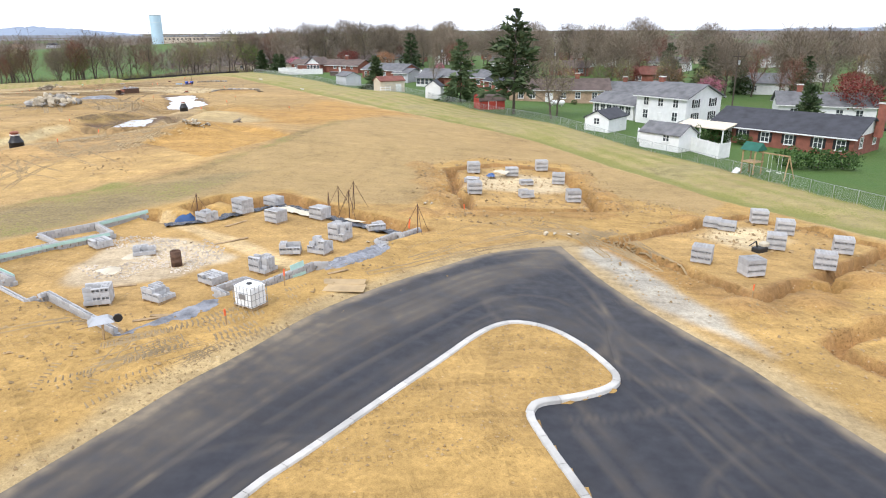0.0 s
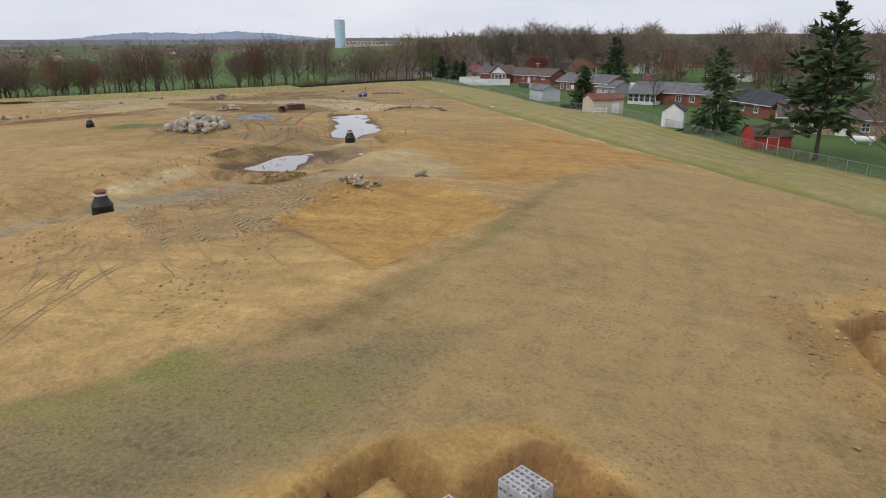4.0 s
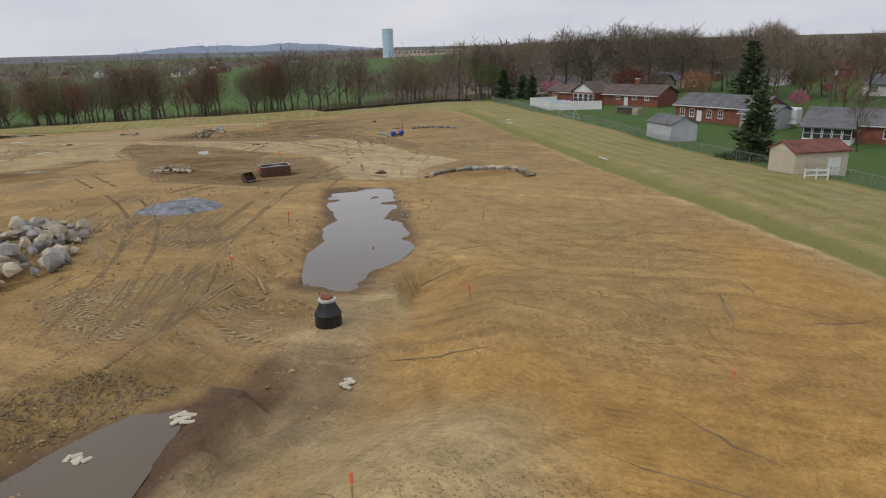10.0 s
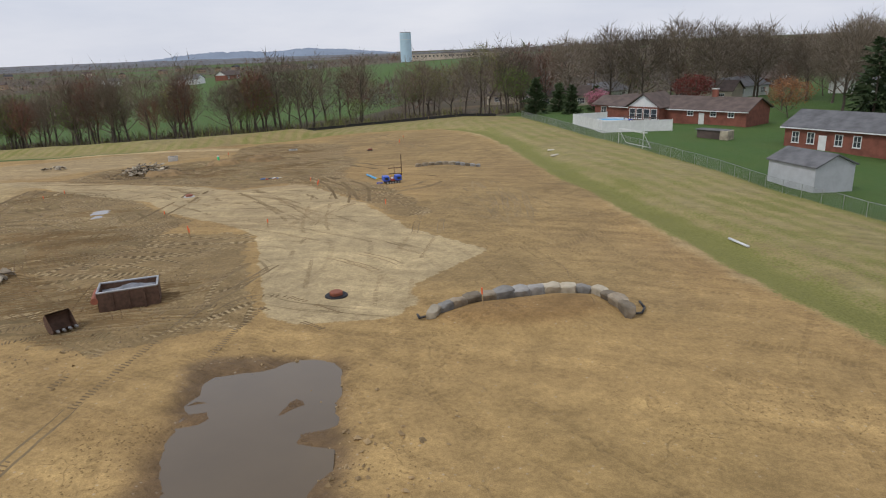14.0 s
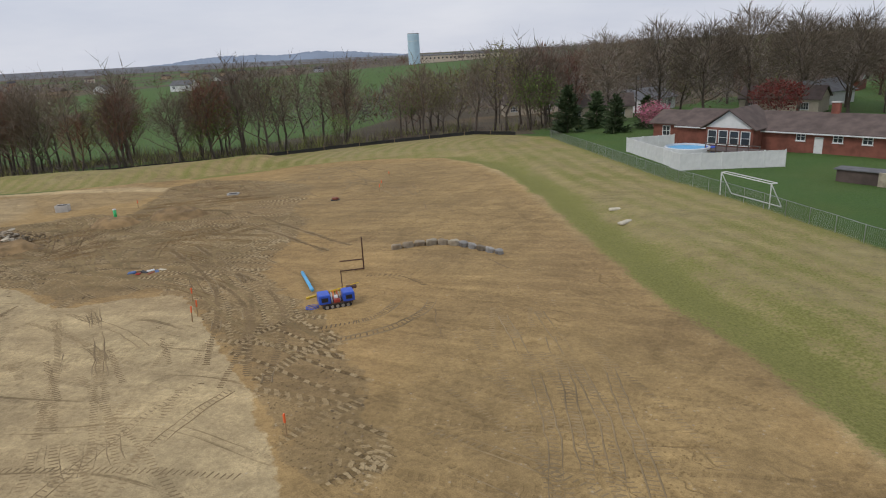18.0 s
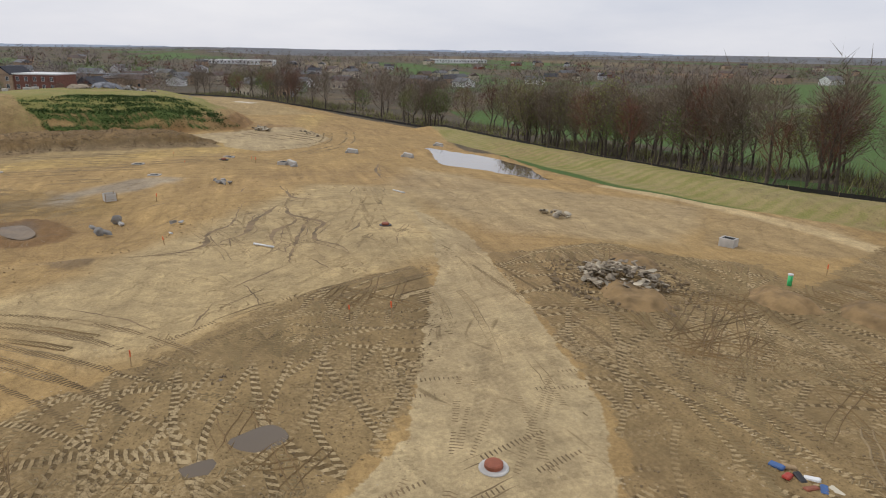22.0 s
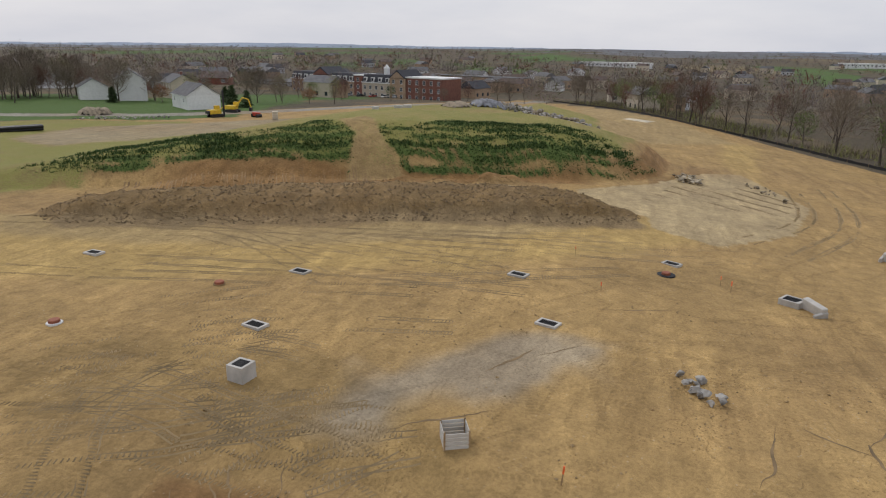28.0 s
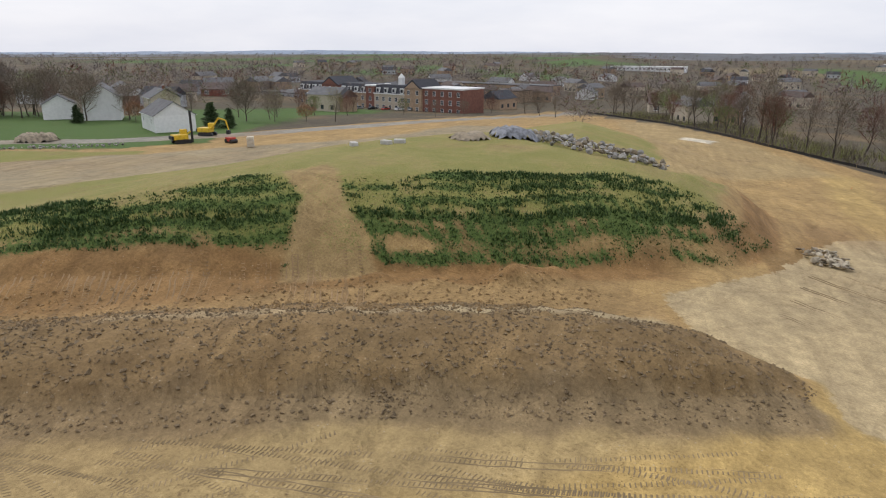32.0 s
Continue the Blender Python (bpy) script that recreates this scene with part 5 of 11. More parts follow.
def build_road():
    """New asphalt between its outer edge and the kerb of the island."""
    n, m = 420, 44
    outer = resample(rounded(ASPHALT_L, 2)[:-1] + rounded(ASPHALT_R, 2), n)
    kerb = rounded(KERB, 2)
    inner = resample(kerb, n)
    grid = np.array([outer + (inner - outer) * k / m for k in range(m + 1)]).reshape(-1, 2)
    z = country(grid[:, 0], grid[:, 1])
    s = Shape()
    s.add(np.c_[grid, z], [(k * n + i, (k + 1) * n + i, (k + 1) * n + i + 1, k * n + i + 1) for k in range(m) for i in range(n - 1)])
    me = s.mesh("road", M_ASPHALT, True)
    gx, gy = grid[:, 0], grid[:, 1]
    d = np.maximum(0, fbm(gx, gy, 4, 70)) * .12
    for line, wide in (([(13, 24), (8, 26.5), (3, 31)], 1.2), ([(13.5, 21.5), (9, 23)], .9), ([(-9, 21), (-4, 27), (3, 34), (7, 38)], 1.6), ([(-12, 14), (-6, 22), (0, 30)], 1.2), ([(1, 33), (6, 36.5), (7.5, 40)], 1.5)):
        d += .22 * (1 - ramp(along(gx, gy, line), wide * .3, wide)) * (.6 + .4 * fbm(gx, gy, 1.5, 71))
    # wheel marks that follow the bend, and dusty edges
    random.seed(91)
    for _ in range(30):
        f = random.uniform(.08, .95)
        a = random.randrange(0, n - 120)
        lane = (outer + (inner - outer) * f)[a:a + random.randrange(60, 130):6]
        lane = lane + random.uniform(-.5, .5)
        d += random.uniform(.06, .22) * (1 - ramp(along(gx, gy, [tuple(p) for p in lane]), .05, .22)) * (.7 + .5 * fbm(gx, gy, 1.2, 72))
    random.seed(93)
    for _ in range(16):
        cx, cy, r, a0 = random.uniform(-14, 14), random.uniform(8, 36), random.uniform(5, 12), random.uniform(0, 6.3)
        arc = [(cx + r * math.cos(a0 + .16 * i), cy + r * math.sin(a0 + .16 * i)) for i in range(9)]
        d += random.uniform(.12, .3) * (1 - ramp(along(gx, gy, arc), .06, .24)) * (.6 + .6 * fbm(gx, gy, 1.2, 74))
    edge = along(gx, gy, [tuple(p) for p in outer[:300:6]])
    d += .32 * (1 - ramp(edge, .5, 4.5)) * ramp(-gx, -2, 6) * (.6 + .7 * fbm(gx, gy, 2.5, 75))
    d += .75 * (1 - ramp(along(gx, gy, [tuple(p) for p in outer[::6]]) + .35 * fbm(gx, gy, 1.6, 73), .1, .7))
    layer = me.attributes.new("dust", "FLOAT", "POINT")
    layer.data.foreach_set("value", np.clip(d, 0, .8).astype(np.float32))
    tagged(new("road", me), "new dark asphalt road, dusty with tyre marks", "road", kind="structure")
    # the kerb, cast in lengths
    path = resample(kerb, 420)
    zk = country(path[:, 0], path[:, 1])
    kerb_ob = thing("kerb", "pale concrete kerb round a bare island", "kerb", kind="structure")
    prof = ((-.04, -.05), (-.02, .14), (.02, .17), (.26, .17), (.29, .1), (.29, -.05))
    for a in range(0, 418, 6):
        rows, k = [], min(a + 6, 419)
        for i in range(a, k + 1):
            t = path[min(i + 1, 419)] - path[max(i - 1, 0)]
            t = t / np.hypot(*t)
            nrm = np.array((t[1], -t[0]))
            shift = t * (.012 if i == a else -.012 if i == k else 0)
            rows.append([(*(path[i] + shift + nrm * u), zk[i] + w) for u, w in prof])
        q = len(prof)
        s = Shape()
        s.add([p for r in rows for p in r], [(r * q + i, r * q + i + 1, (r + 1) * q + i + 1, (r + 1) * q + i) for r in range(len(rows) - 1) for i in range(q - 1)]
              + [tuple(range(q)), tuple(range(len(rows) * q - 1, (len(rows) - 1) * q - 1, -1))])
        part("kerb_length", s, M_CONCRETE, kerb_ob)


build_road()


# ---- trees ----
def twig(s, p, d, length, wide):
    """A thin blade from p along d."""
    side = d.cross(Vector((random.uniform(-1, 1), random.uniform(-1, 1), random.uniform(-1, 1)))).normalized() * wide * .5
    s.add((p - side, p + side, p + d * length), ((0, 1, 2),))


def leaf(s, p, size):
    u = Vector((random.gauss(0, 1), random.gauss(0, 1), random.gauss(0, 1))).normalized()
    v = u.orthogonal().normalized() * size * random.uniform(.5, 1)
    w = u.cross(v) * random.uniform(.6, 1.1)
    s.add((p - v, p + w, p + v, p - w), ((0, 1, 2, 3),))


def limb(s, p, d, length, r, segs, sides, lift):
    """A tapering, bending limb. Returns the points along it."""
    pts, d = [p], d.normalized()
    for k in range(segs):
        d = (d + Vector((random.gauss(0, .16), random.gauss(0, .16), random.gauss(0, .1) + lift))).normalized()
        q = p + d * (length / segs)
        s.tube(p, q, r * (1 - k / segs * .75), r * (1 - (k + 1) / segs * .75), sides, False)
        p = q
        pts.append(p)
    return pts, d


def tree_shapes(seed, high, wide, limbs=11, low=.25, leaves=0, leaf_size=.12, haze=1250, twig_w=.06, lift=.12, base=.22):
    """Trunk, limbs with a rounded crown of fine twigs, and leaves or buds."""
    random.seed(seed)
    trunk, crown, green = Shape(), Shape(), Shape()
    r0 = high * .017
    pts, _ = limb(trunk, Vector((0, 0, -.3)), Vector((random.uniform(-.06, .06), random.uniform(-.06, .06), 1)), high * .66, r0, 6, 6, .25)
    for k in range(limbs):
        f = low + (1 - low) * (k + random.random() * .6) / limbs
        i = min(int(f * 6), 5)
        start = pts[i].lerp(pts[i + 1], min(f * 6 - i, 1))
        a = k * 2.4 + random.uniform(-.4, .4)
        out = wide * .5 * (1.0 - .62 * f) * random.uniform(.8, 1.1)
        d = Vector((math.cos(a) * out, math.sin(a) * out, high * (.2 + .16 * f) * random.uniform(.8, 1.1)))
        lp, ld = limb(crown, start, d, d.length * 1.1, r0 * (.5 - .25 * f), 4, 3, lift)
        for _ in range(9):
            g = random.uniform(.25, .99)
            m = min(int(g * 4), 3)
            sd = (ld + Vector((random.gauss(0, .7), random.gauss(0, .7), random.gauss(.15, .4)))).normalized()
            twig(crown, lp[m].lerp(lp[m + 1], g * 4 - m), sd, high * random.uniform(.12, .2), twig_w * 1.7)
    # the haze of twigs: fuller towards the outside, in lumps
    mid, up = high * (base + (1 - base) * .5), high * (1 - base) * .5
    lumps = [(Vector((random.gauss(0, 1), random.gauss(0, 1), random.gauss(0, .8))).normalized(), random.uniform(.75, 1.08)) for _ in range(11)]
    for _ in range(haze):
        u = Vector((random.gauss(0, 1), random.gauss(0, 1), random.gauss(.12, 1))).normalized()
        grow = .68 + .32 * max((max(0, u.dot(c)) ** 5 * s for c, s in lumps))
        r = random.uniform(.25, 1) ** .55 * grow
        p = Vector((u.x * wide * .5 * r, u.y * wide * .5 * r, mid + u.z * up * r))
        d = (Vector((u.x * .8, u.y * .8, u.z * .5 + .5)) + Vector((random.gauss(0, .45), random.gauss(0, .45), random.gauss(0, .4)))).normalized()
        tl = high * random.uniform(.04, .10)
        twig(crown, p, d, tl, twig_w * random.uniform(.6, 1.2))
        for _ in range(leaves):
            leaf(green, p + d * tl * random.uniform(.2, 1.05) + Vector((random.gauss(0, .2), random.gauss(0, .2), random.gauss(0, .2))), leaf_size)
    return trunk, crown, green


def deciduous(name, label, seed, high, wide, twigs=None, leaf_mat=None, **kind):
    trunk, crown, green = tree_shapes(seed, high, wide, leaves=kind.pop("leaves", 0), **kind)
    ob = thing(name, label, "tree")
    part("trunk", trunk, M_BARK, ob, smooth=True)
    part("crown", crown, twigs or M_TWIG, ob)
    if green.f:
        part("foliage", green, leaf_mat, ob)
    return ob


def conifer(name, label, seed, high, wide, gap=.06, droop=-.25, material=None, low=.1):
    random.seed(seed)
    trunk, needles = Shape(), Shape()
    trunk.tube((0, 0, -.3), (0, 0, high), high * .016, .02, 6, False)
    f = low
    while f < .985:
        reach = wide * .5 * (1 - f) ** .65 * random.uniform(.75, 1.1) + .15
        for k in range(7):
            a = random.uniform(0, 2 * math.pi)
            d = Vector((math.cos(a), math.sin(a), droop + .5 * f + random.uniform(-.1, .15)))
            base = Vector((0, 0, f * high + random.uniform(-.2, .2)))
            r = reach * random.uniform(.7, 1.1)
            for j in range(13):
                g = random.uniform(.15, 1)
                p = base + d * r * g + Vector((random.gauss(0, .08), random.gauss(0, .08), random.gauss(0, .08))) * r
                td = (d + Vector((random.gauss(0, .55), random.gauss(0, .55), random.gauss(-.1, .3)))).normalized()
                twig(needles, p, td, r * random.uniform(.25, .45) + .25, .3 + .09 * r)
        f += gap * random.uniform(.7, 1.2)
    ob = thing(name, label, "tree")
    part("trunk", trunk, M_BARK, ob, smooth=True)
    part("crown", needles, material or M_NEEDLE, ob)
    return ob


def shrub(name, label, seed, wide, high, material, n=900, size=.1):
    random.seed(seed)
    s = Shape()
    for _ in range(n):
        u = Vector((random.gauss(0, 1), random.gauss(0, 1), random.gauss(0, 1))).normalized()
        r = random.uniform(.6, 1.0) * (1 + .18 * math.sin(3 * u.x * 2 + seed) + .15 * math.sin(5 * u.y + 2 * seed))
        leaf(s, Vector((u.x * wide * .5 * r, u.y * wide * .5 * r, high * .5 + u.z * high * .5 * r)), size)
    stems = Shape()
    for k in range(5):
        a = k * 1.3
        stems.tube((0, 0, -.1), (math.cos(a) * wide * .25, math.sin(a) * wide * .25, high * .6), .03, .015, 4, False)
    ob = thing(name, label, "shrub")
    part("foliage", s, material, ob)
    part("stem", stems, M_BARK, ob)
    return ob


def plant(proto, x, y, size=1.0, turn=0.0, sink=.0):
    ob = copy_thing(proto, stand(x, y, turn, sink))
    ob.scale = (size, size, size * random.uniform(.93, 1.07))
    return ob


HOMES = [(-35, 245), (-14, 216), (-8, 210), (7.5, 199), (20, 177), (27, 148.5), (20, 148), (34, 148), (44, 146), (39.6, 109), (33.6, 118), (48, 89), (43, 94), (53, 84), (68, 117), (-40, 238)]
TREES = [deciduous("bare_tree", "tall bare deciduous tree with grey-brown twigs", 11, 14, 9),
         deciduous("bare_tree", "slender bare deciduous tree in early spring", 12, 13, 6, limbs=10, low=.32, haze=900),
         deciduous("bare_tree", "wide-crowned bare tree with fine twigs", 13, 14, 12, limbs=13, low=.22, haze=1700),
         deciduous("bare_tree", "bare tree with reddish-brown budding twigs", 14, 12, 8, twigs=M_TWIG_RED, haze=1400),
         deciduous("budding_tree", "tree with a thin haze of yellow-green spring buds", 15, 12, 7.5, leaf_mat=M_BUD, leaves=1, leaf_size=.12, haze=1000),
         deciduous("budding_tree", "bright young tree coming into green leaf", 16, 9, 7, leaf_mat=M_LEAF, leaves=1, leaf_size=.15, haze=1000)]
BIG_TREE = deciduous("bare_tree", "large old bare shade tree behind the houses", 17, 18, 15, limbs=18, haze=4300, twig_w=.08)
PINK = deciduous("blossom_tree", "round ornamental tree in pink blossom", 18, 5.5, 6.5, leaf_mat=M_BLOSSOM, leaves=2, leaf_size=.14, low=.15, haze=900)
MAROON = deciduous("maple_tree", "spreading maple with dark red spring leaves", 19, 7, 9, leaf_mat=M_MAROON, leaves=2, leaf_size=.18, low=.18, haze=1100)
RUST = deciduous("maple_tree", "rounded maple with rusty orange buds", 20, 7, 8, leaf_mat=M_RUSTLEAF, leaves=2, leaf_size=.14, low=.18, haze=1000)
SPRUCE = conifer("spruce_tree", "dark green spruce with drooping branches", 21, 12, 8.5)
PINE = conifer("pine_tree", "tall open dark green pine", 22, 17, 11, gap=.045, droop=-.05, low=.22)
CEDAR = conifer("cedar_tree", "dense dark evergreen beside the fence", 23, 8, 5.5, gap=.05, droop=.1, low=.04)
SHRUB = shrub("shrub", "clipped dark green garden shrub", 31, 2.2, 1.6, M_SHRUB)
PROTOS = TREES + [BIG_TREE, PINK, MAROON, RUST, SPRUCE, PINE, CEDAR, SHRUB]

random.seed(77)
# the wood along the fence of the site, tree by tree
silt_line = resample(SILT, 400)
for k in range(330):
    i = random.randrange(2, 392)
    t = silt_line[i + 4] - silt_line[i - 2]
    t = t / np.hypot(*t)
    if silt_line[i][0] < -225 and random.random() < .7:
        continue
    away = random.uniform(3, 32) if k % 3 else random.uniform(3, 9)
    x, y = silt_line[i] + np.array((-t[1], t[0])) * away
    proto = TREES[random.choices(range(6), (4, 4, 2, 2.5, 3.6, 1.8))[0]]
    plant(proto, x, y, random.uniform(.95, 1.4), random.uniform(0, 360))
# single trees that stand out
NOTED = [(TREES[4], -92, 282, 1.1), (TREES[5], -133, 253, .95), (TREES[5], -112, 268, .7), (TREES[4], -96, 284, 1.0), (SPRUCE, 5.2, 137, 1.0), (PINE, 13.8, 118, 1.0), (CEDAR, -14.8, 171, 1.0),
                          (CEDAR, -67, 268, .95), (CEDAR, -63, 275, .85), (CEDAR, -58.5, 264, .75), (CEDAR, -54, 270, .7), (PINK, -52, 257, 1.0), (RUST, -18, 252, 1.1), (MAROON, -34, 272, 1.1), (MAROON, 72, 114, 1.1)]
NOTED += [(PINK, 61, 150, 1.1), (RUST, 57, 165, 1.0), (MAROON, 54, 190, .9), (TREES[2], 19.5, 112, .8), (TREES[4], 21, 116, .9), (TREES[1], 0, 186, .75), (SPRUCE, -8, 238, 1.15), (BIG_TREE, -39, 325, 1.05),
                          (BIG_TREE, -24, 318, 1.1), (BIG_TREE, -60, 345, .95), (BIG_TREE, 47, 196, .95), (TREES[2], 22, 236, 1.15), (SPRUCE, 70, 175, 1.1), (SPRUCE, 82, 150, .9), (CEDAR, 56, 100, .9), (BIG_TREE, 98, 170, .95),
                          (BIG_TREE, 88, 128, .85), (TREES[2], 60, 240, 1.1), (PINE, 96, 140, .75), (TREES[2], -5, 285, 1.2), (BIG_TREE, 8, 270, .9)]
NOTED += [(BIG_TREE, -62, 284, 1.0), (BIG_TREE, -53, 292, 1.1), (BIG_TREE, -45, 286, 1.05), (BIG_TREE, -37, 290, 1.1), (BIG_TREE, -29, 285, 1.0), (BIG_TREE, -20, 292, 1.05), (TREES[0], -74, 286, 1.2), (TREES[0], -81, 292, 1.2),
          (TREES[2], -70, 296, 1.15), (TREES[4], -49, 298, 1.25), (TREES[4], -33, 300, 1.25), (TREES[0], -12, 296, 1.2), (BIG_TREE, 4, 300, 1.05), (BIG_TREE, 20, 262, .95), (TREES[2], 33, 246, 1.15)]
for proto, x, y, size in NOTED:
    plant(proto, x, y, size, random.uniform(0, 360))
# garden and street trees of the neighbourhood
for k in range(165):
    u, v = random.uniform(-30, 330), random.uniform(46, 230) if k % 3 else random.uniform(56, 100)
    x, y = 50 - u * .47 + v * .88, 22 + u * .88 + v * .47
    if y < 60 or (v < 54 and random.random() < .75) or min(math.hypot(x - a, y - b) for a, b in HOMES) < 11:
        continue
    pick = random.random()
    proto = TREES[random.choices(range(6), (4, 3, 5, 3, 2, .6))[0]] if pick < .76 else RUST if pick < .83 else MAROON if pick < .88 else PINK if pick < .91 else SPRUCE
    plant(proto, x, y, random.uniform(.62, 1.05), random.uniform(0, 360))
# tall old trees that stand over the roofs
for k in range(26):
    u, v = 30 + 11 * k + random.uniform(-5, 5), random.uniform(62, 120)
    x, y = 50 - u * .47 + v * .88, 22 + u * .88 + v * .47
    if min(math.hypot(x - a, y - b) for a, b in HOMES) > 10:
        plant(BIG_TREE if k % 3 else TREES[2], x, y, random.uniform(.85, 1.12), random.uniform(0, 360))
for k in range(64):
    u, v = random.uniform(0, 330), random.uniform(72, 175)
    x, y = 50 - u * .47 + v * .88, 22 + u * .88 + v * .47
    if min(math.hypot(x - a, y - b) for a, b in HOMES) > 10:
        plant((TREES[0], BIG_TREE, TREES[2], TREES[3], TREES[4])[k % 5], x, y, random.uniform(.8, 1.15), random.uniform(0, 360))
# bare woodland beyond the farm lane, and trees about the white barns
random.seed(91)
for k in range(46):
    f = random.random()
    plant((TREES[0], BIG_TREE, TREES[2], TREES[3], TREES[4])[k % 5], -283 - 40 * f + random.uniform(-8, 8), -48 + 26 * f - random.uniform(0, 34), random.uniform(.8, 1.1), random.uniform(0, 360))
for k, (x, y) in enumerate(((-303, -9), (-309, -12), (-317, -4), (-313, 2), (-320, 9), (-326, 18), (-330, 28), (-333, 36), (-338, 44), (-342, 52))):
    plant((CEDAR, BIG_TREE, TREES[2], RUST, TREES[4])[k % 5], x, y, random.uniform(.6, .9), random.uniform(0, 360))
# trees round the white barns and the large building
for x, y, s in ((-322, -8, .9), (-316, -38, .8), (-330, -48, 1), (-300, -40, .9), (-292, -48, 1), (-285, -30, .8), (-345, 15, .8), (-352, 25, .9), (-365, 32, .8), (-340, 30, .7), (-300, -60, 1), (-280, -60, 1.1),
                (-375, 40, .7), (-380, 18, .8), (-392, 55, .75), (-400, 30, .8), (-435, 78, .7), (-440, 92, .8), (-430, 100, .7), (-420, 108, .7), (-455, 95, .9), (-385, 70, .5), (-405, 75, .5), (-330, 8, .7)):
    plant(TREES[random.choices(range(6), (4, 3, 3, 5, 2, 1))[0]], x, y, s, random.uniform(0, 360))
plant(CEDAR, -307, 33, .8, 20), plant(CEDAR, -309, 37, .7, 80), plant(TREES[5], -318, -12, .7), plant(CEDAR, -319, -20, .8, 80)
for x, y, s in ((39.6, 72.5, 1.5), (42, 71.5, 1.6), (45, 71.6, 1.4), (36.5, 91, 1.3), (38.5, 89.5, 1.3), (41, 88, 1.0), (5, 195, .7), (12, 193, .6), (-2, 199, .7), (20, 168, .6), (29, 140, .6)):
    plant(SHRUB, x, y, s, random.uniform(0, 360))
for proto in PROTOS:
    for o in (*proto.children_recursive, proto):
        bpy.data.objects.remove(o)


LANDMARKS = [(-449 + 9 * k * .36, 27 + 9 * k * .93) for k in range(-6, 6)] + [(-314, -27), (-319, -15), (-341, -12), (-300, 10)] + [(-500 + 9 * k * .4, -30 + 9 * k * .91) for k in range(-6, 7)]


def far_woods():
    """Woods and hedges of the wide country, too far off to tell tree from tree."""
    rng = np.random.default_rng(5)
    n = 60000
    r = 120 * np.exp(rng.uniform(0, 3.5, n))
    a = rng.uniform(math.radians(20), math.radians(235), n)
    x, y = -90 + r * np.cos(a), 150 + r * np.sin(a)
    field = inside(x, y, FAR_FIELD) > 0
    keep = (grove(x, y) > 0) & (along(x, y, SILT) > 36) & (inside(x, y, [(-340, 60), (-300, 190), (-150, 250), (-60, 290), (60, 60), (60, 20), (-150, -80)]) < 30)
    keep &= inside(x, y, [(-270, 120), (-440, 118), (-470, 90), (-425, 36), (-400, 12), (-345, -5), (-296, -40), (-250, -40)]) < 0
    keep &= (r > 260) | (inside(x, y, [(-78, 284), (-35, 300), (-5, 335), (40, 420), (-160, 430), (-150, 262), (-100, 276)]) > 0)
    hedge = field & (np.abs(lattice(x / 90, y / 55, 94)) < .035)
    spare = np.zeros(len(x), bool)
    for hx, hy in LANDMARKS:
        spare |= np.hypot(x - hx, y - hy) < 15
    chosen = np.nonzero((keep | hedge) & ~spare)[0]
    tone = rng.random(len(x))
    v, tones = [], []
    # nearer trees take many fine twigs, far ones few broad tufts
    for near, count, fine, thin, most in ((True, 110, .5, .13, 3300), (False, 30, 1.0, .26, 8500)):
        k = chosen[(r[chosen] < 620) == near][:most]
        px, py = x[k], y[k]
        z = country(px, py)
        h = np.clip(rng.normal(10, 2.2, len(k)), 5, 15) * np.where(px > -80, .72, 1)
        w = h * rng.uniform(.7, 1.1, len(k))
        u = rng.normal(size=(len(k), count, 3))
        u /= np.linalg.norm(u, axis=2, keepdims=True)
        u *= rng.uniform(.3, 1, (len(k), count, 1)) ** .6
        c = np.stack([px[:, None] + u[..., 0] * w[:, None] * .5, py[:, None] + u[..., 1] * w[:, None] * .5, z[:, None] + h[:, None] * (.56 + .44 * u[..., 2])], -1)
        size = w[:, None, None] * rng.uniform(.08, .2, (len(k), count, 1)) * fine
        d = u + rng.normal(size=u.shape) * .6 + (0, 0, .5)
        e = rng.normal(size=u.shape)
        v.append(np.stack([c - d * size * .8, c + d * size * 1.0, c + e * size * thin], 2).reshape(len(k), -1))
        tones.append(tone[k])
    for name, words, material, lo, hi in (("far_woods", "distant bare brown woods and hedgerows, greyed for haze", M_HAZE_TWIG, 0, .72), ("far_red_woods", "distant reddish budding trees", M_TWIG_RED, .72, .87),
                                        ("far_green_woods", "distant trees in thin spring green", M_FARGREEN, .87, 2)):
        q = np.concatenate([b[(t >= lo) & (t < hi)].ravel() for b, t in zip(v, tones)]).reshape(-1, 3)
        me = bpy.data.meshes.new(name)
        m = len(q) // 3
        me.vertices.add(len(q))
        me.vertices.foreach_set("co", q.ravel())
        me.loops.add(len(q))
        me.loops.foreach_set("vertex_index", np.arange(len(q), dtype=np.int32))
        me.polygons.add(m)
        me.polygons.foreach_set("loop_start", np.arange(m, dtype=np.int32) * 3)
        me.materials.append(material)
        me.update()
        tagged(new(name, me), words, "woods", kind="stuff")


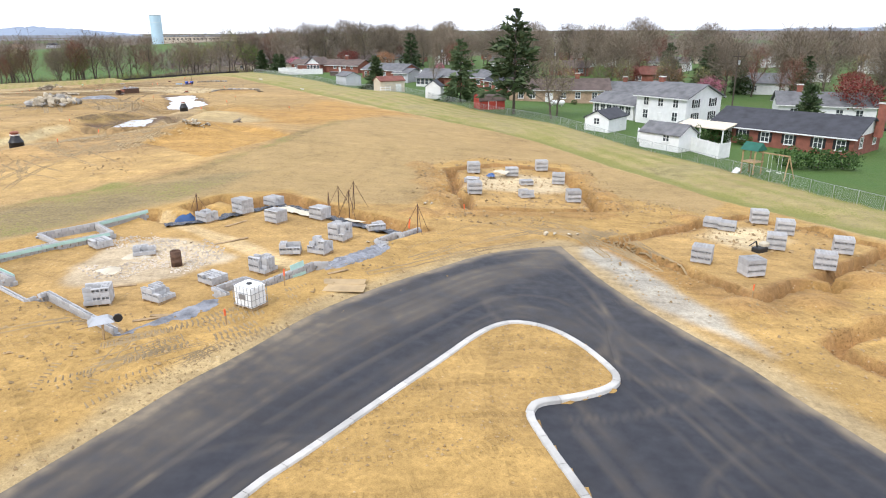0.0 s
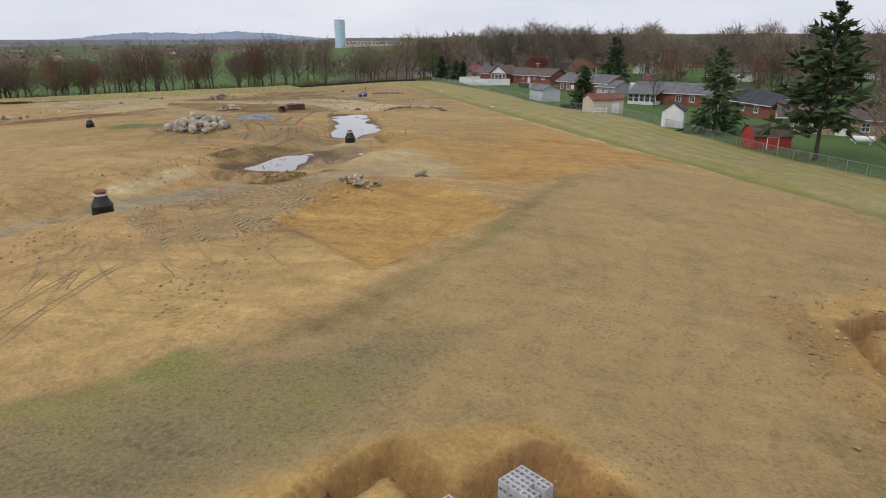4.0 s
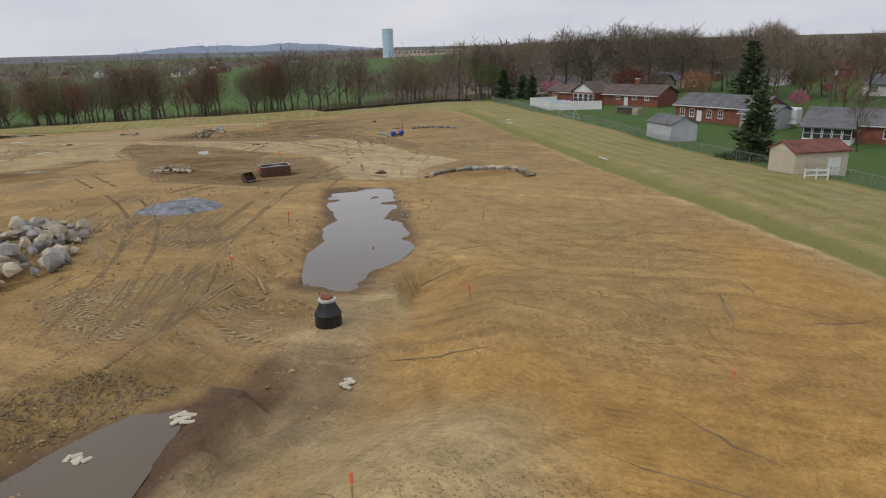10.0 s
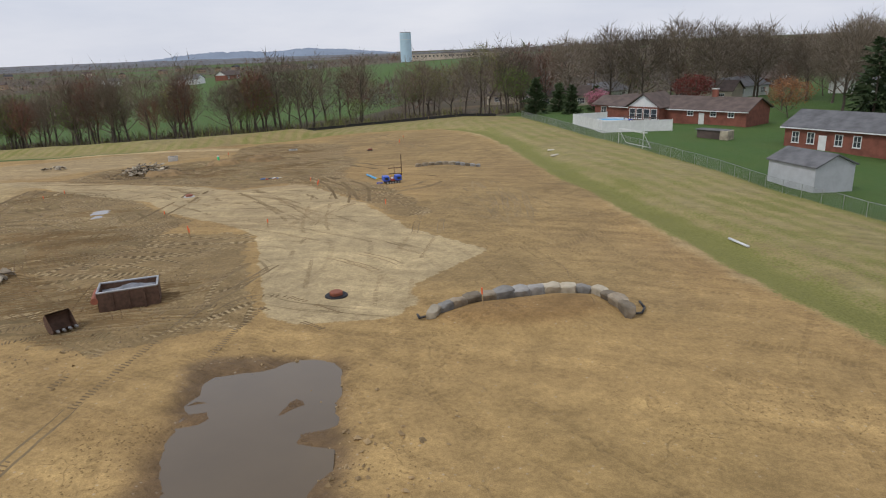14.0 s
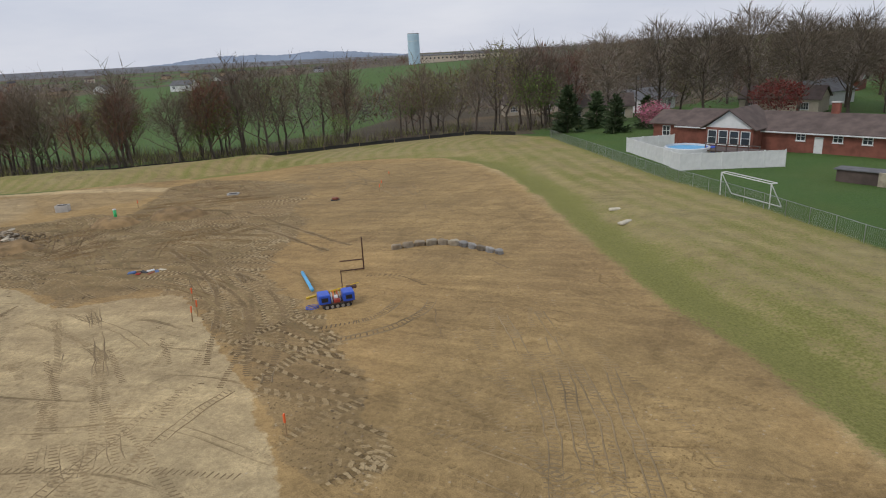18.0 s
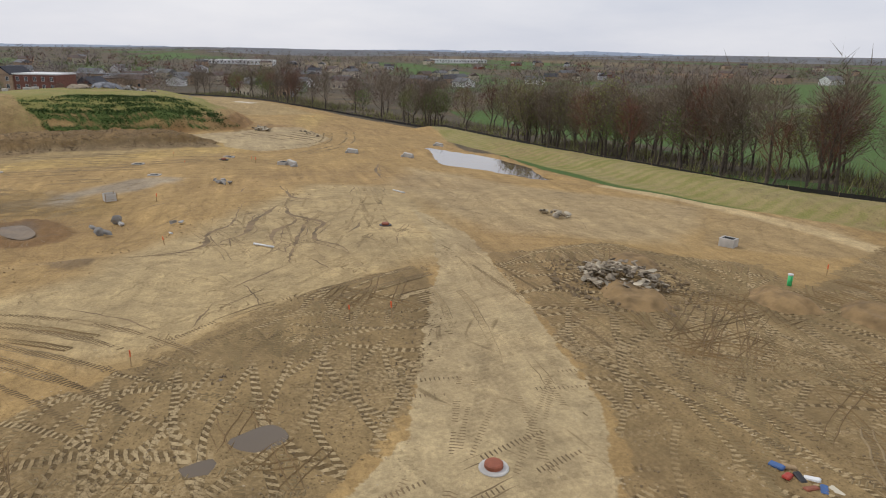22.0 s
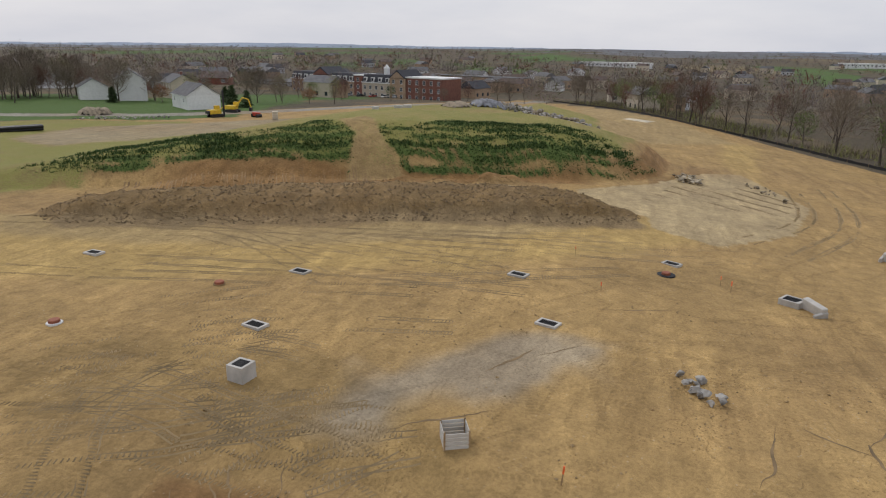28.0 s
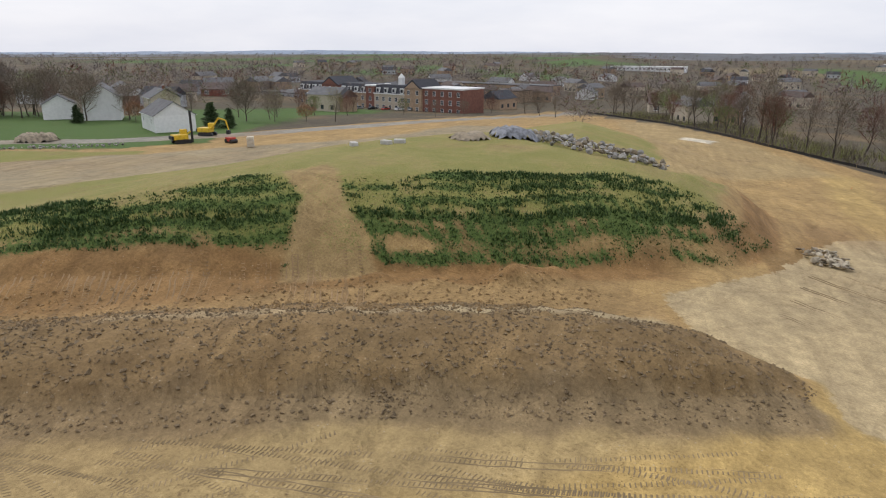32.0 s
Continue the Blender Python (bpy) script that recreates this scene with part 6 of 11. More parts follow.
def far_town():
    """Small houses strewn over the far country, half hidden by trees."""
    random.seed(61)
    walls = (M_SIDING_TAN, M_BRICK_TAN, M_SIDING_GREY, M_BRICK_TAN)
    roofs = (M_ROOF_GREY, M_ROOF_BROWN, M_ROOF_DARK)
    protos = []
    for k in range(6):
        L, D, H, up = random.uniform(11, 18), random.uniform(8, 10), random.uniform(3.4, 6), random.uniform(2.0, 3.0)
        ob = thing("far_house", "small gabled house of a far estate among bare trees", "house", "houses of the far estates")
        part("wall", Shape().box(-L / 2, -D / 2, -1.5, L / 2, D / 2, H), walls[k % 4], ob)
        r = Shape()
        r.add([(-L / 2 - .4, -D / 2 - .4, H - .1), (L / 2 + .4, -D / 2 - .4, H - .1), (L / 2 + .4, D / 2 + .4, H - .1), (-L / 2 - .4, D / 2 + .4, H - .1), (-L / 2 - .4, 0, H + up), (L / 2 + .4, 0, H + up)],
              [(0, 1, 5, 4), (2, 3, 4, 5), (1, 2, 5), (3, 0, 4), (3, 2, 1, 0)])
        part("roof", r, roofs[k % 3], ob)
        for j in range(3):
            q = -L / 2 + L * (j + .5) / 3
            part("window", Shape().box(q - .7, -D / 2 - .05, .9, q + .7, -D / 2, 2.3).box(q - .7, D / 2, .9, q + .7, D / 2 + .05, 2.3), M_PANE, ob)
        protos.append(ob)
    spots = 0
    while spots < 85:
        a, r = radians(random.uniform(118, 214)), 330 * math.exp(random.uniform(0, 1.5))
        x, y = -90 + r * math.cos(a), 150 + r * math.sin(a)
        if inside(np.array([x]), np.array([y]), FAR_FIELD)[0] > 0 or x > -330 or min(math.hypot(x - p, y - q) for p, q in LANDMARKS) < 30 or lattice(np.array([x / 130]), np.array([y / 130]), 33)[0] < -.2:
            continue
        ob = copy_thing(random.choice(protos), pose(x, y, float(country(np.array([x]), np.array([y]))[0]), 0, 0, random.uniform(0, 360)))
        ob.scale = (1.1, 1.1, 1.25)
        spots += 1
    for proto in protos:
        for o in (*proto.children_recursive, proto):
            bpy.data.objects.remove(o)


far_town()
M_FARGREEN = foliage("far_spring_green", (0.075, 0.085, 0.03), (0.13, 0.14, 0.055))
far_woods()


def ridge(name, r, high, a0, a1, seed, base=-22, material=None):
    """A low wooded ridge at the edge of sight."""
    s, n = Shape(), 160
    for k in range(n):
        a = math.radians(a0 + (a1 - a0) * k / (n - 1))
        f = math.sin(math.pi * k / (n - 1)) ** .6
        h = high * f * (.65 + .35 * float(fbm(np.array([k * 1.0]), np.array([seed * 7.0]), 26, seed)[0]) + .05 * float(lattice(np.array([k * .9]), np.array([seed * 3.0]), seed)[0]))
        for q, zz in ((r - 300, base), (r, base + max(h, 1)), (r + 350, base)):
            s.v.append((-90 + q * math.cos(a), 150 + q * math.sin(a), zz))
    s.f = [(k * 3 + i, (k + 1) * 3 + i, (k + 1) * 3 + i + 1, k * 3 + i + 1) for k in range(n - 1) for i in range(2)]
    tagged(new(name, s.mesh(name, material or M_HAZE_RIDGE, True)), "wooded ridge on the horizon with haze in its colour", "ridge", kind="structure")


# the blue of the ridges is aerial haze, put into the base colour
M_HAZE_RIDGE = plain("hazy_far_ridge", (0.27, 0.33, 0.42), 1.0, vary=0.12, coarse=0.004, fine=0.02, bump=0)
# far woods painted blue-grey, as distance haze would tint them
M_HAZE_PLAIN = plain("hazy_far_plain", (0.15, 0.155, 0.165), 1.0, vary=0.2, coarse=0.004, fine=0.02, bump=0)
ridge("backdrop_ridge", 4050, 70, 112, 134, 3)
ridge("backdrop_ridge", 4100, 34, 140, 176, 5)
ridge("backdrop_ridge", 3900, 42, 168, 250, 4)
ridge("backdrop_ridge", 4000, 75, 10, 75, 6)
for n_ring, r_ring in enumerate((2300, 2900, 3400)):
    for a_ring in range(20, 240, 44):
        ridge("backdrop_wood", r_ring + 60 * (a_ring % 7), 13 + 4 * n_ring, a_ring, a_ring + 52, 8 + a_ring + n_ring, material=M_HAZE_PLAIN)


def brush():
    """Low tangled brush under the trees along the fence of the site."""
    rng = np.random.default_rng(8)
    line = resample(SILT, 500)
    i = rng.integers(1, 499, 13000)
    t = line[i] - line[i - 1]
    t /= np.hypot(*t.T)[:, None]
    p = line[i] + np.c_[-t[:, 1], t[:, 0]] * rng.uniform(1.5, 26, (len(i), 1)) + rng.normal(0, .5, (len(i), 2))
    p = p[fbm(p[:, 0], p[:, 1], 9, 31) > -.2]
    z = lie(p[:, 0], p[:, 1])
    h = rng.uniform(.6, 3.6, len(p)) * (.6 + .6 * (fbm(p[:, 0], p[:, 1], 14, 32) > 0))
    v = []
    for _ in range(3):
        a = rng.uniform(0, 2 * math.pi, len(p))
        s = np.c_[-np.sin(a), np.cos(a)] * .055
        q = p + rng.normal(0, .35, p.shape)
        v.append(np.stack([np.c_[q - s, z], np.c_[q + s, z], np.c_[q + np.c_[np.cos(a), np.sin(a)] * .45 * h[:, None], z + h * rng.uniform(.5, 1, len(p))]], 1))
    v = np.concatenate(v, 1).reshape(len(p), -1, 3)
    tone = rng.random(len(p))
    for words, material, pick in (("tangled bare brown brush under the trees", M_TWIG, tone < .62), ("brush coming into thin spring green", M_BUD, tone >= .62)):
        q = v[pick].reshape(-1, 3)
        me = bpy.data.meshes.new("brush")
        me.from_pydata(q.tolist(), [], np.arange(len(q)).reshape(-1, 3).tolist())
        me.materials.append(material)
        tagged(new("brush", me), words, "brush", kind="stuff")


brush()


# ---- houses and sheds ----
def window_part(house, x, y, z, w, h, face, frame_mat=None, bars=1):
    """A window on a wall: face is the way it looks, as a turn in degrees. Frame, panes and sill are its parts."""
    m = pose(x, y, z, 0, 0, face)
    fr = Shape()
    t = .09
    for a in ((-w / 2 - t, 0, -t, -w / 2, .07, h + t), (w / 2, 0, -t, w / 2 + t, .07, h + t), (-w / 2, 0, h, w / 2, .07, h + t), (-w / 2, 0, -t, w / 2, .07, 0)):
        fr.box(a[0], a[1], a[2], a[3], a[4], a[5], m)
    for k in range(1, bars + 1):
        q = -w / 2 + w * k / (bars + 1)
        fr.box(q - .03, .01, 0, q + .03, .06, h, m)
    fr.box(-w / 2, .01, h * .5 - .025, w / 2, .055, h * .5 + .025, m)
    win = part("window", fr, frame_mat or M_WHITE, house)
    part("pane", Shape().box(-w / 2, .005, 0, w / 2, .03, h, m), M_PANE, win)
    part("sill", Shape().box(-w / 2 - .14, 0, -t - .06, w / 2 + .14, .13, -t, m), frame_mat or M_WHITE, win)
    return win


def house(name, label, x, y, turn, L, D, H, rise, wall_mat, roof_mat, gable_mat=None, windows=(), doors=(), chimney=None, category="house", over=.45, sink=.0, z=None, group=""):
    """A gabled house: its ridge runs along its own x. Windows: (side f/b/l/r, place along it, width, height, sill)."""
    ob = thing(name, label, category, group, m=pose(x, y, gz(x, y) - sink if z is None else z, 0, 0, turn))
    a, b = L / 2, D / 2
    t = .25
    w = Shape()
    for q in ((-a, -b, a, -b + t), (-a, b - t, a, b), (-a, -b + t, -a + t, b - t), (a - t, -b + t, a, b - t)):
        w.box(q[0], q[1], -1.2, q[2], q[3], H)
    part("wall", w, wall_mat, ob)
    for e in (-1, 1):
        g = Shape()
        p = [(e * a, -b, H), (e * a, b, H), (e * a, 0, H + rise)]
        g.add(p + [(e * (a - t), q[1], q[2]) for q in p], [(0, 1, 2), (5, 4, 3), (0, 3, 4, 1), (1, 4, 5, 2), (2, 5, 3, 0)])
        part("gable", g, gable_mat or wall_mat, ob)
    slope = rise / b
    for e in (-1, 1):
        r = Shape()
        y1, z1 = e * (b + over), H - slope * over
        p = [(-a - over, 0, H + rise + .02), (a + over, 0, H + rise + .02), (a + over, y1, z1 + .02), (-a - over, y1, z1 + .02)]
        r.add(p + [(q[0], q[1], q[2] + .14) for q in p], [(0, 1, 2, 3), (7, 6, 5, 4), (0, 4, 5, 1), (1, 5, 6, 2), (2, 6, 7, 3), (3, 7, 4, 0)])
        roof = part("roof", r, roof_mat, ob)
        if category != "shed" and not group:
            part("gutter", Shape().box(-a - over, min(y1, y1 + e * .1), z1 - .06, a + over, max(y1, y1 + e * .1), z1 + .08), M_WHITE, roof)
    for side, at, ww, hh, sill in windows:
        if side == "f":
            window_part(ob, at, -b, sill, ww, hh, 180, bars=1 if ww < 1.6 else 3)
        elif side == "b":
            window_part(ob, at, b, sill, ww, hh, 0, bars=1 if ww < 1.6 else 3)
        elif side == "r":
            window_part(ob, a, at, sill, ww, hh, -90, bars=1 if ww < 1.6 else 3)
        else:
            window_part(ob, -a, at, sill, ww, hh, 90, bars=1 if ww < 1.6 else 3)
    for side, at, ww, hh in doors:
        m = pose(at, -b, 0, 0, 0, 180) if side == "f" else pose(a, at, 0, 0, 0, -90) if side == "r" else pose(-a, at, 0, 0, 0, 90)
        d = part("door", Shape().soft(-ww / 2, 0, 0, ww / 2, .06, hh, .02, m), M_WHITE, ob)
        part("handle", Shape().box(ww * .32, .06, hh * .45, ww * .38, .11, hh * .5, m), M_STEEL, d)
    if chimney:
        cx, cy, top = chimney
        c = part("chimney", Shape().box(cx - .45, cy - .3, H - .5, cx + .45, cy + .3, top), M_BRICK, ob)
        part("chimney_cap", Shape().soft(cx - .55, cy - .4, top, cx + .55, cy + .4, top + .14, .04), M_CONCRETE, c)
    return ob


def row_of(side, spots, w=1.0, h=1.2, sill=1.1):
    return [(side, s, w, h, sill) for s in spots]


# the ranch house by the pool
h1 = house("house", "long red-brick ranch house with a brown shingle roof", -35.2, 244.6, -28, 25, 9, 2.6, 1.7, M_BRICK, M_ROOF_BROWN,
           windows=row_of("f", (3, 7, 10), .9, .9, 1.6) + row_of("l", (-2, 2)), doors=(("f", 5, .95, 2.05),), chimney=(5, 0, 5.6))
wing = Shape()
part("front_wing", Shape().box(-7.5, -7.0, -1, -1.5, -4.5, 2.9), M_BRICK, h1)
g = Shape()
g.add([(-7.5, -7, 2.9), (-1.5, -7, 2.9), (-4.5, -7, 5.0), (-7.5, -6.8, 2.9), (-1.5, -6.8, 2.9), (-4.5, -6.8, 5.0)], [(0, 1, 2), (5, 4, 3), (0, 3, 4, 1), (1, 4, 5, 2), (2, 5, 3, 0)])
part("gable", g, M_WHITE, h1, "white front gable")
for e in (-1, 1):
    r = Shape()
    p = [(-4.5, -7.5, 5.05), (-4.5, 0, 5.05), (-4.5 + e * 3.5, 0, 2.72), (-4.5 + e * 3.5, -7.5, 2.72)]
    r.add(p + [(q[0], q[1], q[2] + .14) for q in p], [(0, 1, 2, 3), (7, 6, 5, 4), (0, 4, 5, 1), (1, 5, 6, 2), (2, 6, 7, 3), (3, 7, 4, 0)])
    part("roof", r, M_ROOF_BROWN, h1)
for k in range(4):
    window_part(h1, -6.6 + k * 1.4, -7.0, .9, 1.0, 1.6, 180, bars=0)
part("side_wing", Shape().box(-17, -3.4, -1, -12.5, 3.2, 2.6), M_BRICK, h1)
for e in (-1, 1):
    r = Shape()
    p = [(-17.5, 0, 4.0), (-12.2, 0, 4.0), (-12.2, e * 3.9, 2.5), (-17.5, e * 3.9, 2.5)]
    r.add(p + [(q[0], q[1], q[2] + .14) for q in p], [(0, 1, 2, 3), (7, 6, 5, 4), (0, 4, 5, 1), (1, 5, 6, 2), (2, 6, 7, 3), (3, 7, 4, 0)])
    part("roof", r, M_ROOF_BROWN, h1)
window_part(h1, -15, -3.4, 1, 1.0, 1.2, 180)

house("house", "red-brick ranch house with a grey roof and white steps", -13.8, 216, -36, 16, 9, 3.0, 1.7, M_BRICK, M_ROOF_GREY, windows=row_of("f", (-6.5, -4.5, -1, 1.2), .8, 1.3, 1.0) + row_of("l", (-2, 1)), doors=(("f", -3, 1, 2.1),))
house("house_extension", "pale grey-sided extension with a door", -8.3, 209.5, -36, 5.5, 7, 2.7, 1.2, M_SIDING_GREY, M_ROOF_GREY, windows=row_of("f", (-.8, 1.2), .7, .9, 1.2), category="house")
h3 = house("house", "brick ranch house with a white-framed sunroom", 7.5, 198.6, -22, 22, 9.5, 2.8, 1.8, M_BRICK, M_ROOF_GREY, M_WHITE, windows=row_of("f", (0, 3, 7), 1.0, 1.2, 1.0) + row_of("r", (-2, 2)), doors=(("f", 9, .95, 2.05),))
part("sunroom", Shape().box(-10.5, -8.2, -.5, -4, -4.75, .8), M_WHITE, h3)
for k in range(5):
    window_part(h3, -9.8 + k * 1.3, -8.2, .85, 1.0, 1.5, 180, bars=0)
r = Shape()
r.add([(-11, -8.7, 2.45), (-3.6, -8.7, 2.45), (-3.6, -3.5, 3.3), (-11, -3.5, 3.3), (-11, -8.7, 2.57), (-3.6, -8.7, 2.57), (-3.6, -3.5, 3.42), (-11, -3.5, 3.42)],
      [(0, 1, 2, 3), (7, 6, 5, 4), (0, 4, 5, 1), (1, 5, 6, 2), (2, 6, 7, 3), (3, 7, 4, 0)])
part("sunroom_roof", r, M_ROOF_GREY, h3)
house("house", "brick house with a dark roof and white gable end", 20.2, 177, 118, 14, 8.5, 2.8, 2.0, M_BRICK, M_ROOF_DARK, M_WHITE, windows=row_of("l", (-2, 1.6), 1.0, 1.2, 1.0) + row_of("b", (-3, 1, 4)) + row_of("f", (-3, 1, 4)))
house("house", "long low brown-brick house behind trees", 27, 148.5, -8, 21, 9.5, 2.8, 1.9, M_BRICK_TAN, M_ROOF_BROWN, windows=row_of("f", (-8, -5.5, 1, 4, 7.5), 1.0, 1.2, 1.0) + row_of("l", (-2, 2)), doors=(("f", -2, 1.6, 2.1),), chimney=(4, 0, 5.8))
house("house", "red-brick house with a low grey roof", 44, 146, -10, 17, 9, 2.8, 1.8, M_BRICK, M_ROOF_GREY, windows=row_of("f", (-6, -3, 3, 6)), chimney=(-3, 0, 5.6))
h6 = house("house", "white two-storey house with a grey roof and black shutters", 39.6, 109.4, -55.5, 9.5, 9, 4.6, 1.8, M_SIDING, M_ROOF_GREY, windows=row_of("f", (-2.8, 0, 2.8), .9, 1.15, 3.1) + row_of("f", (-2.8, 2.8), .9, 1.3, 1.0)
           + row_of("r", (-2.2, 2.2), .9, 1.15, 3.1) + row_of("r", (-2.2, 2.2), .9, 1.3, 1.0), doors=(("f", 0, 1, 2.1),), chimney=(-3.5, 0, 7.2))
for yy in (-2.2, 2.2):
    for e in (-1, 1):
        for zz in (1.0, 3.1):
            part("shutter", Shape().box(4.76, yy + e * .75 - .2, zz, 4.81, yy + e * .75 + .2, zz + 1.25), M_GRATE, h6)
h6b = house("house_wing", "white one-storey wing with a row of windows", 33.6, 118, -55.5, 9, 7, 2.6, 1.4, M_SIDING, M_ROOF_GREY, windows=row_of("f", (-3.6, -2.2, -.8, .6, 2, 3.4), .95, 1.3, .9), category="house")
h7 = house("house", "red-brick ranch house with a charcoal roof and white gable", 48, 88.8, -48.6, 18, 10, 2.4, 1.9, M_BRICK, M_ROOF_DARK, M_WHITE, windows=row_of("f", (-4.5, -1.5, 1.5, 5, 7.6), .95, 1.15, .8) + row_of("r", (-2.5, 2.5), 1, 1.2, 1.0), doors=(("f", -6.5, 1, 2.1),), chimney=(9.6, 1.5, 6.0))
for k in (-4.5, -1.5, 1.5, 5, 7.6):
    for e in (-1, 1):
        part("shutter", Shape().box(k + e * .72 - .17, -5.07, .8, k + e * .72 + .17, -5.01, 1.95), M_GRATE, h7)
# its porch
r = Shape()
r.add([(-12.5, -8.2, 2.1), (-5.5, -8.2, 2.1), (-5.5, -4.5, 2.6), (-12.5, -4.5, 2.6), (-12.5, -8.2, 2.22), (-5.5, -8.2, 2.22), (-5.5, -4.5, 2.72), (-12.5, -4.5, 2.72)],
      [(0, 1, 2, 3), (7, 6, 5, 4), (0, 4, 5, 1), (1, 5, 6, 2), (2, 6, 7, 3), (3, 7, 4, 0)])
part("porch_roof", r, M_SIDING_TAN, h7)
for k in (-12.2, -9, -5.8):
    part("porch_post", Shape().box(k - .08, -8.0, -.5, k + .08, -7.84, 2.15), M_WHITE, h7)
house("house", "white house with a low grey roof and chimney", 68, 117.5, -20, 15, 8, 3.0, 1.8, M_SIDING, M_ROOF_GREY, windows=row_of("f", (-5, -2, 2, 5)), chimney=(-4, 0, 6))
# streets behind: alike houses in rows
BACK = [("house", "low house with white siding and a grey roof", M_SIDING, M_ROOF_GREY, 3.0), ("house", "low red-brick house with a brown roof", M_BRICK, M_ROOF_BROWN, 2.8),
        ("house", "tan-sided house with a brown roof", M_SIDING_TAN, M_ROOF_BROWN, 3.0), ("house", "brick house with a red-brown roof", M_BRICK, M_ROOF_RED, 2.9)]
protos = [house(n, lab, 0, 0, 0, 14, 9, hh, 2.1, wm, rm, M_WHITE if i % 2 else None, windows=row_of("f", (-4.5, 4.5), 1.6) + row_of("b", (-4, 4), 1.4), group="houses of the neighbourhood")
          for i, (n, lab, wm, rm, hh) in enumerate(BACK)]
random.seed(9)
for v, gap in ((104, 44), (150, 30), (205, 36)):
    u = -20 + v * .1
    while u < 330:
        x, y = 50 - u * .47 + v * .88, 22 + u * .88 + v * .47
        near = min(math.hypot(x - a, y - b) for a, b in ((27, 148), (44, 146), (39, 109), (48, 89), (68, 117), (7, 199), (-35, 245), (-14, 216), (20, 177)))
        if near > 19:
            copy_thing(protos[random.randrange(4)], stand(x, y, random.choice((-28, -35, 62, -22)), .1))
        u += gap * random.uniform(.85, 1.2)
for x, y, t in ((-66, 300, 10), (-58, 318, 60), (-88, 330, 20), (-30, 298, -20), (-22, 316, 50)):
    copy_thing(protos[random.randrange(4)], stand(x, y, t, .1))
# farms and estates of the wide country
for x, y in ((-412, 575), (-404, 612), (-560, 640), (-700, 420), (-640, 330), (-820, 560), (-900, 380), (-1000, 250), (-780, 150), (-620, 190), (-600, 100), (-560, 60), (-540, -40), (-520, 20), (-560, -20), (-600, 10), (-640, -30),
             (-590, 60), (-660, 60), (-700, 20), (-720, -40), (-480, -90), (-520, -120), (-430, -80), (-390, -70), (-450, -130), (-380, -110), (-760, 60), (-820, 20), (-880, 90), (-420, 640), (-1150, 500), (-1300, 620), (-500, 150), (-540, 180)):
    o = copy_thing(protos[random.choice((0, 0, 2, 1))], stand(x, y, random.uniform(0, 180), .1))
    o.scale = (1.3, 1.3, 1.5)
for pr in protos:
    for o in (*pr.children_recursive, pr):
        bpy.data.objects.remove(o)

# sheds
house("shed", "white garden shed with a charcoal gable roof", 25.4, 99.2, 50, 6.0, 3.8, 2.0, 1.0, M_SIDING, M_ROOF_DARK, windows=row_of("l", (0,), .8, .8, 1.2), doors=(("f", 1.5, 1.5, 1.8),), category="shed", over=.2)
house("shed", "white garden shed with a grey shingle roof", 29.6, 84, -52, 5.6, 4.0, 2.0, 1.1, M_SIDING, M_ROOF_GREY, windows=row_of("f", (1,), .8, .8, 1.2), category="shed", over=.2)
house("shed", "small tall white shed with a dark roof", 0, 141.8, 78, 3.6, 3.2, 2.4, 1.2, M_SIDING, M_ROOF_DARK, doors=(("f", 0, 1.2, 2.0),), category="shed", over=.15)
house("shed", "tan wooden shed with a brown roof", -10.8, 161.3, 28, 6.2, 4.0, 2.5, .9, M_SIDING_TAN, M_ROOF_RED, doors=(("f", 1.5, 1.5, 1.8),), category="shed", over=.2)
house("shed", "grey-sided shed with a pale grey metal roof", -24.0, 190.2, -55, 6.0, 4.6, 2.5, 1.0, M_SIDING_GREY, M_ROOF_GREY, category="shed", over=.2)
rs = thing("shed", "small dark red barn-shaped garden shed", "shed", m=stand(10.2, 126.8, 17))
part("wall", Shape().box(-2.5, -1.6, -.3, 2.5, 1.6, 1.7), M_RED, rs)
prof = [(-1.75, 1.6), (-1.35, 2.5), (0, 3.05), (1.35, 2.5), (1.75, 1.6)]
r = Shape()
r.add([(e * 2.65, q[0], q[1]) for e in (-1, 1) for q in prof] + [(e * 2.65, q[0] * .95, q[1] - .12) for e in (-1, 1) for q in prof],
      [(i, i + 1, 6 + i, 5 + i) for i in range(4)] + [(15 + i, 16 + i, 11 + i, 10 + i) for i in range(4)] + [(0, 10, 11, 1), (1, 11, 12, 2), (2, 12, 13, 3), (3, 13, 14, 4), (5, 6, 16, 15), (6, 7, 17, 16), (7, 8, 18, 17), (8, 9, 19, 18)])
part("roof", r, M_ROOF_BROWN, rs)
for e in (-1, 1):
    part("gable", Shape().add([(e * 2.5, q[0] * .9, q[1] - .05) for q in prof] + [(e * 2.4, q[0] * .9, q[1] - .05) for q in prof], [(0, 1, 2, 3, 4), (9, 8, 7, 6, 5)]), M_RED, rs)
d = part("door", Shape().box(-.7, -1.66, 0, .7, -1.6, 1.5), M_RED, rs)
part("trim", Shape().box(-.8, -1.68, 0, -.7, -1.6, 1.6).box(.7, -1.68, 0, .8, -1.6, 1.6).box(-.8, -1.68, 1.5, .8, -1.6, 1.6), M_WHITE, d)


# ---- far landmarks ----
def barn(label, x, y, turn, L, D, H, rise, wall, roof):
    ob = house("barn", label, x, y, turn, L, D, H, rise, wall, roof, category="barn", over=.3, windows=row_of("f", (-L * .3, L * .3), .8, 1.0, 2.2))
    part("barn_door", Shape().box(-1.8, -D / 2 - .06, 0, 1.8, -D / 2, 3.0), M_WHITE, ob)


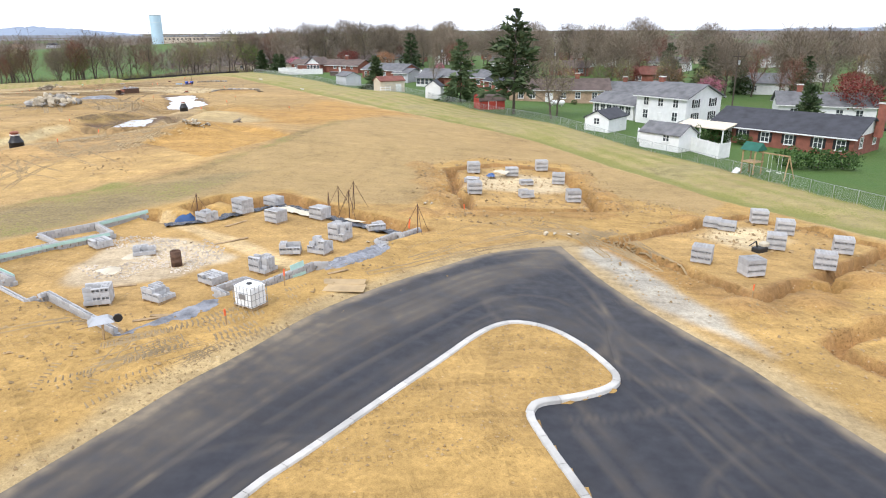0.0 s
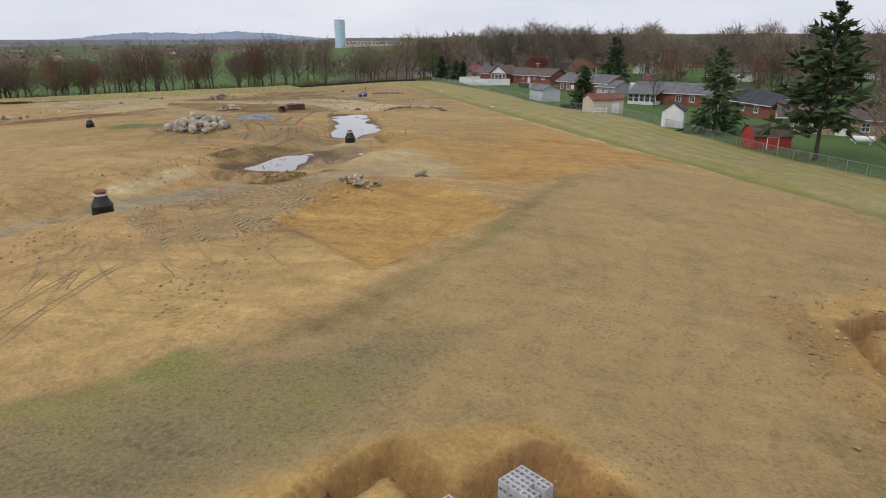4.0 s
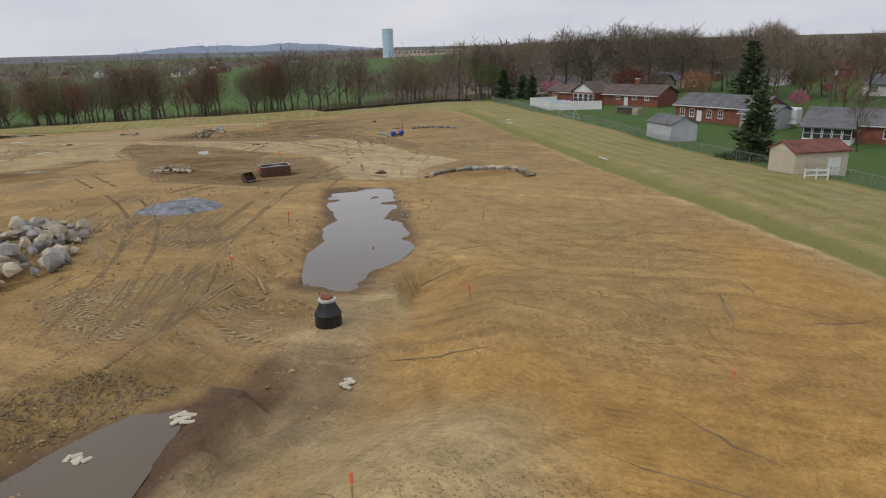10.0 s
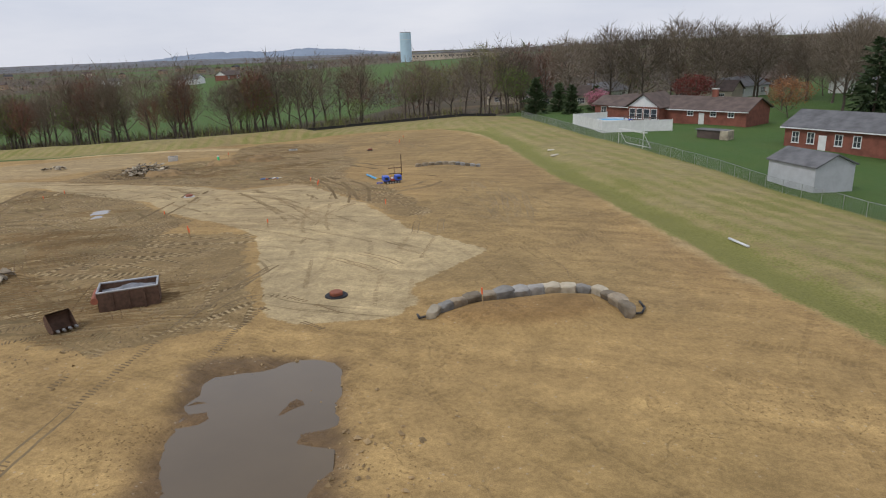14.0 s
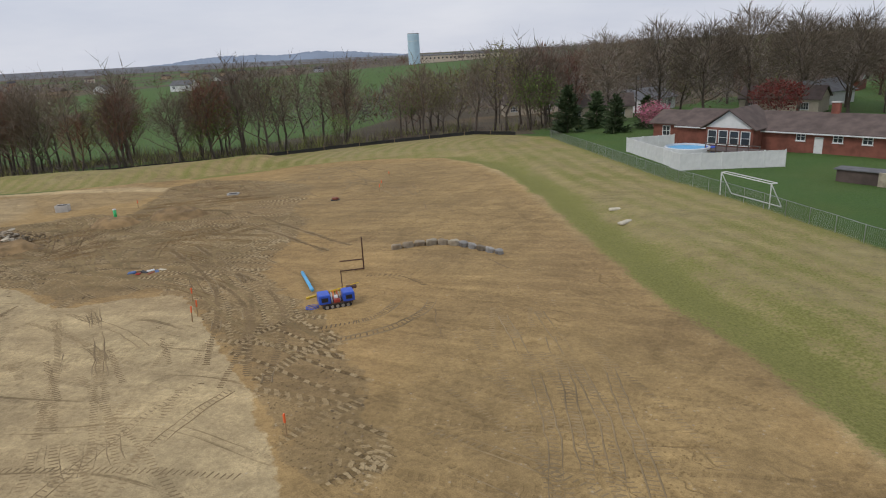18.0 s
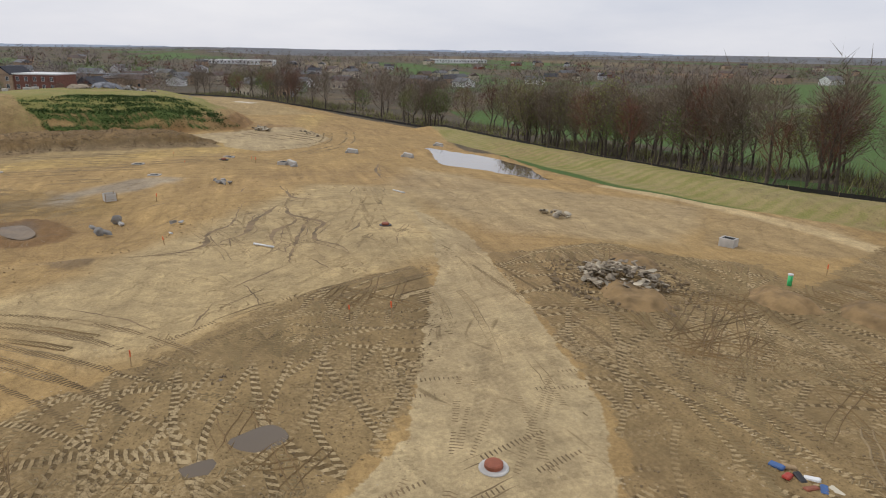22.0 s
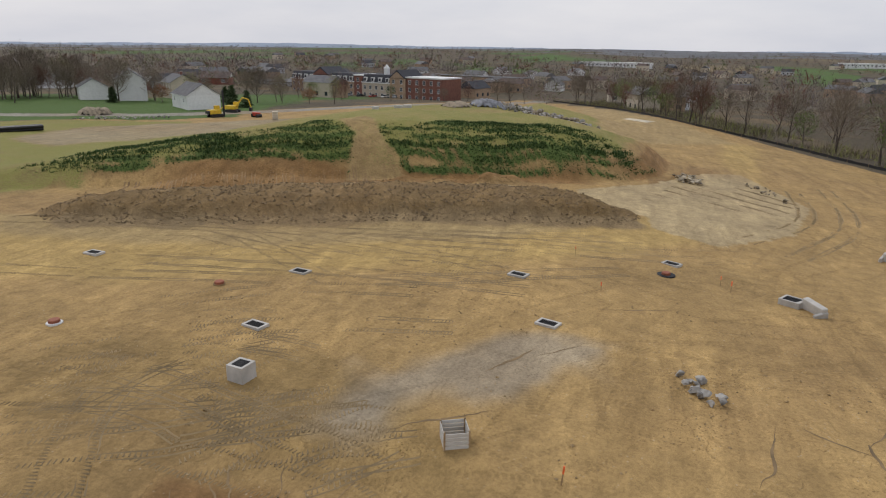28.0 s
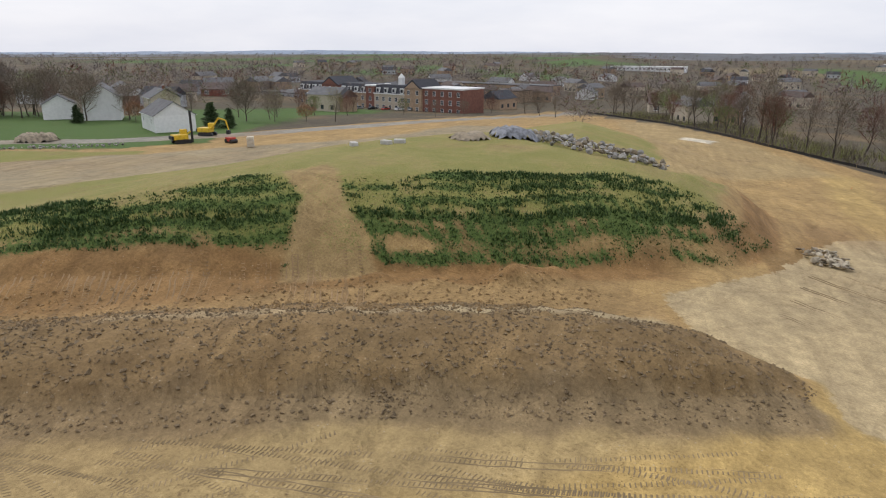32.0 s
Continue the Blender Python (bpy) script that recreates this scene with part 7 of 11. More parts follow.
barn("large white barn with a grey roof", -299, 25.5, 53, 15, 10, 4.2, 3.2, M_SIDING, M_ROOF_GREY)
barn("white farm building with a grey roof", -314, -27, 47, 11, 9, 4.5, 2.6, M_SIDING, M_ROOF_GREY)
barn("white farmhouse with tall grey roof", -319, -15, 40, 14, 10, 7.0, 3.5, M_SIDING, M_ROOF_GREY)
house("farmhouse", "old two-storey stone farmhouse with a grey roof", -341, -12, 52, 13, 9, 6.2, 2.6, M_SIDING_TAN, M_ROOF_GREY, windows=row_of("f", (-4, 0, 4), .9, 1.4, 4) + row_of("f", (-4, 4), .9, 1.4, 1) + row_of("l", (-2, 2), .9, 1.4, 4), chimney=(5, 0, 10))


def large_building():
    """Four storeys of brick and tan stucco with dark mansard roofs and gabled brick bays."""
    ob = thing("apartment_building", "long four-storey brick and tan building with dark mansard roofs", "building", m=pose(-449.5, 25.5, -16.6, 0, 0, 69) @ Matrix.Diagonal((1.1, 1, 1.04, 1)))
    bays = ((-52, -35, M_BRICK_TAN, 0), (-35, -24, M_BRICK_DEEP, 1), (-24, -8, M_BRICK_TAN, 0), (-8, -3, M_BRICK_DEEP, 2), (-3, 15, M_SIDING_TAN, 0), (15, 24, M_BRICK_TAN, 1), (24, 44, M_BRICK_DEEP, 2))
    for a, b, m, top in bays:
        proud = .9 if top == 1 else 0
        w = part("wall_bay", Shape().box(a, -7 - proud, -2, b, 8, 11 if top == 0 else 14), m, ob)
        if top == 0:
            r = Shape()
            p = [(a, -7, 11), (b, -7, 11), (b, 8, 11), (a, 8, 11), (a + .1, -5.4, 14.6), (b - .1, -5.4, 14.6), (b - .1, 6.4, 14.6), (a + .1, 6.4, 14.6)]
            r.add(p, [(0, 1, 5, 4), (1, 2, 6, 5), (2, 3, 7, 6), (3, 0, 4, 7), (4, 5, 6, 7)])
            roof = part("mansard_roof", r, M_ROOF_DARK, ob)
            part("cornice", Shape().box(a - .2, -7.5, 10.7, b + .2, -7, 11.1), M_WHITE, ob)
            n = int((b - a) / 4)
            for k in range(n):
                q = a + (b - a) * (k + .5) / n
                d = part("dormer", Shape().box(q - .9, -7.1, 11.3, q + .9, -5.2, 13.4), M_WHITE, roof)
                part("pane", Shape().box(q - .6, -7.16, 11.6, q + .6, -7.1, 13.0), M_PANE, d)
        elif top == 1:
            r = Shape()
            c = (a + b) / 2
            p = [(a - .4, -8.3, 13.6), (c, -8.3, 17.4), (b + .4, -8.3, 13.6), (a - .4, 7, 13.6), (c, 7, 17.4), (b + .4, 7, 13.6)]
            r.add(p, [(0, 1, 4, 3), (1, 2, 5, 4), (0, 2, 1), (3, 4, 5)])
            part("roof", r, M_ROOF_DARK, ob)
            part("gable", Shape().add([(a + .5, -8.35, 13.7), (c, -8.35, 16.6), (b - .5, -8.35, 13.7), (a + .5, -8.25, 13.7), (c, -8.25, 16.6), (b - .5, -8.25, 13.7)], [(0, 2, 1), (3, 4, 5)]), m, ob)
        else:
            part("cornice", Shape().box(a - .2, -7.4, 13.8, b + .2, 8.2, 14.4), M_WHITE, ob)
        n = max(int((b - a) / 3.4), 1)
        for s in range(4 if top else 3):
            for k in range(n):
                window_part(ob, a + (b - a) * (k + .5) / n, -7 - proud, .9 + 3.4 * s, 1.3, 1.7, 180)
    part("cupola", Shape().box(6, -1, 14.6, 8, 1, 17.5).add([(5.8, -1.2, 17.5), (8.2, -1.2, 17.5), (8.2, 1.2, 17.5), (5.8, 1.2, 17.5), (7, 0, 19.6)], [(0, 1, 4), (1, 2, 4), (2, 3, 4), (3, 0, 4)]), M_WHITE, ob)


large_building()


def block_building(label, x, y, turn, L, D, H, wall, roof, z=None, rows=1):
    ob = thing("warehouse", label, "building", m=pose(x, y, (gz(x, y) if z is None else z), 0, 0, turn))
    part("wall", Shape().box(-L / 2, -D / 2, -3, L / 2, D / 2, H), wall, ob)
    part("roof", Shape().box(-L / 2 - .4, -D / 2 - .4, H, L / 2 + .4, D / 2 + .4, H + .5), roof, ob)
    n = int(L / 6)
    for k in range(n):
        part("window", Shape().box(-L / 2 + (k + .3) * L / n, -D / 2 - .05, H * .5, -L / 2 + (k + .7) * L / n, -D / 2, H * .75), M_PANE, ob)


block_building("long pale factory hall below the water tower", -365, 1135, 18, 150, 40, 9, M_SIDING_TAN, M_ROOF_GREY, z=-7)
block_building("long low grey building among trees", -500, -34, 66, 90, 26, 5, M_SIDING_GREY, M_ROOF_GREY, z=-15)
block_building("low brown apartment block", -560, 30, 66, 90, 16, 8, M_BRICK_TAN, M_ROOF_BROWN, z=-17)
block_building("low brown apartment block", -640, 20, 70, 120, 16, 8, M_BRICK_TAN, M_ROOF_GREY, z=-18)
block_building("long white shed far across the fields", -1500, 560, 80, 120, 30, 8, M_SIDING, M_WHITE, z=-20)
block_building("long white shed far across the fields", -1250, 120, 80, 110, 30, 8, M_SIDING, M_WHITE, z=-20)

wt = thing("water_tower", "pale blue cylindrical water tower on the horizon", "tower", m=pose(-416, 1051, -8, 0, 0, 0))
M_TOWER = plain("pale_blue_paint", (0.50, 0.66, 0.76), 0.5, vary=0.06, coarse=0.2, fine=1.0, spread=0.01)
part("tank", Shape().lathe((0, 0, 0), ((8.2, 0), (8.2, 40), (7.6, 40.8), (5, 41.6), (.4, 42)), 32), M_TOWER, wt, smooth=False)
part("band", Shape().lathe((0, 0, 31), ((8.3, 0), (8.3, .5)), 32), M_WHITE, wt)
part("railing", Shape().lathe((0, 0, 40.6), ((8.1, 0), (8.1, 1.1), (8.0, 1.1), (8.0, 0)), 24, False), M_STEEL, wt)
part("mast", Shape().tube((0, 0, 42), (0, 0, 46), .18, .1), M_STEEL, wt)
for k in range(4):
    part("rib", Shape().box(8.15 * math.cos(k * 1.57 - 2) - .25, 8.15 * math.sin(k * 1.57 - 2) - .25, 0, 8.15 * math.cos(k * 1.57 - 2) + .25, 8.15 * math.sin(k * 1.57 - 2) + .25, 40), M_TOWER, wt)


# ---- concrete blocks, pallets and foundation walls ----
def block_mesh():
    """A hollow two-cell block, 0.39 x 0.19 x 0.19, its cells open upwards."""
    xs, ys = (-.195, -.16, -.018, .018, .16, .195), (-.095, -.06, .06, .095)
    v, f = [], []
    for z in (.19, .03):
        v += [(a, b, z) for b in ys for a in xs]
    at = lambda i, j, k: k * 24 + j * 6 + i
    for j in range(3):
        for i in range(5):
            if j == 1 and i in (1, 3):
                a, b, c, d = at(i, j, 0), at(i + 1, j, 0), at(i + 1, j + 1, 0), at(i, j + 1, 0)
                lo = [at(i, j, 1), at(i + 1, j, 1), at(i + 1, j + 1, 1), at(i, j + 1, 1)]
                f += [(a, lo[0], lo[1], b), (b, lo[1], lo[2], c), (c, lo[2], lo[3], d), (d, lo[3], lo[0], a), tuple(lo)]
            else:
                f.append((at(i, j, 0), at(i + 1, j, 0), at(i + 1, j + 1, 0), at(i, j + 1, 0)))
    k = len(v)
    v += [(-.195, -.095, 0), (.195, -.095, 0), (.195, .095, 0), (-.195, .095, 0)]
    f += [(k + 3, k + 2, k + 1, k), (k, k + 1, at(5, 0, 0), at(0, 0, 0)), (k + 1, k + 2, at(5, 3, 0), at(5, 0, 0)), (k + 2, k + 3, at(0, 3, 0), at(5, 3, 0)), (k + 3, k, at(0, 0, 0), at(0, 3, 0))]
    return Shape().add(v, f)


BLOCK = block_mesh()
BLOCK_ME = BLOCK.mesh("block", M_BLOCK)
ON_SIDE = Matrix.Translation((0, .095, .095)) @ Euler((radians(90), 0, 0)).to_matrix().to_4x4()


def wooden_pallet(parent, w, d):
    p = Shape()
    for k in range(6):
        y = -d / 2 + (k + .5) * d / 6
        p.box(-w / 2, y - .06, .1, w / 2, y + .06, .125)
    for x in (-w / 2 + .05, 0, w / 2 - .05):
        p.box(x - .045, -d / 2, .01, x + .045, d / 2, .1)
    part("pallet", p, M_WOOD, parent)


def block_spots(layers, fill, seed):
    """Places of the blocks of a cube of 3 x 5 to the layer, with gaps in the upper layers."""
    random.seed(seed)
    out, top = [], {}
    for i in range(3):
        for j in range(5):
            top[i, j] = layers if random.random() < fill else random.randint(max(layers - 3, 1), layers)
    for (i, j), n in top.items():
        for k in range(n):
            edge = i in (0, 2) or j in (0, 4) or k >= min(top.get((i + a, j + b), 0) for a, b in ((1, 0), (-1, 0), (0, 1), (0, -1))) or k == n - 1
            if edge:
                side = k % 2 == 1 and (j in (0, 4))
                m = pose((i - 1) * .4, (j - 2) * .2, .13 + k * .2, 0, 0, 0)
                if side:
                    m = m @ Matrix.Translation((0, 0, 0)) @ (Euler((radians(90 if j == 0 else -90), 0, 0)).to_matrix().to_4x4())
                    m = pose((i - 1) * .4, (j - 2) * .2 + (.095 if j == 0 else -.095), .13 + k * .2 + .095, 0, 0, 0) @ Euler((radians(90 if j == 0 else -90), 0, 0)).to_matrix().to_4x4()
                out.append((m, k))
    return out


def block_cube(label, x, y, turn, layers=5, fill=1.0, seed=1, singly=True):
    ob = thing("block_pallet", label, "block stack", "stacks of concrete blocks", m=stand(x, y, turn, .02))
    wooden_pallet(ob, 1.2, 1.0)
    spots = block_spots(layers, fill, seed)
    if singly:
        for m, _ in spots:
            b = part("block", BLOCK_ME, None, ob)
            b.matrix_basis = m @ pose(random.uniform(-.01, .01), random.uniform(-.008, .008), 0, 0, 0, random.uniform(-1.5, 1.5))
    else:
        for k in range(layers):
            s = Shape()
            for m, n in spots:
                if n == k:
                    s.add([m @ Vector(q) for q in BLOCK.v], BLOCK.f)
            if s.f:
                part("block_layer", s, M_BLOCK, ob)
    return ob


FULL, PART, LOW = "full cube of grey hollow concrete blocks on a pallet", "part-used stack of grey concrete blocks", "low leftover layer of grey concrete blocks"
for n, (x, y, turn, layers, fill, words) in enumerate((
        (-15.8, 44.4, -35, 3, .7, PART), (-13.9, 46.5, -38, 5, 1, FULL), (-11, 44.2, -35, 4, .85, FULL), (-12.2, 48.8, -35, 3, .8, PART), (-8.2, 45.6, -35, 4, .9, FULL), (-6.1, 40.6, -30, 5, .55, PART),
        (-4.1, 43.4, 20, 2, .5, LOW), (-8.6, 37.4, 5, 3, .5, PART), (-6.9, 37.7, -25, 4, .3, PART), (-9.4, 34.1, -32, 4, .35, PART), (-11.6, 32.4, -35, 2, .8, LOW), (-13.5, 30.1, -30, 3, .4, PART),
        (-16.2, 29.7, 15, 4, .4, PART), (-20.2, 38.3, -42, 2, .9, LOW), (-17, 36.9, 20, 2, .2, LOW))):
    block_cube(words, x, y, turn, layers, fill, 40 + n)
for n, (x, y, turn, layers, fill) in enumerate(((3.8, 65, 5, 5, 1), (7.6, 64.9, 2, 4, 1), (3.4, 56, 4, 5, 1), (11.1, 68.4, 3, 5, 1), (11.9, 62.8, -12, 5, 1), (11.9, 55.6, 0, 5, 1), (7.9, 56.1, 10, 3, .4), (8.6, 61.5, 5, 2, 1), (3.4, 60.6, -20, 2, 1),
                                                (16.6, 38.9, -30, 5, 1), (18.7, 36.7, 10, 5, .7), (23, 42.4, -25, 5, 1), (25.6, 46.3, -20, 5, 1), (25.2, 49.5, -15, 5, .9), (24.1, 38.4, -25, 5, 1), (27.3, 41.9, -25, 5, 1), (21.7, 47.1, -30, 3, .8), (20.9, 47.9, -30, 3, .9))):
    block_cube(FULL if fill == 1 and layers > 3 else PART, x, y, turn, layers, fill, 70 + n, singly=False)

WALLS = [[(-20.3, 45.4), (-22.3, 42.2)], [(-22.3, 42.2), (-24.8, 39.9), (-22.6, 38.0), (-20.3, 40.1), (-22.2, 42.0)], [(-22.7, 38.1), (-25.7, 34.9), (-21.7, 32.1), (-22.3, 31.4), (-19.3, 29.1), (-18.9, 30.2), (-13.7, 26.0)],
         [(-11.1, 30.8), (-10.1, 30.0)], [(-10.9, 30.9), (-9.9, 32.2), (-8.9, 31.5), (-6.8, 34.8), (-6.0, 34.9)], [(-3.8, 39.6), (-2.6, 41.6), (-2.2, 41.5), (-1.1, 43.1)], [(-3.8, 39.5), (-3.0, 39.2), (-3.4, 38.3)]]


def foundation_walls():
    ob = thing("wall_foundation", "low unfinished foundation wall of grey concrete blocks", "wall", kind="structure")
    under = Shape()
    for line in WALLS:
        for (ax, ay), (bx, by) in zip(line, line[1:]):
            length = math.hypot(bx - ax, by - ay)
            n = max(int(length / .4), 1)
            turn = math.degrees(math.atan2(by - ay, bx - ax))
            for k in range(n):
                f = (k + .5) / n
                x, y = ax + (bx - ax) * f, ay + (by - ay) * f
                top = float(country(np.array([x]), np.array([y]))[0]) + .12
                b = part("block", BLOCK_ME, None, ob)
                b.matrix_basis = pose(x, y, top - .19, random.uniform(-.6, .6), 0, turn + random.uniform(-.8, .8))
                for c in (1, 2, 3):
                    m = pose(x + math.cos(radians(turn)) * (.2 if c % 2 else 0), y + math.sin(radians(turn)) * (.2 if c % 2 else 0), top - .19 - .2 * c, 0, 0, turn)
                    under.box(-.195, -.095, 0, .195, .095, .192, m)
    tagged(part("lower_course", under, M_BLOCK, ob), kind="stuff")


foundation_walls()


def board_strip(name, label, line, side, high, thick, lift, material, category):
    """Boards on edge along a line, set off to one side."""
    ob = thing(name, label, category)
    for (ax, ay), (bx, by) in zip(line, line[1:]):
        length = math.hypot(bx - ax, by - ay)
        n = max(round(length / 1.2), 1)
        turn = math.degrees(math.atan2(by - ay, bx - ax))
        for k in range(n):
            f = (k + .5) / n
            x, y = ax + (bx - ax) * f, ay + (by - ay) * f
            z = float(country(np.array([x]), np.array([y]))[0]) + lift
            p = part("board", Shape().box(-length / n / 2 + .01, -thick / 2, 0, length / n / 2 - .01, thick / 2, high), material, ob)
            p.matrix_basis = pose(x, y, z, random.uniform(-4, 4), 0, turn) @ Matrix.Translation((0, side, 0))


board_strip("insulation_board", "pale green foam insulation boards along the foundation wall", [(-20.3, 45.3), (-22.2, 42.2)], .16, .2, .04, -.08, M_FOAM, "insulation")
board_strip("insulation_board", "pale green foam insulation boards along the foundation wall", [(-20.4, 39.9), (-22.5, 38.1), (-25.4, 35.0), (-22, 32.4)], .16, .2, .04, -.08, M_FOAM, "insulation")
fb = thing("insulation_board", "loose pale green foam boards leaning on the wall", "insulation", m=stand(-7.4, 33.7, 58))
part("board", Shape().box(-.5, -.05, 0, .5, 0, .75, pose(0, 0, 0, -12)), M_FOAM, fb)
part("board", Shape().box(-.35, .05, 0, .55, .1, .7, pose(0, 0, 0, -10, 3)), M_FOAM, fb)


def drape(name, label, line, wide, material, category, lift=.06, rough=.12, seed=1):
    """Crumpled sheeting laid along a line over the ground."""
    p = resample(rounded(line, 1), max(int(sum(math.hypot(b[0] - a[0], b[1] - a[1]) for a, b in zip(line, line[1:])) / .22), 6))
    t = np.gradient(p, axis=0)
    t /= np.hypot(*t.T)[:, None]
    m = 9
    u = np.linspace(-.5, .5, m)
    w = wide * (1 + .35 * lattice(np.arange(len(p)) * .35, np.full(len(p), seed * 3.1), seed))
    gx = p[:, 0, None] - t[:, 1, None] * u * w[:, None]
    gy = p[:, 1, None] + t[:, 0, None] * u * w[:, None]
    gx, gy = gx.ravel(), gy.ravel()
    z = lie(gx, gy) + lift + rough * np.abs(fbm(gx, gy, .6, seed + 30))
    n = len(p)
    s = Shape().add(np.c_[gx, gy, z], [(i * m + j, i * m + j + 1, (i + 1) * m + j + 1, (i + 1) * m + j) for i in range(n - 1) for j in range(m - 1)])
    return tagged(new(name, s.mesh(name, material)), label, category)


drape("plastic_sheeting", "crumpled black plastic sheeting in the footing trench", [(-18.2, 43.0), (-15.8, 44.2), (-13.4, 46.6), (-12.2, 48.6)], .8, M_SHEET, "sheeting", rough=.28, seed=1)
drape("plastic_sheeting", "crumpled black plastic sheeting along the trench edge", [(-12.0, 48.7), (-9.7, 47.1), (-6.6, 45.1), (-4.2, 43.2), (-2.3, 42.2)], 1.0, M_SHEET, "sheeting", rough=.3, seed=2)
drape("plastic_sheeting", "pale cream sheeting crumpled beside the trench", [(-11.6, 48.0), (-10.2, 46.7), (-8.6, 45.8)], 1.0, M_CREAM, "sheeting", lift=.12, rough=.25, seed=3)
drape("plastic_sheeting", "pale cream sheeting crumpled beside the trench", [(-6.4, 45.4), (-5.0, 44.5)], .45, M_CREAM, "sheeting", lift=.16, seed=4)
drape("tarpaulin", "crumpled blue tarpaulin by the trench", [(-18.4, 44.6), (-17.6, 44.9), (-16.9, 45.3)], .9, M_TARP, "tarpaulin", lift=.2, rough=.3, seed=5)
drape("tarpaulin", "cream tarpaulin over stacked material", [(6.2, 63.4), (6.8, 64.4)], 1.5, M_CREAM, "tarpaulin", lift=.55, rough=.35, seed=6)
drape("tarpaulin", "blue tarpaulin slipped off a stack", [(5.3, 63.0), (5.6, 64.2)], .8, M_TARP, "tarpaulin", lift=.2, rough=.3, seed=7)


def heap(name, label, ring, high, material, category, seed=1, step=.25):
    """A low loose heap within a ring, as one rough sheet over the ground."""
    ring = rounded(list(ring) + [ring[0]], 1)[:-1]
    lo, hi = np.min(ring, 0) - .4, np.max(ring, 0) + .4
    xs, ys = np.arange(lo[0], hi[0] + step, step), np.arange(lo[1], hi[1] + step, step)
    gx, gy = np.meshgrid(xs, ys)
    gx, gy = gx.ravel(), gy.ravel()
    d = inside(gx, gy, ring) + .35 * fbm(gx, gy, 1.2, seed)
    z = lie(gx, gy) + high * ramp(d, -.15, 1.1) * (1 + .5 * fbm(gx, gy, 1.1, seed + 2)) + .06 * lattice(gx * 5, gy * 5, seed) - .1 * (d < -.1)
    nx = len(xs)
    keep = d > -.3
    s = Shape()
    s.v = list(map(tuple, np.c_[gx, gy, z]))
    s.f = [(j * nx + i, j * nx + i + 1, (j + 1) * nx + i + 1, (j + 1) * nx + i) for j in range(len(ys) - 1) for i in range(nx - 1)
           if keep[j * nx + i] and keep[j * nx + i + 1] and keep[(j + 1) * nx + i] and keep[(j + 1) * nx + i + 1]]
    return tagged(new(name, s.mesh(name, material, True)), label, category, kind="stuff")


GRAVEL_STRIP = [(-6.3, 35.7), (-5.4, 37.4), (-3.9, 39.6), (-2.7, 38.7), (-3.3, 36.8), (-4.7, 35), (-6, 33.9)]
heap("gravel", "spread of blue-grey crushed gravel by the foundation", [(-13.6, 25.6), (-13.5, 27.2), (-11.2, 29.8), (-9.9, 29.4), (-11.2, 27.1)], .1, M_GRAVEL, "gravel", 1)
heap("gravel", "spread of blue-grey crushed gravel by the foundation", GRAVEL_STRIP, .1, M_GRAVEL, "gravel", 2)
heap("gravel", "low pile of grey gravel on bare earth", [(-65.2, 124), (-64.9, 126), (-65, 128.6), (-63.2, 130), (-60.6, 129.6), (-59.3, 127.2), (-60.4, 125.2), (-61.8, 123.4)], .4, M_GRAVEL, "gravel", 3)
heap("sand_heap", "small heap of pale mortar sand", [(-18.7, 33.9), (-18, 35.2), (-16.8, 34.4), (-17.4, 33.2)], .35, M_DUST, "sand", 4, .18)
heap("sand_heap", "small heap of pale mortar sand", [(-17.9, 36.2), (-17.4, 37.6), (-16.2, 37.2), (-16.6, 36)], .3, M_DUST, "sand", 5, .18)
heap("gravel", "grey stone dust pile on the mound", [(-250, 124), (-255, 130), (-246, 133), (-242, 127)], 1.2, M_GRAVEL, "gravel", 6, .6)
heap("earth_heap", "dark heap of loose earth", [(-268, 14), (-272, 20), (-264, 22), (-260, 16)], 1.6, M_RUBBLE, "earth", 7, .6)
heap("earth_heap", "dark heap of loose earth on the mound", [(-240, 121), (-245, 125), (-241, 127), (-237, 124)], .9, M_RUBBLE, "earth", 8, .5)
for n, (x, y, r, h) in enumerate(((-45.6, 88.8, 1.5, .35), (-42.5, 88.6, 1.4, .3), (-40, 89.6, 1.2, .25), (-36.5, 88, 1.6, .25), (-104, 191, 3.2, .6), (-101.5, 201, 3.0, .7), (-97, 205, 3.5, .7), (-113, 196, 2.5, .4))):
    heap("earth_heap", "low heap of loose clods of earth", [(x + r * math.cos(a) * (1 + .2 * math.sin(3 * a + n)), y + r * .7 * math.sin(a)) for a in np.linspace(0, 6, 9)], h, M_EARTH, "earth", 20 + n, .25)


# ---- stones ----
def stone_mesh(seed, flat=.75, blocky=0):
    """A broken, angular stone: a ball cut by random flats."""
    random.seed(seed + 400)
    bm = bmesh.new()
    bmesh.ops.create_icosphere(bm, subdivisions=2, radius=.5)
    cuts = [(Vector((random.gauss(0, 1), random.gauss(0, 1), random.gauss(0, 1))).normalized(), random.uniform(.15, .32)) for _ in range(8)]
    if blocky:
        cuts = [(c * .25 + Vector(ax), lim) for (c, _), ax, lim in zip(cuts, ((1, 0, 0), (-1, 0, 0), (0, 1, 0), (0, -1, 0), (0, 0, 1), (0, 0, -1)), (.4, .4, .3, .3, .3, .3))]
        cuts = [(c.normalized(), lim) for c, lim in cuts]
    for v in bm.verts:
        for nrm, lim in cuts:
            over = v.co.dot(nrm) - lim
            if over > 0:
                v.co -= nrm * over
        v.co += Vector((random.gauss(0, 1), random.gauss(0, 1), random.gauss(0, 1))) * .012
        v.co.z *= flat
    me = bpy.data.meshes.new("stone")
    bm.to_mesh(me)
    bm.free()
    return me


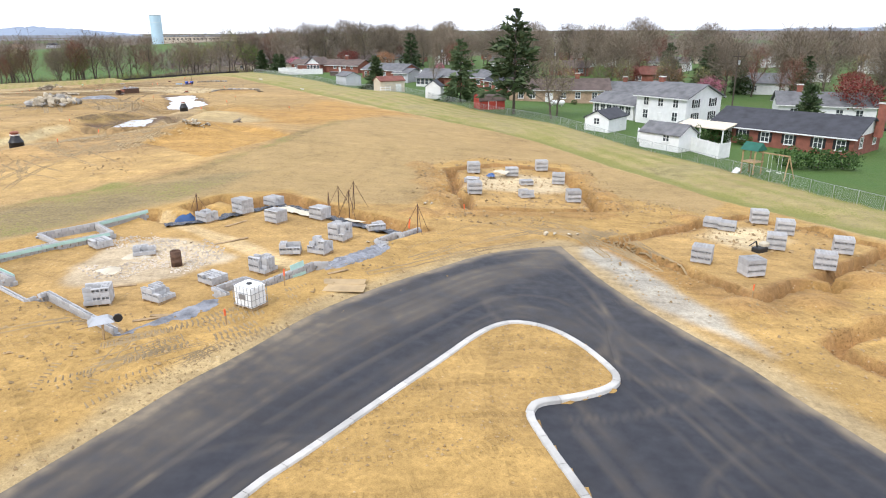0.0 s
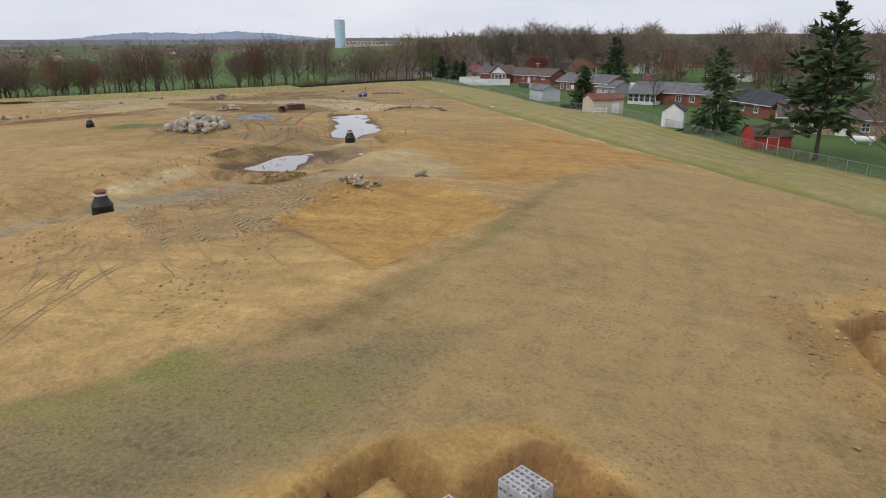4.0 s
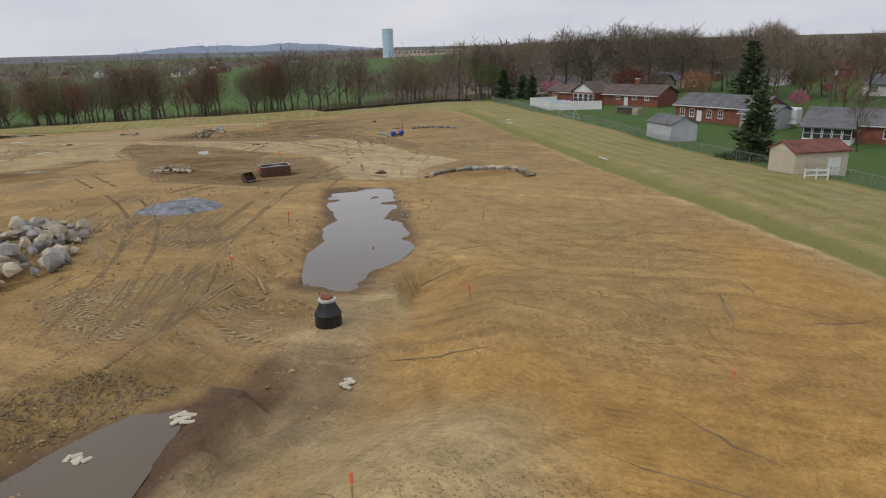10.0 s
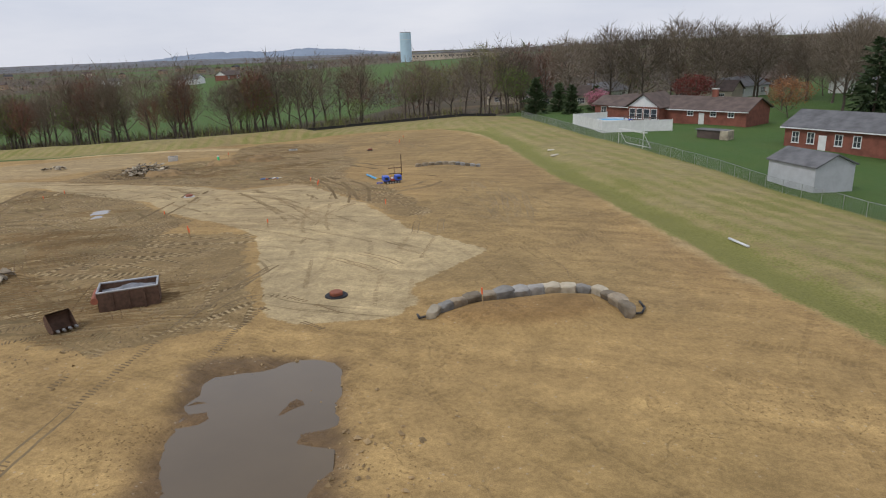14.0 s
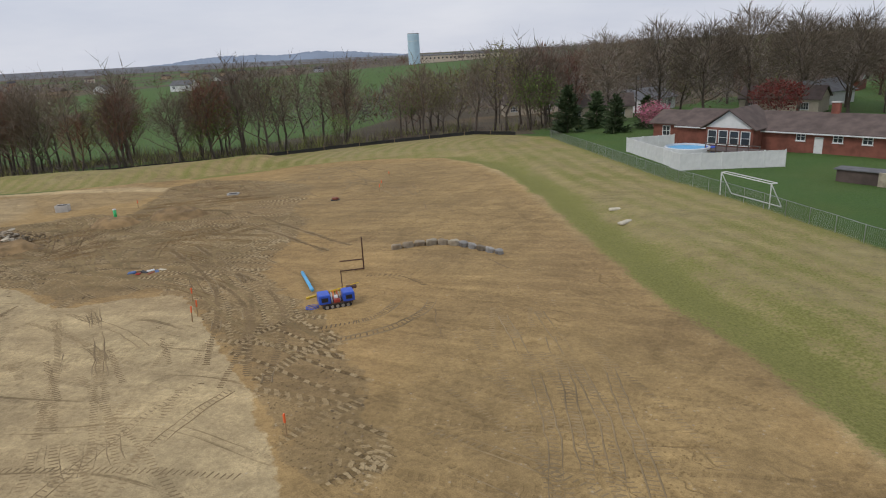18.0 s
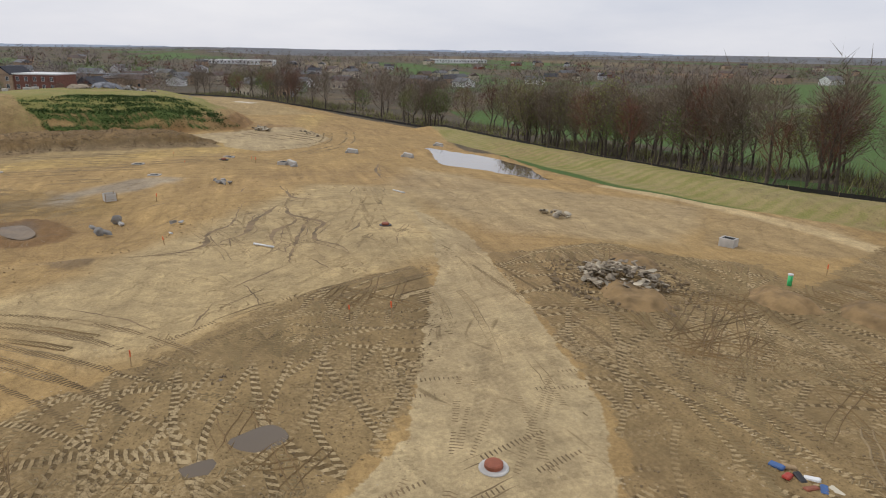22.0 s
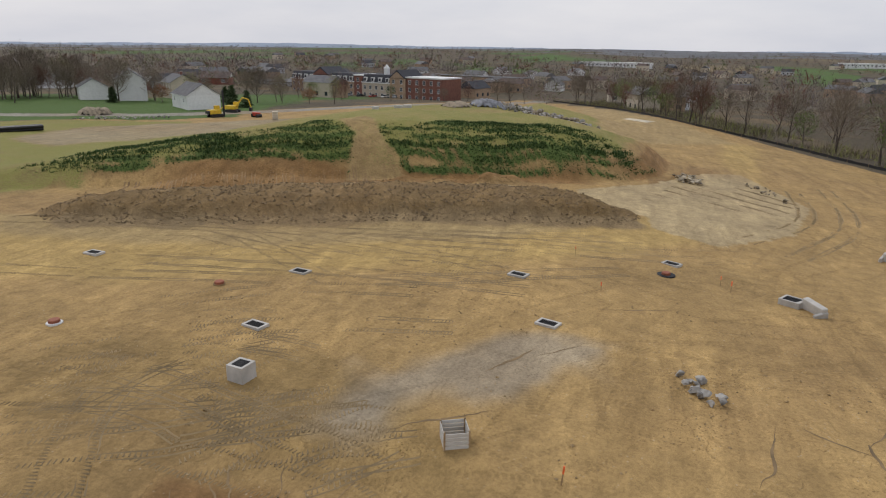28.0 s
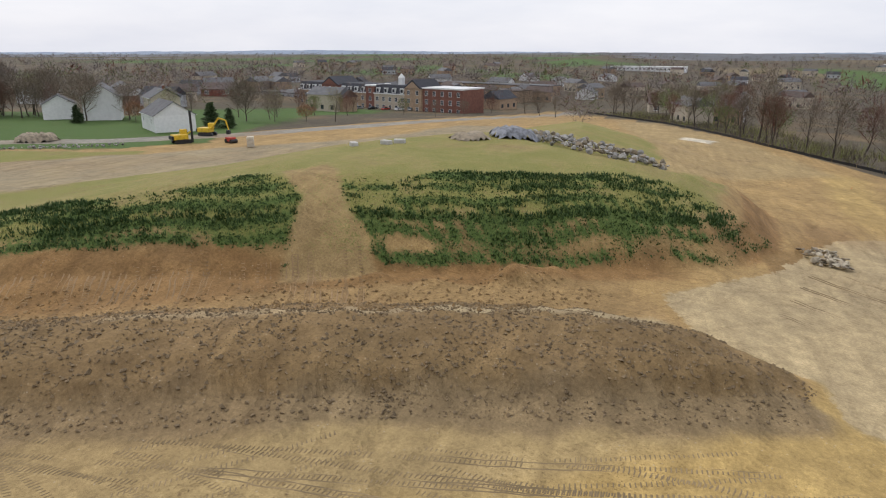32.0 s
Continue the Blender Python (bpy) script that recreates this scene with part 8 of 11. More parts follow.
STONES = [stone_mesh(k, .6 + .12 * (k % 4)) for k in range(9)]
for me in STONES:
    me.materials.append(M_ROCK)
STONES_TAN = [me.copy() for me in STONES]
for me in STONES_TAN:
    me.materials[0] = M_ROCK_TAN
BLOCKS_ROUGH = [stone_mesh(k + 20, 1.0, 1) for k in range(6)]
for k, me in enumerate(BLOCKS_ROUGH):
    me.materials.append((M_ROCK, M_ROCK_TAN, M_RUBBLE)[k % 3])
SLABS = [stone_mesh(k + 40, .42) for k in range(6)]
for k, me in enumerate(SLABS):
    me.materials.append((M_RUBBLE, M_ROCK_TAN, M_RUBBLE)[k % 3])
STONES_EARTH = [me.copy() for me in STONES]
for me in STONES_EARTH:
    me.materials[0] = M_RUBBLE


def stone_pile(name, label, spots, category, sets, lift=.28):
    """Stones heaped together; spots: (x, y, size, height of the seat over the ground)."""
    ob = thing(name, label, category)
    for x, y, size, up in spots:
        b = part("stone", random.choice(sets), None, ob)
        b.matrix_basis = pose(x, y, gz(x, y) + up + size * lift, random.uniform(-25, 25), random.uniform(-25, 25), random.uniform(0, 360)) @ Matrix.Diagonal((size, size * random.uniform(.6, .95), size * random.uniform(.6, .9), 1))
    return ob


def heaped(ring, n, small, large, high, seed):
    random.seed(seed)
    lo, hi = np.min(ring, 0), np.max(ring, 0)
    out = []
    while len(out) < n:
        x, y = random.uniform(lo[0], hi[0]), random.uniform(lo[1], hi[1])
        d = float(inside(np.array([x]), np.array([y]), ring)[0])
        if d > 0:
            out.append((x, y, random.uniform(small, large), random.random() * high * min(d / 1.5, 1)))
    return out


stone_pile("boulder_pile", "long pile of pale grey limestone boulders", heaped([(-64.4, 107), (-67, 112), (-67.4, 119), (-62.5, 117.6), (-57, 109.4), (-57, 104.6), (-60, 104.8)], 130, .7, 1.7, .9, 3), "boulders", STONES[:4] + STONES_TAN[:4] + BLOCKS_ROUGH[:2])
stone_pile("stone_pile", "small heap of rough pale stones", heaped([(-29.5, 78.1), (-29.3, 80.1), (-26.9, 80.1), (-26.7, 78.3)], 26, .3, .9, .25, 4), "stones", SLABS + STONES_TAN)
stone_pile("rubble_pile", "heap of broken concrete and earthy rubble", heaped([(-111, 190), (-110, 195), (-105, 194.5), (-103, 191), (-107, 188.6)], 240, .2, 1.15, 1.3, 5), "rubble", SLABS)
stone_pile("rubble_pile", "low heap of broken slabs and earth", heaped([(-80.5, 143.6), (-80, 146.8), (-76.4, 146.6), (-75.6, 144.4)], 60, .3, 1.1, .5, 6), "rubble", SLABS + STONES_EARTH[:3])
stone_pile("rubble_pile", "scatter of broken slabs on pale earth", heaped([(-132.5, 195.4), (-131.5, 198.2), (-128.2, 197.6), (-128.6, 195.2)], 24, .4, 1.5, .2, 7), "rubble", SLABS)
stone_pile("rubble_pile", "heap of broken concrete at the foot of the mound", heaped([(-228.4, 162.6), (-228, 166.6), (-222.6, 167), (-223, 163.2)], 70, .4, 1.3, .7, 8), "rubble", SLABS + STONES_TAN[:3])
stone_pile("rip_rap_pile", "long pile of grey blasted rock on the mound", heaped([(-252, 129), (-262, 133.5), (-267, 139), (-266, 150), (-258, 149), (-252, 141), (-247, 134)], 260, .6, 1.7, 1.0, 9), "rocks", STONES[:5] + STONES_EARTH[:3])
stone_pile("stones", "group of large grey stones in the hollow", [(-130.2, 152.0, 1.6, 0), (-131.3, 151.2, 1.2, 0), (-133.5, 150.2, 1.3, 0), (-132.6, 151.2, .8, 0), (-136.4, 151.8, 1.4, 0), (-135.4, 152.3, 1.0, 0), (-132.1, 157.6, 1.0, 0), (-131.6, 158.5, .9, 0)], "stones", STONES)
stone_pile("stones", "cluster of rounded grey stones", heaped([(-155.6, 159.4), (-155.2, 160.8), (-152.4, 162.2), (-151.4, 161.4), (-152.8, 159.8)], 16, .5, .95, .1, 10), "stones", STONES)
stone_pile("stones", "few pale stones beside the pond", heaped([(-45.6, 129.6), (-45, 131), (-43.6, 130), (-44, 129)], 7, .2, .4, 0, 11), "stones", STONES_TAN)
stone_pile("stones", "line of rubble along the far track", heaped([(-252, 23), (-258, 26), (-264, 31), (-270, 38), (-268, 40), (-261, 34), (-253, 27)], 60, .4, 1.1, .25, 12), "stones", STONES)
stone_pile("stones", "broken rock on the edge of the stone bed", heaped([(-232, 172), (-228, 176), (-218, 178), (-214, 176)], 26, .4, .9, .1, 13), "stones", STONES_EARTH)


def boulder_wall(label, line, n, size, seed):
    random.seed(seed)
    ob = thing("boulder_wall", label, "stone wall")
    p = resample(rounded(line, 2), n)
    for k, (x, y) in enumerate(p):
        t = p[min(k + 1, n - 1)] - p[max(k - 1, 0)]
        b = part("stone", random.choice(BLOCKS_ROUGH), None, ob)
        s = size * random.uniform(.85, 1.15)
        b.matrix_basis = pose(x, y, gz(x, y) + s * .2, random.uniform(-8, 8), random.uniform(-8, 8), math.degrees(math.atan2(t[1], t[0])) + random.uniform(-9, 9)) @ Matrix.Diagonal((s * 1.3, s * 1.05, s * 1.05, 1))
    return ob


WALL_LINE = [(-47.3, 145.4), (-46.8, 146.7), (-45.8, 147.9), (-44.2, 149), (-42.2, 150.4), (-40.2, 150.8), (-39.3, 149.9), (-38.4, 148.4)]
boulder_wall("curved low wall of large grey and tan boulders", WALL_LINE, 15, 1.0, 15)
boulder_wall("curved line of pale boulders set in the slope", [(-66.5, 192.9), (-64.3, 194.5), (-61.9, 194.2), (-58.7, 192.4)], 11, .72, 16)
for pts in ([(-38.2, 148.2), (-37.7, 148.6), (-37.6, 149.4), (-37.9, 150.2)], [(-47.5, 145.2), (-47.9, 145), (-48.2, 145.5)]):
    s = Shape()
    for a, b in zip(pts, pts[1:]):
        s.tube((*a, gz(*a) + .12), (*b, gz(*b) + .12), .06, n=6)
    tagged(new("drain_pipe", s.mesh("drain_pipe", M_BLACK, True)), "short bent black corrugated drain pipe", "pipe")


# ---- manholes, basins and pipes ----
def manhole_cone(label, x, y, size=1.0, lid=True, tilt=0):
    ob = thing("manhole_cone", label, "manhole", "manhole cones", m=stand(x, y, random.uniform(0, 360), .1))
    c = Shape().lathe((0, 0, 0), tuple((r * size, h * size) for r, h in ((.72, 0), (.74, .1), (.72, .75), (.76, .78), (.74, .82), (.45, 1.35), (.45, 1.5))), 24)
    part("cone", c, M_BLACK, ob, smooth=True)
    part("rim", Shape().lathe((0, 0, 1.5 * size), ((.46 * size, 0), (.5 * size, .03), (.5 * size, .12), (.3 * size, .14)), 20), M_CONCRETE, ob)
    if lid:
        part("cover", Shape().lathe((0, 0, 1.63 * size), ((.34 * size, 0), (.34 * size, .12), (.3 * size, .16), (.05, .17)), 20), M_RUST_IRON, ob)
    return ob


manhole_cone("black precast manhole cone with a rusty cover", -40.6, 109.4, .86)
manhole_cone("black precast manhole cone with red netting on top", -45.4, 72.4, 1.0)
nt = thing("safety_netting", "bunched rust-red netting on a manhole cone", "netting", m=pose(-45.4, 72.4, gz(-45.4, 72.4) + 1.62))
part("net", Shape().lathe((0, 0, 0), ((.42, 0), (.5, .1), (.3, .22), (.1, .2)), 12), M_RUST_IRON, nt)
manhole_cone("half-buried black manhole cone", -86, 119, .8)


def manhole_cover(label, x, y, disc, flat_mat):
    ob = thing("manhole", label, "manhole", m=stand(x, y, 0))
    part("collar", Shape().lathe((0, 0, -.1), ((disc, 0), (disc, .16), (disc * .92, .19), (.36, .19)), 24), flat_mat, ob)
    part("cover", Shape().lathe((0, 0, .08), ((.36, 0), (.36, .16), (.31, .2), (.05, .21)), 20), M_RUST_IRON, ob, "rusty red iron cover")


for x, y, disc, m in ((-86.3, 174.9, .58, M_CONCRETE), (-126.9, 177.4, .6, M_BLACK), (-81.9, 211.6, .5, M_BLACK), (-53.6, 147.2, .62, M_GRATE), (-173.7, 159.7, .75, M_GRATE), (-159.4, 127.3, .45, M_EARTH), (-150, 121.5, .5, M_WHITE_PL)):
    manhole_cover("raised manhole with a rust-red iron cover", x, y, disc, m)


def grate_box(label, x, y, turn, w, d, high):
    ob = thing("catch_basin", label, "catch basin", "catch basins", m=stand(x, y, turn))
    f = Shape()
    t = .16
    for q in ((-w / 2, -d / 2, w / 2, -d / 2 + t), (-w / 2, d / 2 - t, w / 2, d / 2), (-w / 2, -d / 2 + t, -w / 2 + t, d / 2 - t), (w / 2 - t, -d / 2 + t, w / 2, d / 2 - t)):
        f.box(q[0], q[1], -.4, q[2], q[3], high)
    part("frame", f, M_CONCRETE, ob)
    part("floor", Shape().box(-w / 2 + t, -d / 2 + t, -.3, w / 2 - t, d / 2 - t, high - .12), M_GRATE, ob)
    n = 9
    for k in range(n):
        q = -w / 2 + t + (w - 2 * t) * (k + .5) / n
        part("grate_bar", Shape().box(q - .025, -d / 2 + t, high - .06, q + .025, d / 2 - t, high - .01), M_GRATE, ob)
    return ob


for x, y, turn in ((-153.8, 133.7, 76), (-159.8, 151.8, 70), (-163.8, 131.7, 78), (-168.6, 148.3, 72), (-177.1, 160.3, 60), (-162.7, 112.9, 82)):
    grate_box("white concrete catch basin frame with a dark grate", x, y, turn, 1.5, 1.0, .14)
grate_box("square concrete catch basin box with a dark grate", -147.6, 136.6, 80, 1.1, 1.1, .95)
grate_box("precast concrete basin standing open", -117.4, 208.4, 30, 1.4, 1.1, .8)
grate_box("low concrete basin frame in loose earth", -98.8, 216.6, 20, 1.3, 1.0, .18)
grate_box("leaning concrete inlet box with a grate", -171.1, 168.7, 55, 1.5, 1.3, .5)
for x, y, turn in ((-184.3, 191, 40), (-208, 202.6, 30), (-190, 181.5, 60), (-170, 170, 30)):
    hw = thing("concrete_headwall", "pale precast concrete headwall half buried in earth", "headwall", m=stand(x, y, turn, .1) @ pose(0, 0, 0, 8, 5))
    part("slab", Shape().soft(-1.0, -.25, -.3, 1.0, .25, .9, .05), M_CONCRETE, hw)
    part("wing", Shape().soft(-1.1, -.9, -.3, -.85, .25, .6, .04), M_CONCRETE, hw)
    part("wing", Shape().soft(.85, -.9, -.3, 1.1, .25, .6, .04), M_CONCRETE, hw)

cr = thing("crate", "weathered grey crate of boards with open top", "crate", m=stand(-145, 149.4, 25) @ Matrix.Diagonal((.8, .8, .8, 1)))
for k in range(4):
    a = k * 90
    for j in range(4):
        b = part("board", Shape().box(-.75, -.02, 0, .75, .02, .22), M_CONCRETE, cr)
        b.matrix_basis = pose(0, 0, .05 + j * .26, 0, 0, a) @ Matrix.Translation((0, -.75, 0))
    b = part("post", Shape().box(-.05, -.05, 0, .05, .05, 1.15), M_WOOD, cr)
    b.matrix_basis = pose(0, 0, 0, 0, 0, a) @ Matrix.Translation((-.72, -.72, 0))

gp = thing("riser_pipe", "upright bright green pipe stub", "pipe", m=stand(-105, 204.4))
part("pipe", Shape().lathe((0, 0, -.2), ((.17, 0), (.17, 1.1), (.14, 1.1), (.14, .3)), 16), M_GREENPIPE, gp, smooth=True)
part("cap", Shape().lathe((0, 0, .84), ((.19, 0), (.19, .1), (.05, .12)), 16), M_WHITE_PL, gp)


def stake(x, y, high=1.0, colour=None):
    ob = thing("survey_stake", "wooden survey stake with an orange painted top", "stake", "survey stakes", m=stand(x, y, random.uniform(0, 90)) @ pose(0, 0, 0, random.uniform(-5, 5), random.uniform(-5, 5)))
    part("stake", Shape().box(-.03, -.018, -.2, .03, .018, high), M_WOOD, ob)
    part("flag", Shape().box(-.04, -.026, high * .62, .04, .026, high + .03), M_ORANGE, ob, "fluorescent orange ribbon")


random.seed(3)
for x, y in ((-48.4, 89.3), (-38.6, 76.8), (-40.4, 71.5), (-34.5, 112.6), (-23.1, 107.1), (-33.4, 96.7), (-48.9, 113.9), (-51.8, 125.1), (-38.4, 130.7), (-107.1, 209.8), (-103, 173.9), (-72.1, 157.7), (-78.7, 215.8), (-60.1, 168.6),
             (-72, 177.7), (-71.2, 156.8), (-67.2, 161.2), (-79.9, 164), (-122.7, 158.2), (-173.4, 163.9), (-143.1, 154.5), (-176.3, 152.1), (-167.4, 154.8), (-280.6, 179.6), (-172, 164.5), (-74.6, 180.8), (-72.3, 178.5),
             (-103.4, 171.4), (-79.8, 218.7), (-82.1, 225.9), (17.4, 33.6), (2.2, 47.6), (-45.2, 146.8), (-97.9, 160.2), (-9.2, 26.7), (-7.7, 31.5)):
    stake(x, y, random.uniform(.6, .95))


# ---- loose site things ----
def tripod(x, y, high, lean=0, n=3):
    ob = thing("wall_brace", "rusty steel wall brace with slanting props", "brace", m=stand(x, y, lean))
    part("mast", Shape().tube((0, 0, -.5), (0, 0, high), .034, n=6), M_PIPE_RUST, ob)
    for k in range(n):
        a = k * 2 * math.pi / n + .5
        part("prop", Shape().tube((0, 0, high - .05), (1.1 * math.cos(a), 1.1 * math.sin(a), 0), .018, n=5), M_PIPE_RUST, ob)


for x, y, h, l in ((-17.0, 46.1, 2.2, 10), (-6.3, 46.9, 2.7, 40), (-8.0, 48.3, 2.0, 80), (-7.2, 48.0, 1.9, 0), (-6.0, 47.6, 2.1, 0), (-1.2, 42.6, 2.2, 20)):
    tripod(x, y, h, l, 2 if h < 2.1 else 3)
lp = thing("marker_post", "leaning timber post painted orange", "post", m=stand(-1.9, 43.0, 0) @ pose(0, 0, 0, 0, 6))
part("post", Shape().box(-.05, -.05, -.3, .05, .05, 1.7), M_WOOD, lp)
part("paint", Shape().box(-.055, -.055, .9, .055, .055, 1.6), M_ORANGE, lp)

ibc = thing("ibc_tote", "white plastic water tote in a steel cage on a pallet", "water tote", m=stand(-8.7, 28.9, -32))
wooden_pallet(ibc, 1.2, 1.0)
part("tank", Shape().soft(-.57, -.47, .13, .57, .47, 1.1, .06), M_WHITE_PL, ibc)
part("lid", Shape().lathe((0, 0, 1.1), ((.13, 0), (.13, .05), (.02, .06)), 16), M_BLACK, ibc)
for k in range(6):
    for e in (-1, 1):
        part("cage_bar", Shape().tube((-.58 + k * .232, e * .49, .13), (-.58 + k * .232, e * .49, 1.12), .012, n=5), M_STEEL, ibc)
for k in range(5):
    for e in (-1, 1):
        part("cage_bar", Shape().tube((e * .6, -.48 + k * .24, .13), (e * .6, -.48 + k * .24, 1.12), .012, n=5), M_STEEL, ibc)
for zz in (.2, .5, .8, 1.12):
    s = Shape()
    for a, b in (((-.6, -.5), (.6, -.5)), ((.6, -.5), (.6, .5)), ((.6, .5), (-.6, .5)), ((-.6, .5), (-.6, -.5))):
        s.tube((*a, zz), (*b, zz), .013, n=5)
    part("cage_ring", s, M_STEEL, ibc)
part("label_plate", Shape().box(-.2, -.515, .5, .2, -.505, .75), M_STEEL, ibc)

ps = thing("plywood_sheet", "flat plywood sheets lying on the earth", "plywood", m=stand(-4.8, 31.8, -4))
part("sheet", Shape().soft(-1.22, -.85, .03, 1.22, .15, .06, .008), M_PLY, ps)
part("sheet", Shape().soft(-1.15, .12, .05, 1.1, .85, .08, .008), M_PLY, ps)
for x, y, turn, L in ((-13, 27.9, 20, 1.6), (-12.3, 28.3, 5, 1.8), (-5.3, 33.7, 35, 1.2), (-16.2, 31.8, 12, 1.6), (-12.7, 39.4, 40, 2.2), (-13.6, 43.6, 55, 1.8), (-8.9, 38.2, 8, 1.0), (-14.2, 27, -50, 2.6)):
    pl = thing("plank", "loose pale timber plank on the ground", "plank", "loose planks", m=stand(x, y, turn))
    part("board", Shape().box(-L / 2, -.1, .02, L / 2, .1, .06), M_WOOD, pl)
br = thing("barrel", "dark steel barrel standing on mortar sand", "barrel", m=stand(-14.4, 34.9))
part("drum", Shape().lathe((0, 0, 0), ((.29, 0), (.29, .28), (.305, .3), (.29, .32), (.29, .58), (.305, .6), (.29, .62), (.29, .88), (.27, .9), (.27, .8)), 20), M_PIPE_RUST, br, smooth=True)
part("stand", Shape().box(-.35, -.35, -.05, .35, .35, .03), M_WOOD, br)
wb = thing("wheelbarrow", "upturned grey wheelbarrow tray on a trestle", "wheelbarrow", m=stand(-13.9, 25.3, 30))
part("tray", Shape().add([(-.5, -.35, .75), (.5, -.35, .75), (.5, .35, .75), (-.5, .35, .75), (-.3, -.2, .95), (.3, -.2, .95), (.3, .2, .95), (-.3, .2, .95)], [(0, 1, 5, 4), (1, 2, 6, 5), (2, 3, 7, 6), (3, 0, 4, 7), (4, 5, 6, 7), (3, 2, 1, 0)]), M_STEEL, wb)
for e in (-1, 1):
    part("handle", Shape().tube((-.9, e * .25, .7), (.5, e * .2, .78), .022, n=6), M_WOOD, wb)
    part("leg", Shape().tube((0, e * .2, 0), (.05, e * .25, .75), .04, n=6), M_WOOD, wb)
part("wheel", Shape().tube((.65, -.05, .78), (.65, .05, .78), .18, n=14), M_BLACK, wb)
tl = thing("tile_saw", "dark masonry saw with a bent hose", "tool", m=stand(21.6, 41.7, 30))
part("body", Shape().soft(-.5, -.3, 0, .5, .3, .35, .06), M_BLACK, tl)
part("arm", Shape().tube((-.3, 0, .35), (-.5, 0, .8), .05).tube((-.5, 0, .8), (-1.2, 0, .6), .04), M_BLACK, tl)
part("bag", Shape().soft(.1, -.25, .35, .7, .25, .6, .08), M_CREAM, tl)
for x, y, s in ((-.8, 50.4, .5), (7.6, 43.3, .6), (9.2, 43.2, .5), (-4.3, 40.2, .3), (-15.4, 38.8, .4), (-3.0, 39.0, .3)):
    stone_pile("stones", "loose pale stone on the earth", [(x, y, s, 0), (x + s, y + .2, s * .7, 0)], "stones", STONES_TAN)

# bulk box with gravel, and an excavator bucket
db = thing("trench_box", "rusty open steel hopper half filled with grey gravel", "steel box", m=stand(-63.6, 143.2, 40, .05) @ Matrix.Diagonal((.85, .85, .85, 1)))
prof = ((-1.9, -1.0), (1.5, -.9), (1.5, .9), (-1.9, 1.0))
for (ax, ay), (bx, by) in zip(prof, prof[1:] + prof[:1]):
    t = math.degrees(math.atan2(by - ay, bx - ax))
    w = math.hypot(bx - ax, by - ay)
    p = part("side", Shape().box(-w / 2, -.05, .15, w / 2, .05, 1.35), M_PIPE_RUST, db)
    p.matrix_basis = pose((ax + bx) / 2, (ay + by) / 2, 0, 0, 0, t)
    part("rim", Shape().tube((ax, ay, 1.37), (bx, by, 1.37), .07, n=6), M_STEEL, db)
for x in (-1.1, -.2, .7):
    for e in (-1, 1):
        part("rib", Shape().box(x - .06, e * 1.03 - .08, .1, x + .06, e * 1.03 + .08, 1.3), M_PIPE_RUST, db)
part("floor", Shape().box(-1.85, -.95, .1, 1.45, .9, .2), M_PIPE_RUST, db)
part("lip", Shape().tube((-2.1, -1.05, .9), (-2.1, 1.05, .9), .22, n=10), M_RUST_IRON, db)
g = Shape()
for j in range(9):
    for i in range(13):
        g.v.append((-1.8 + i * .26, -.85 + j * .21, .98 + .42 * math.exp(-((i - 7) / 4) ** 2 - ((j - 4) / 3) ** 2) + .04 * random.random()))
g.f = [(j * 13 + i, j * 13 + i + 1, (j + 1) * 13 + i + 1, (j + 1) * 13 + i) for j in range(8) for i in range(12)]
tagged(new("gravel", g.mesh("gravel", M_GRAVEL, True)), "grey gravel filling a steel hopper", "gravel", kind="stuff").matrix_basis = db.matrix_basis
bk = thing("excavator_bucket", "rusty digging bucket lying on the earth", "bucket", m=stand(-64.3, 139.2, 70))
pr = [(.55 * math.cos(a), .5 + .5 * math.sin(a)) for a in np.linspace(-2.6, 1.2, 9)]
s = Shape()
s.add([(e * .55, x, z) for e in (-1, 1) for x, z in pr] + [(e * .55, x * .9, .5 + (z - .5) * .9) for e in (-1, 1) for x, z in pr], [(i, i + 1, 10 + i, 9 + i) for i in range(8)] + [(27 + i, 28 + i, 19 + i, 18 + i) for i in range(8)])
part("shell", s, M_PIPE_RUST, bk)
for e in (-1, 1):
    part("cheek", Shape().add([(e * .56, x, z) for x, z in pr], [tuple(range(9))]), M_PIPE_RUST, bk)
for k in range(4):
    part("tooth", Shape().box(-.45 + k * .28, pr[0][0] - .2, pr[0][1] - .05, -.33 + k * .28, pr[0][0] + .05, pr[0][1] + .03), M_STEEL, bk)
st = thing("tree_stump", "grey uprooted tree stump with splayed roots", "stump", m=stand(-25.2, 85.7, 40) @ Matrix.Diagonal((.6, .6, .6, 1)))
part("trunk", Shape().tube((-.9, 0, .3), (.3, 0, .5), .22, .38, 9), M_DRYWOOD, st)
for k in range(9):
    a = k * .7
    part("root", Shape().tube((.3, 0, .5), (.75 + .25 * math.cos(3 * a), .8 * math.cos(a), .5 + .7 * math.sin(a)), .14, .03, 5), M_DRYWOOD, st)
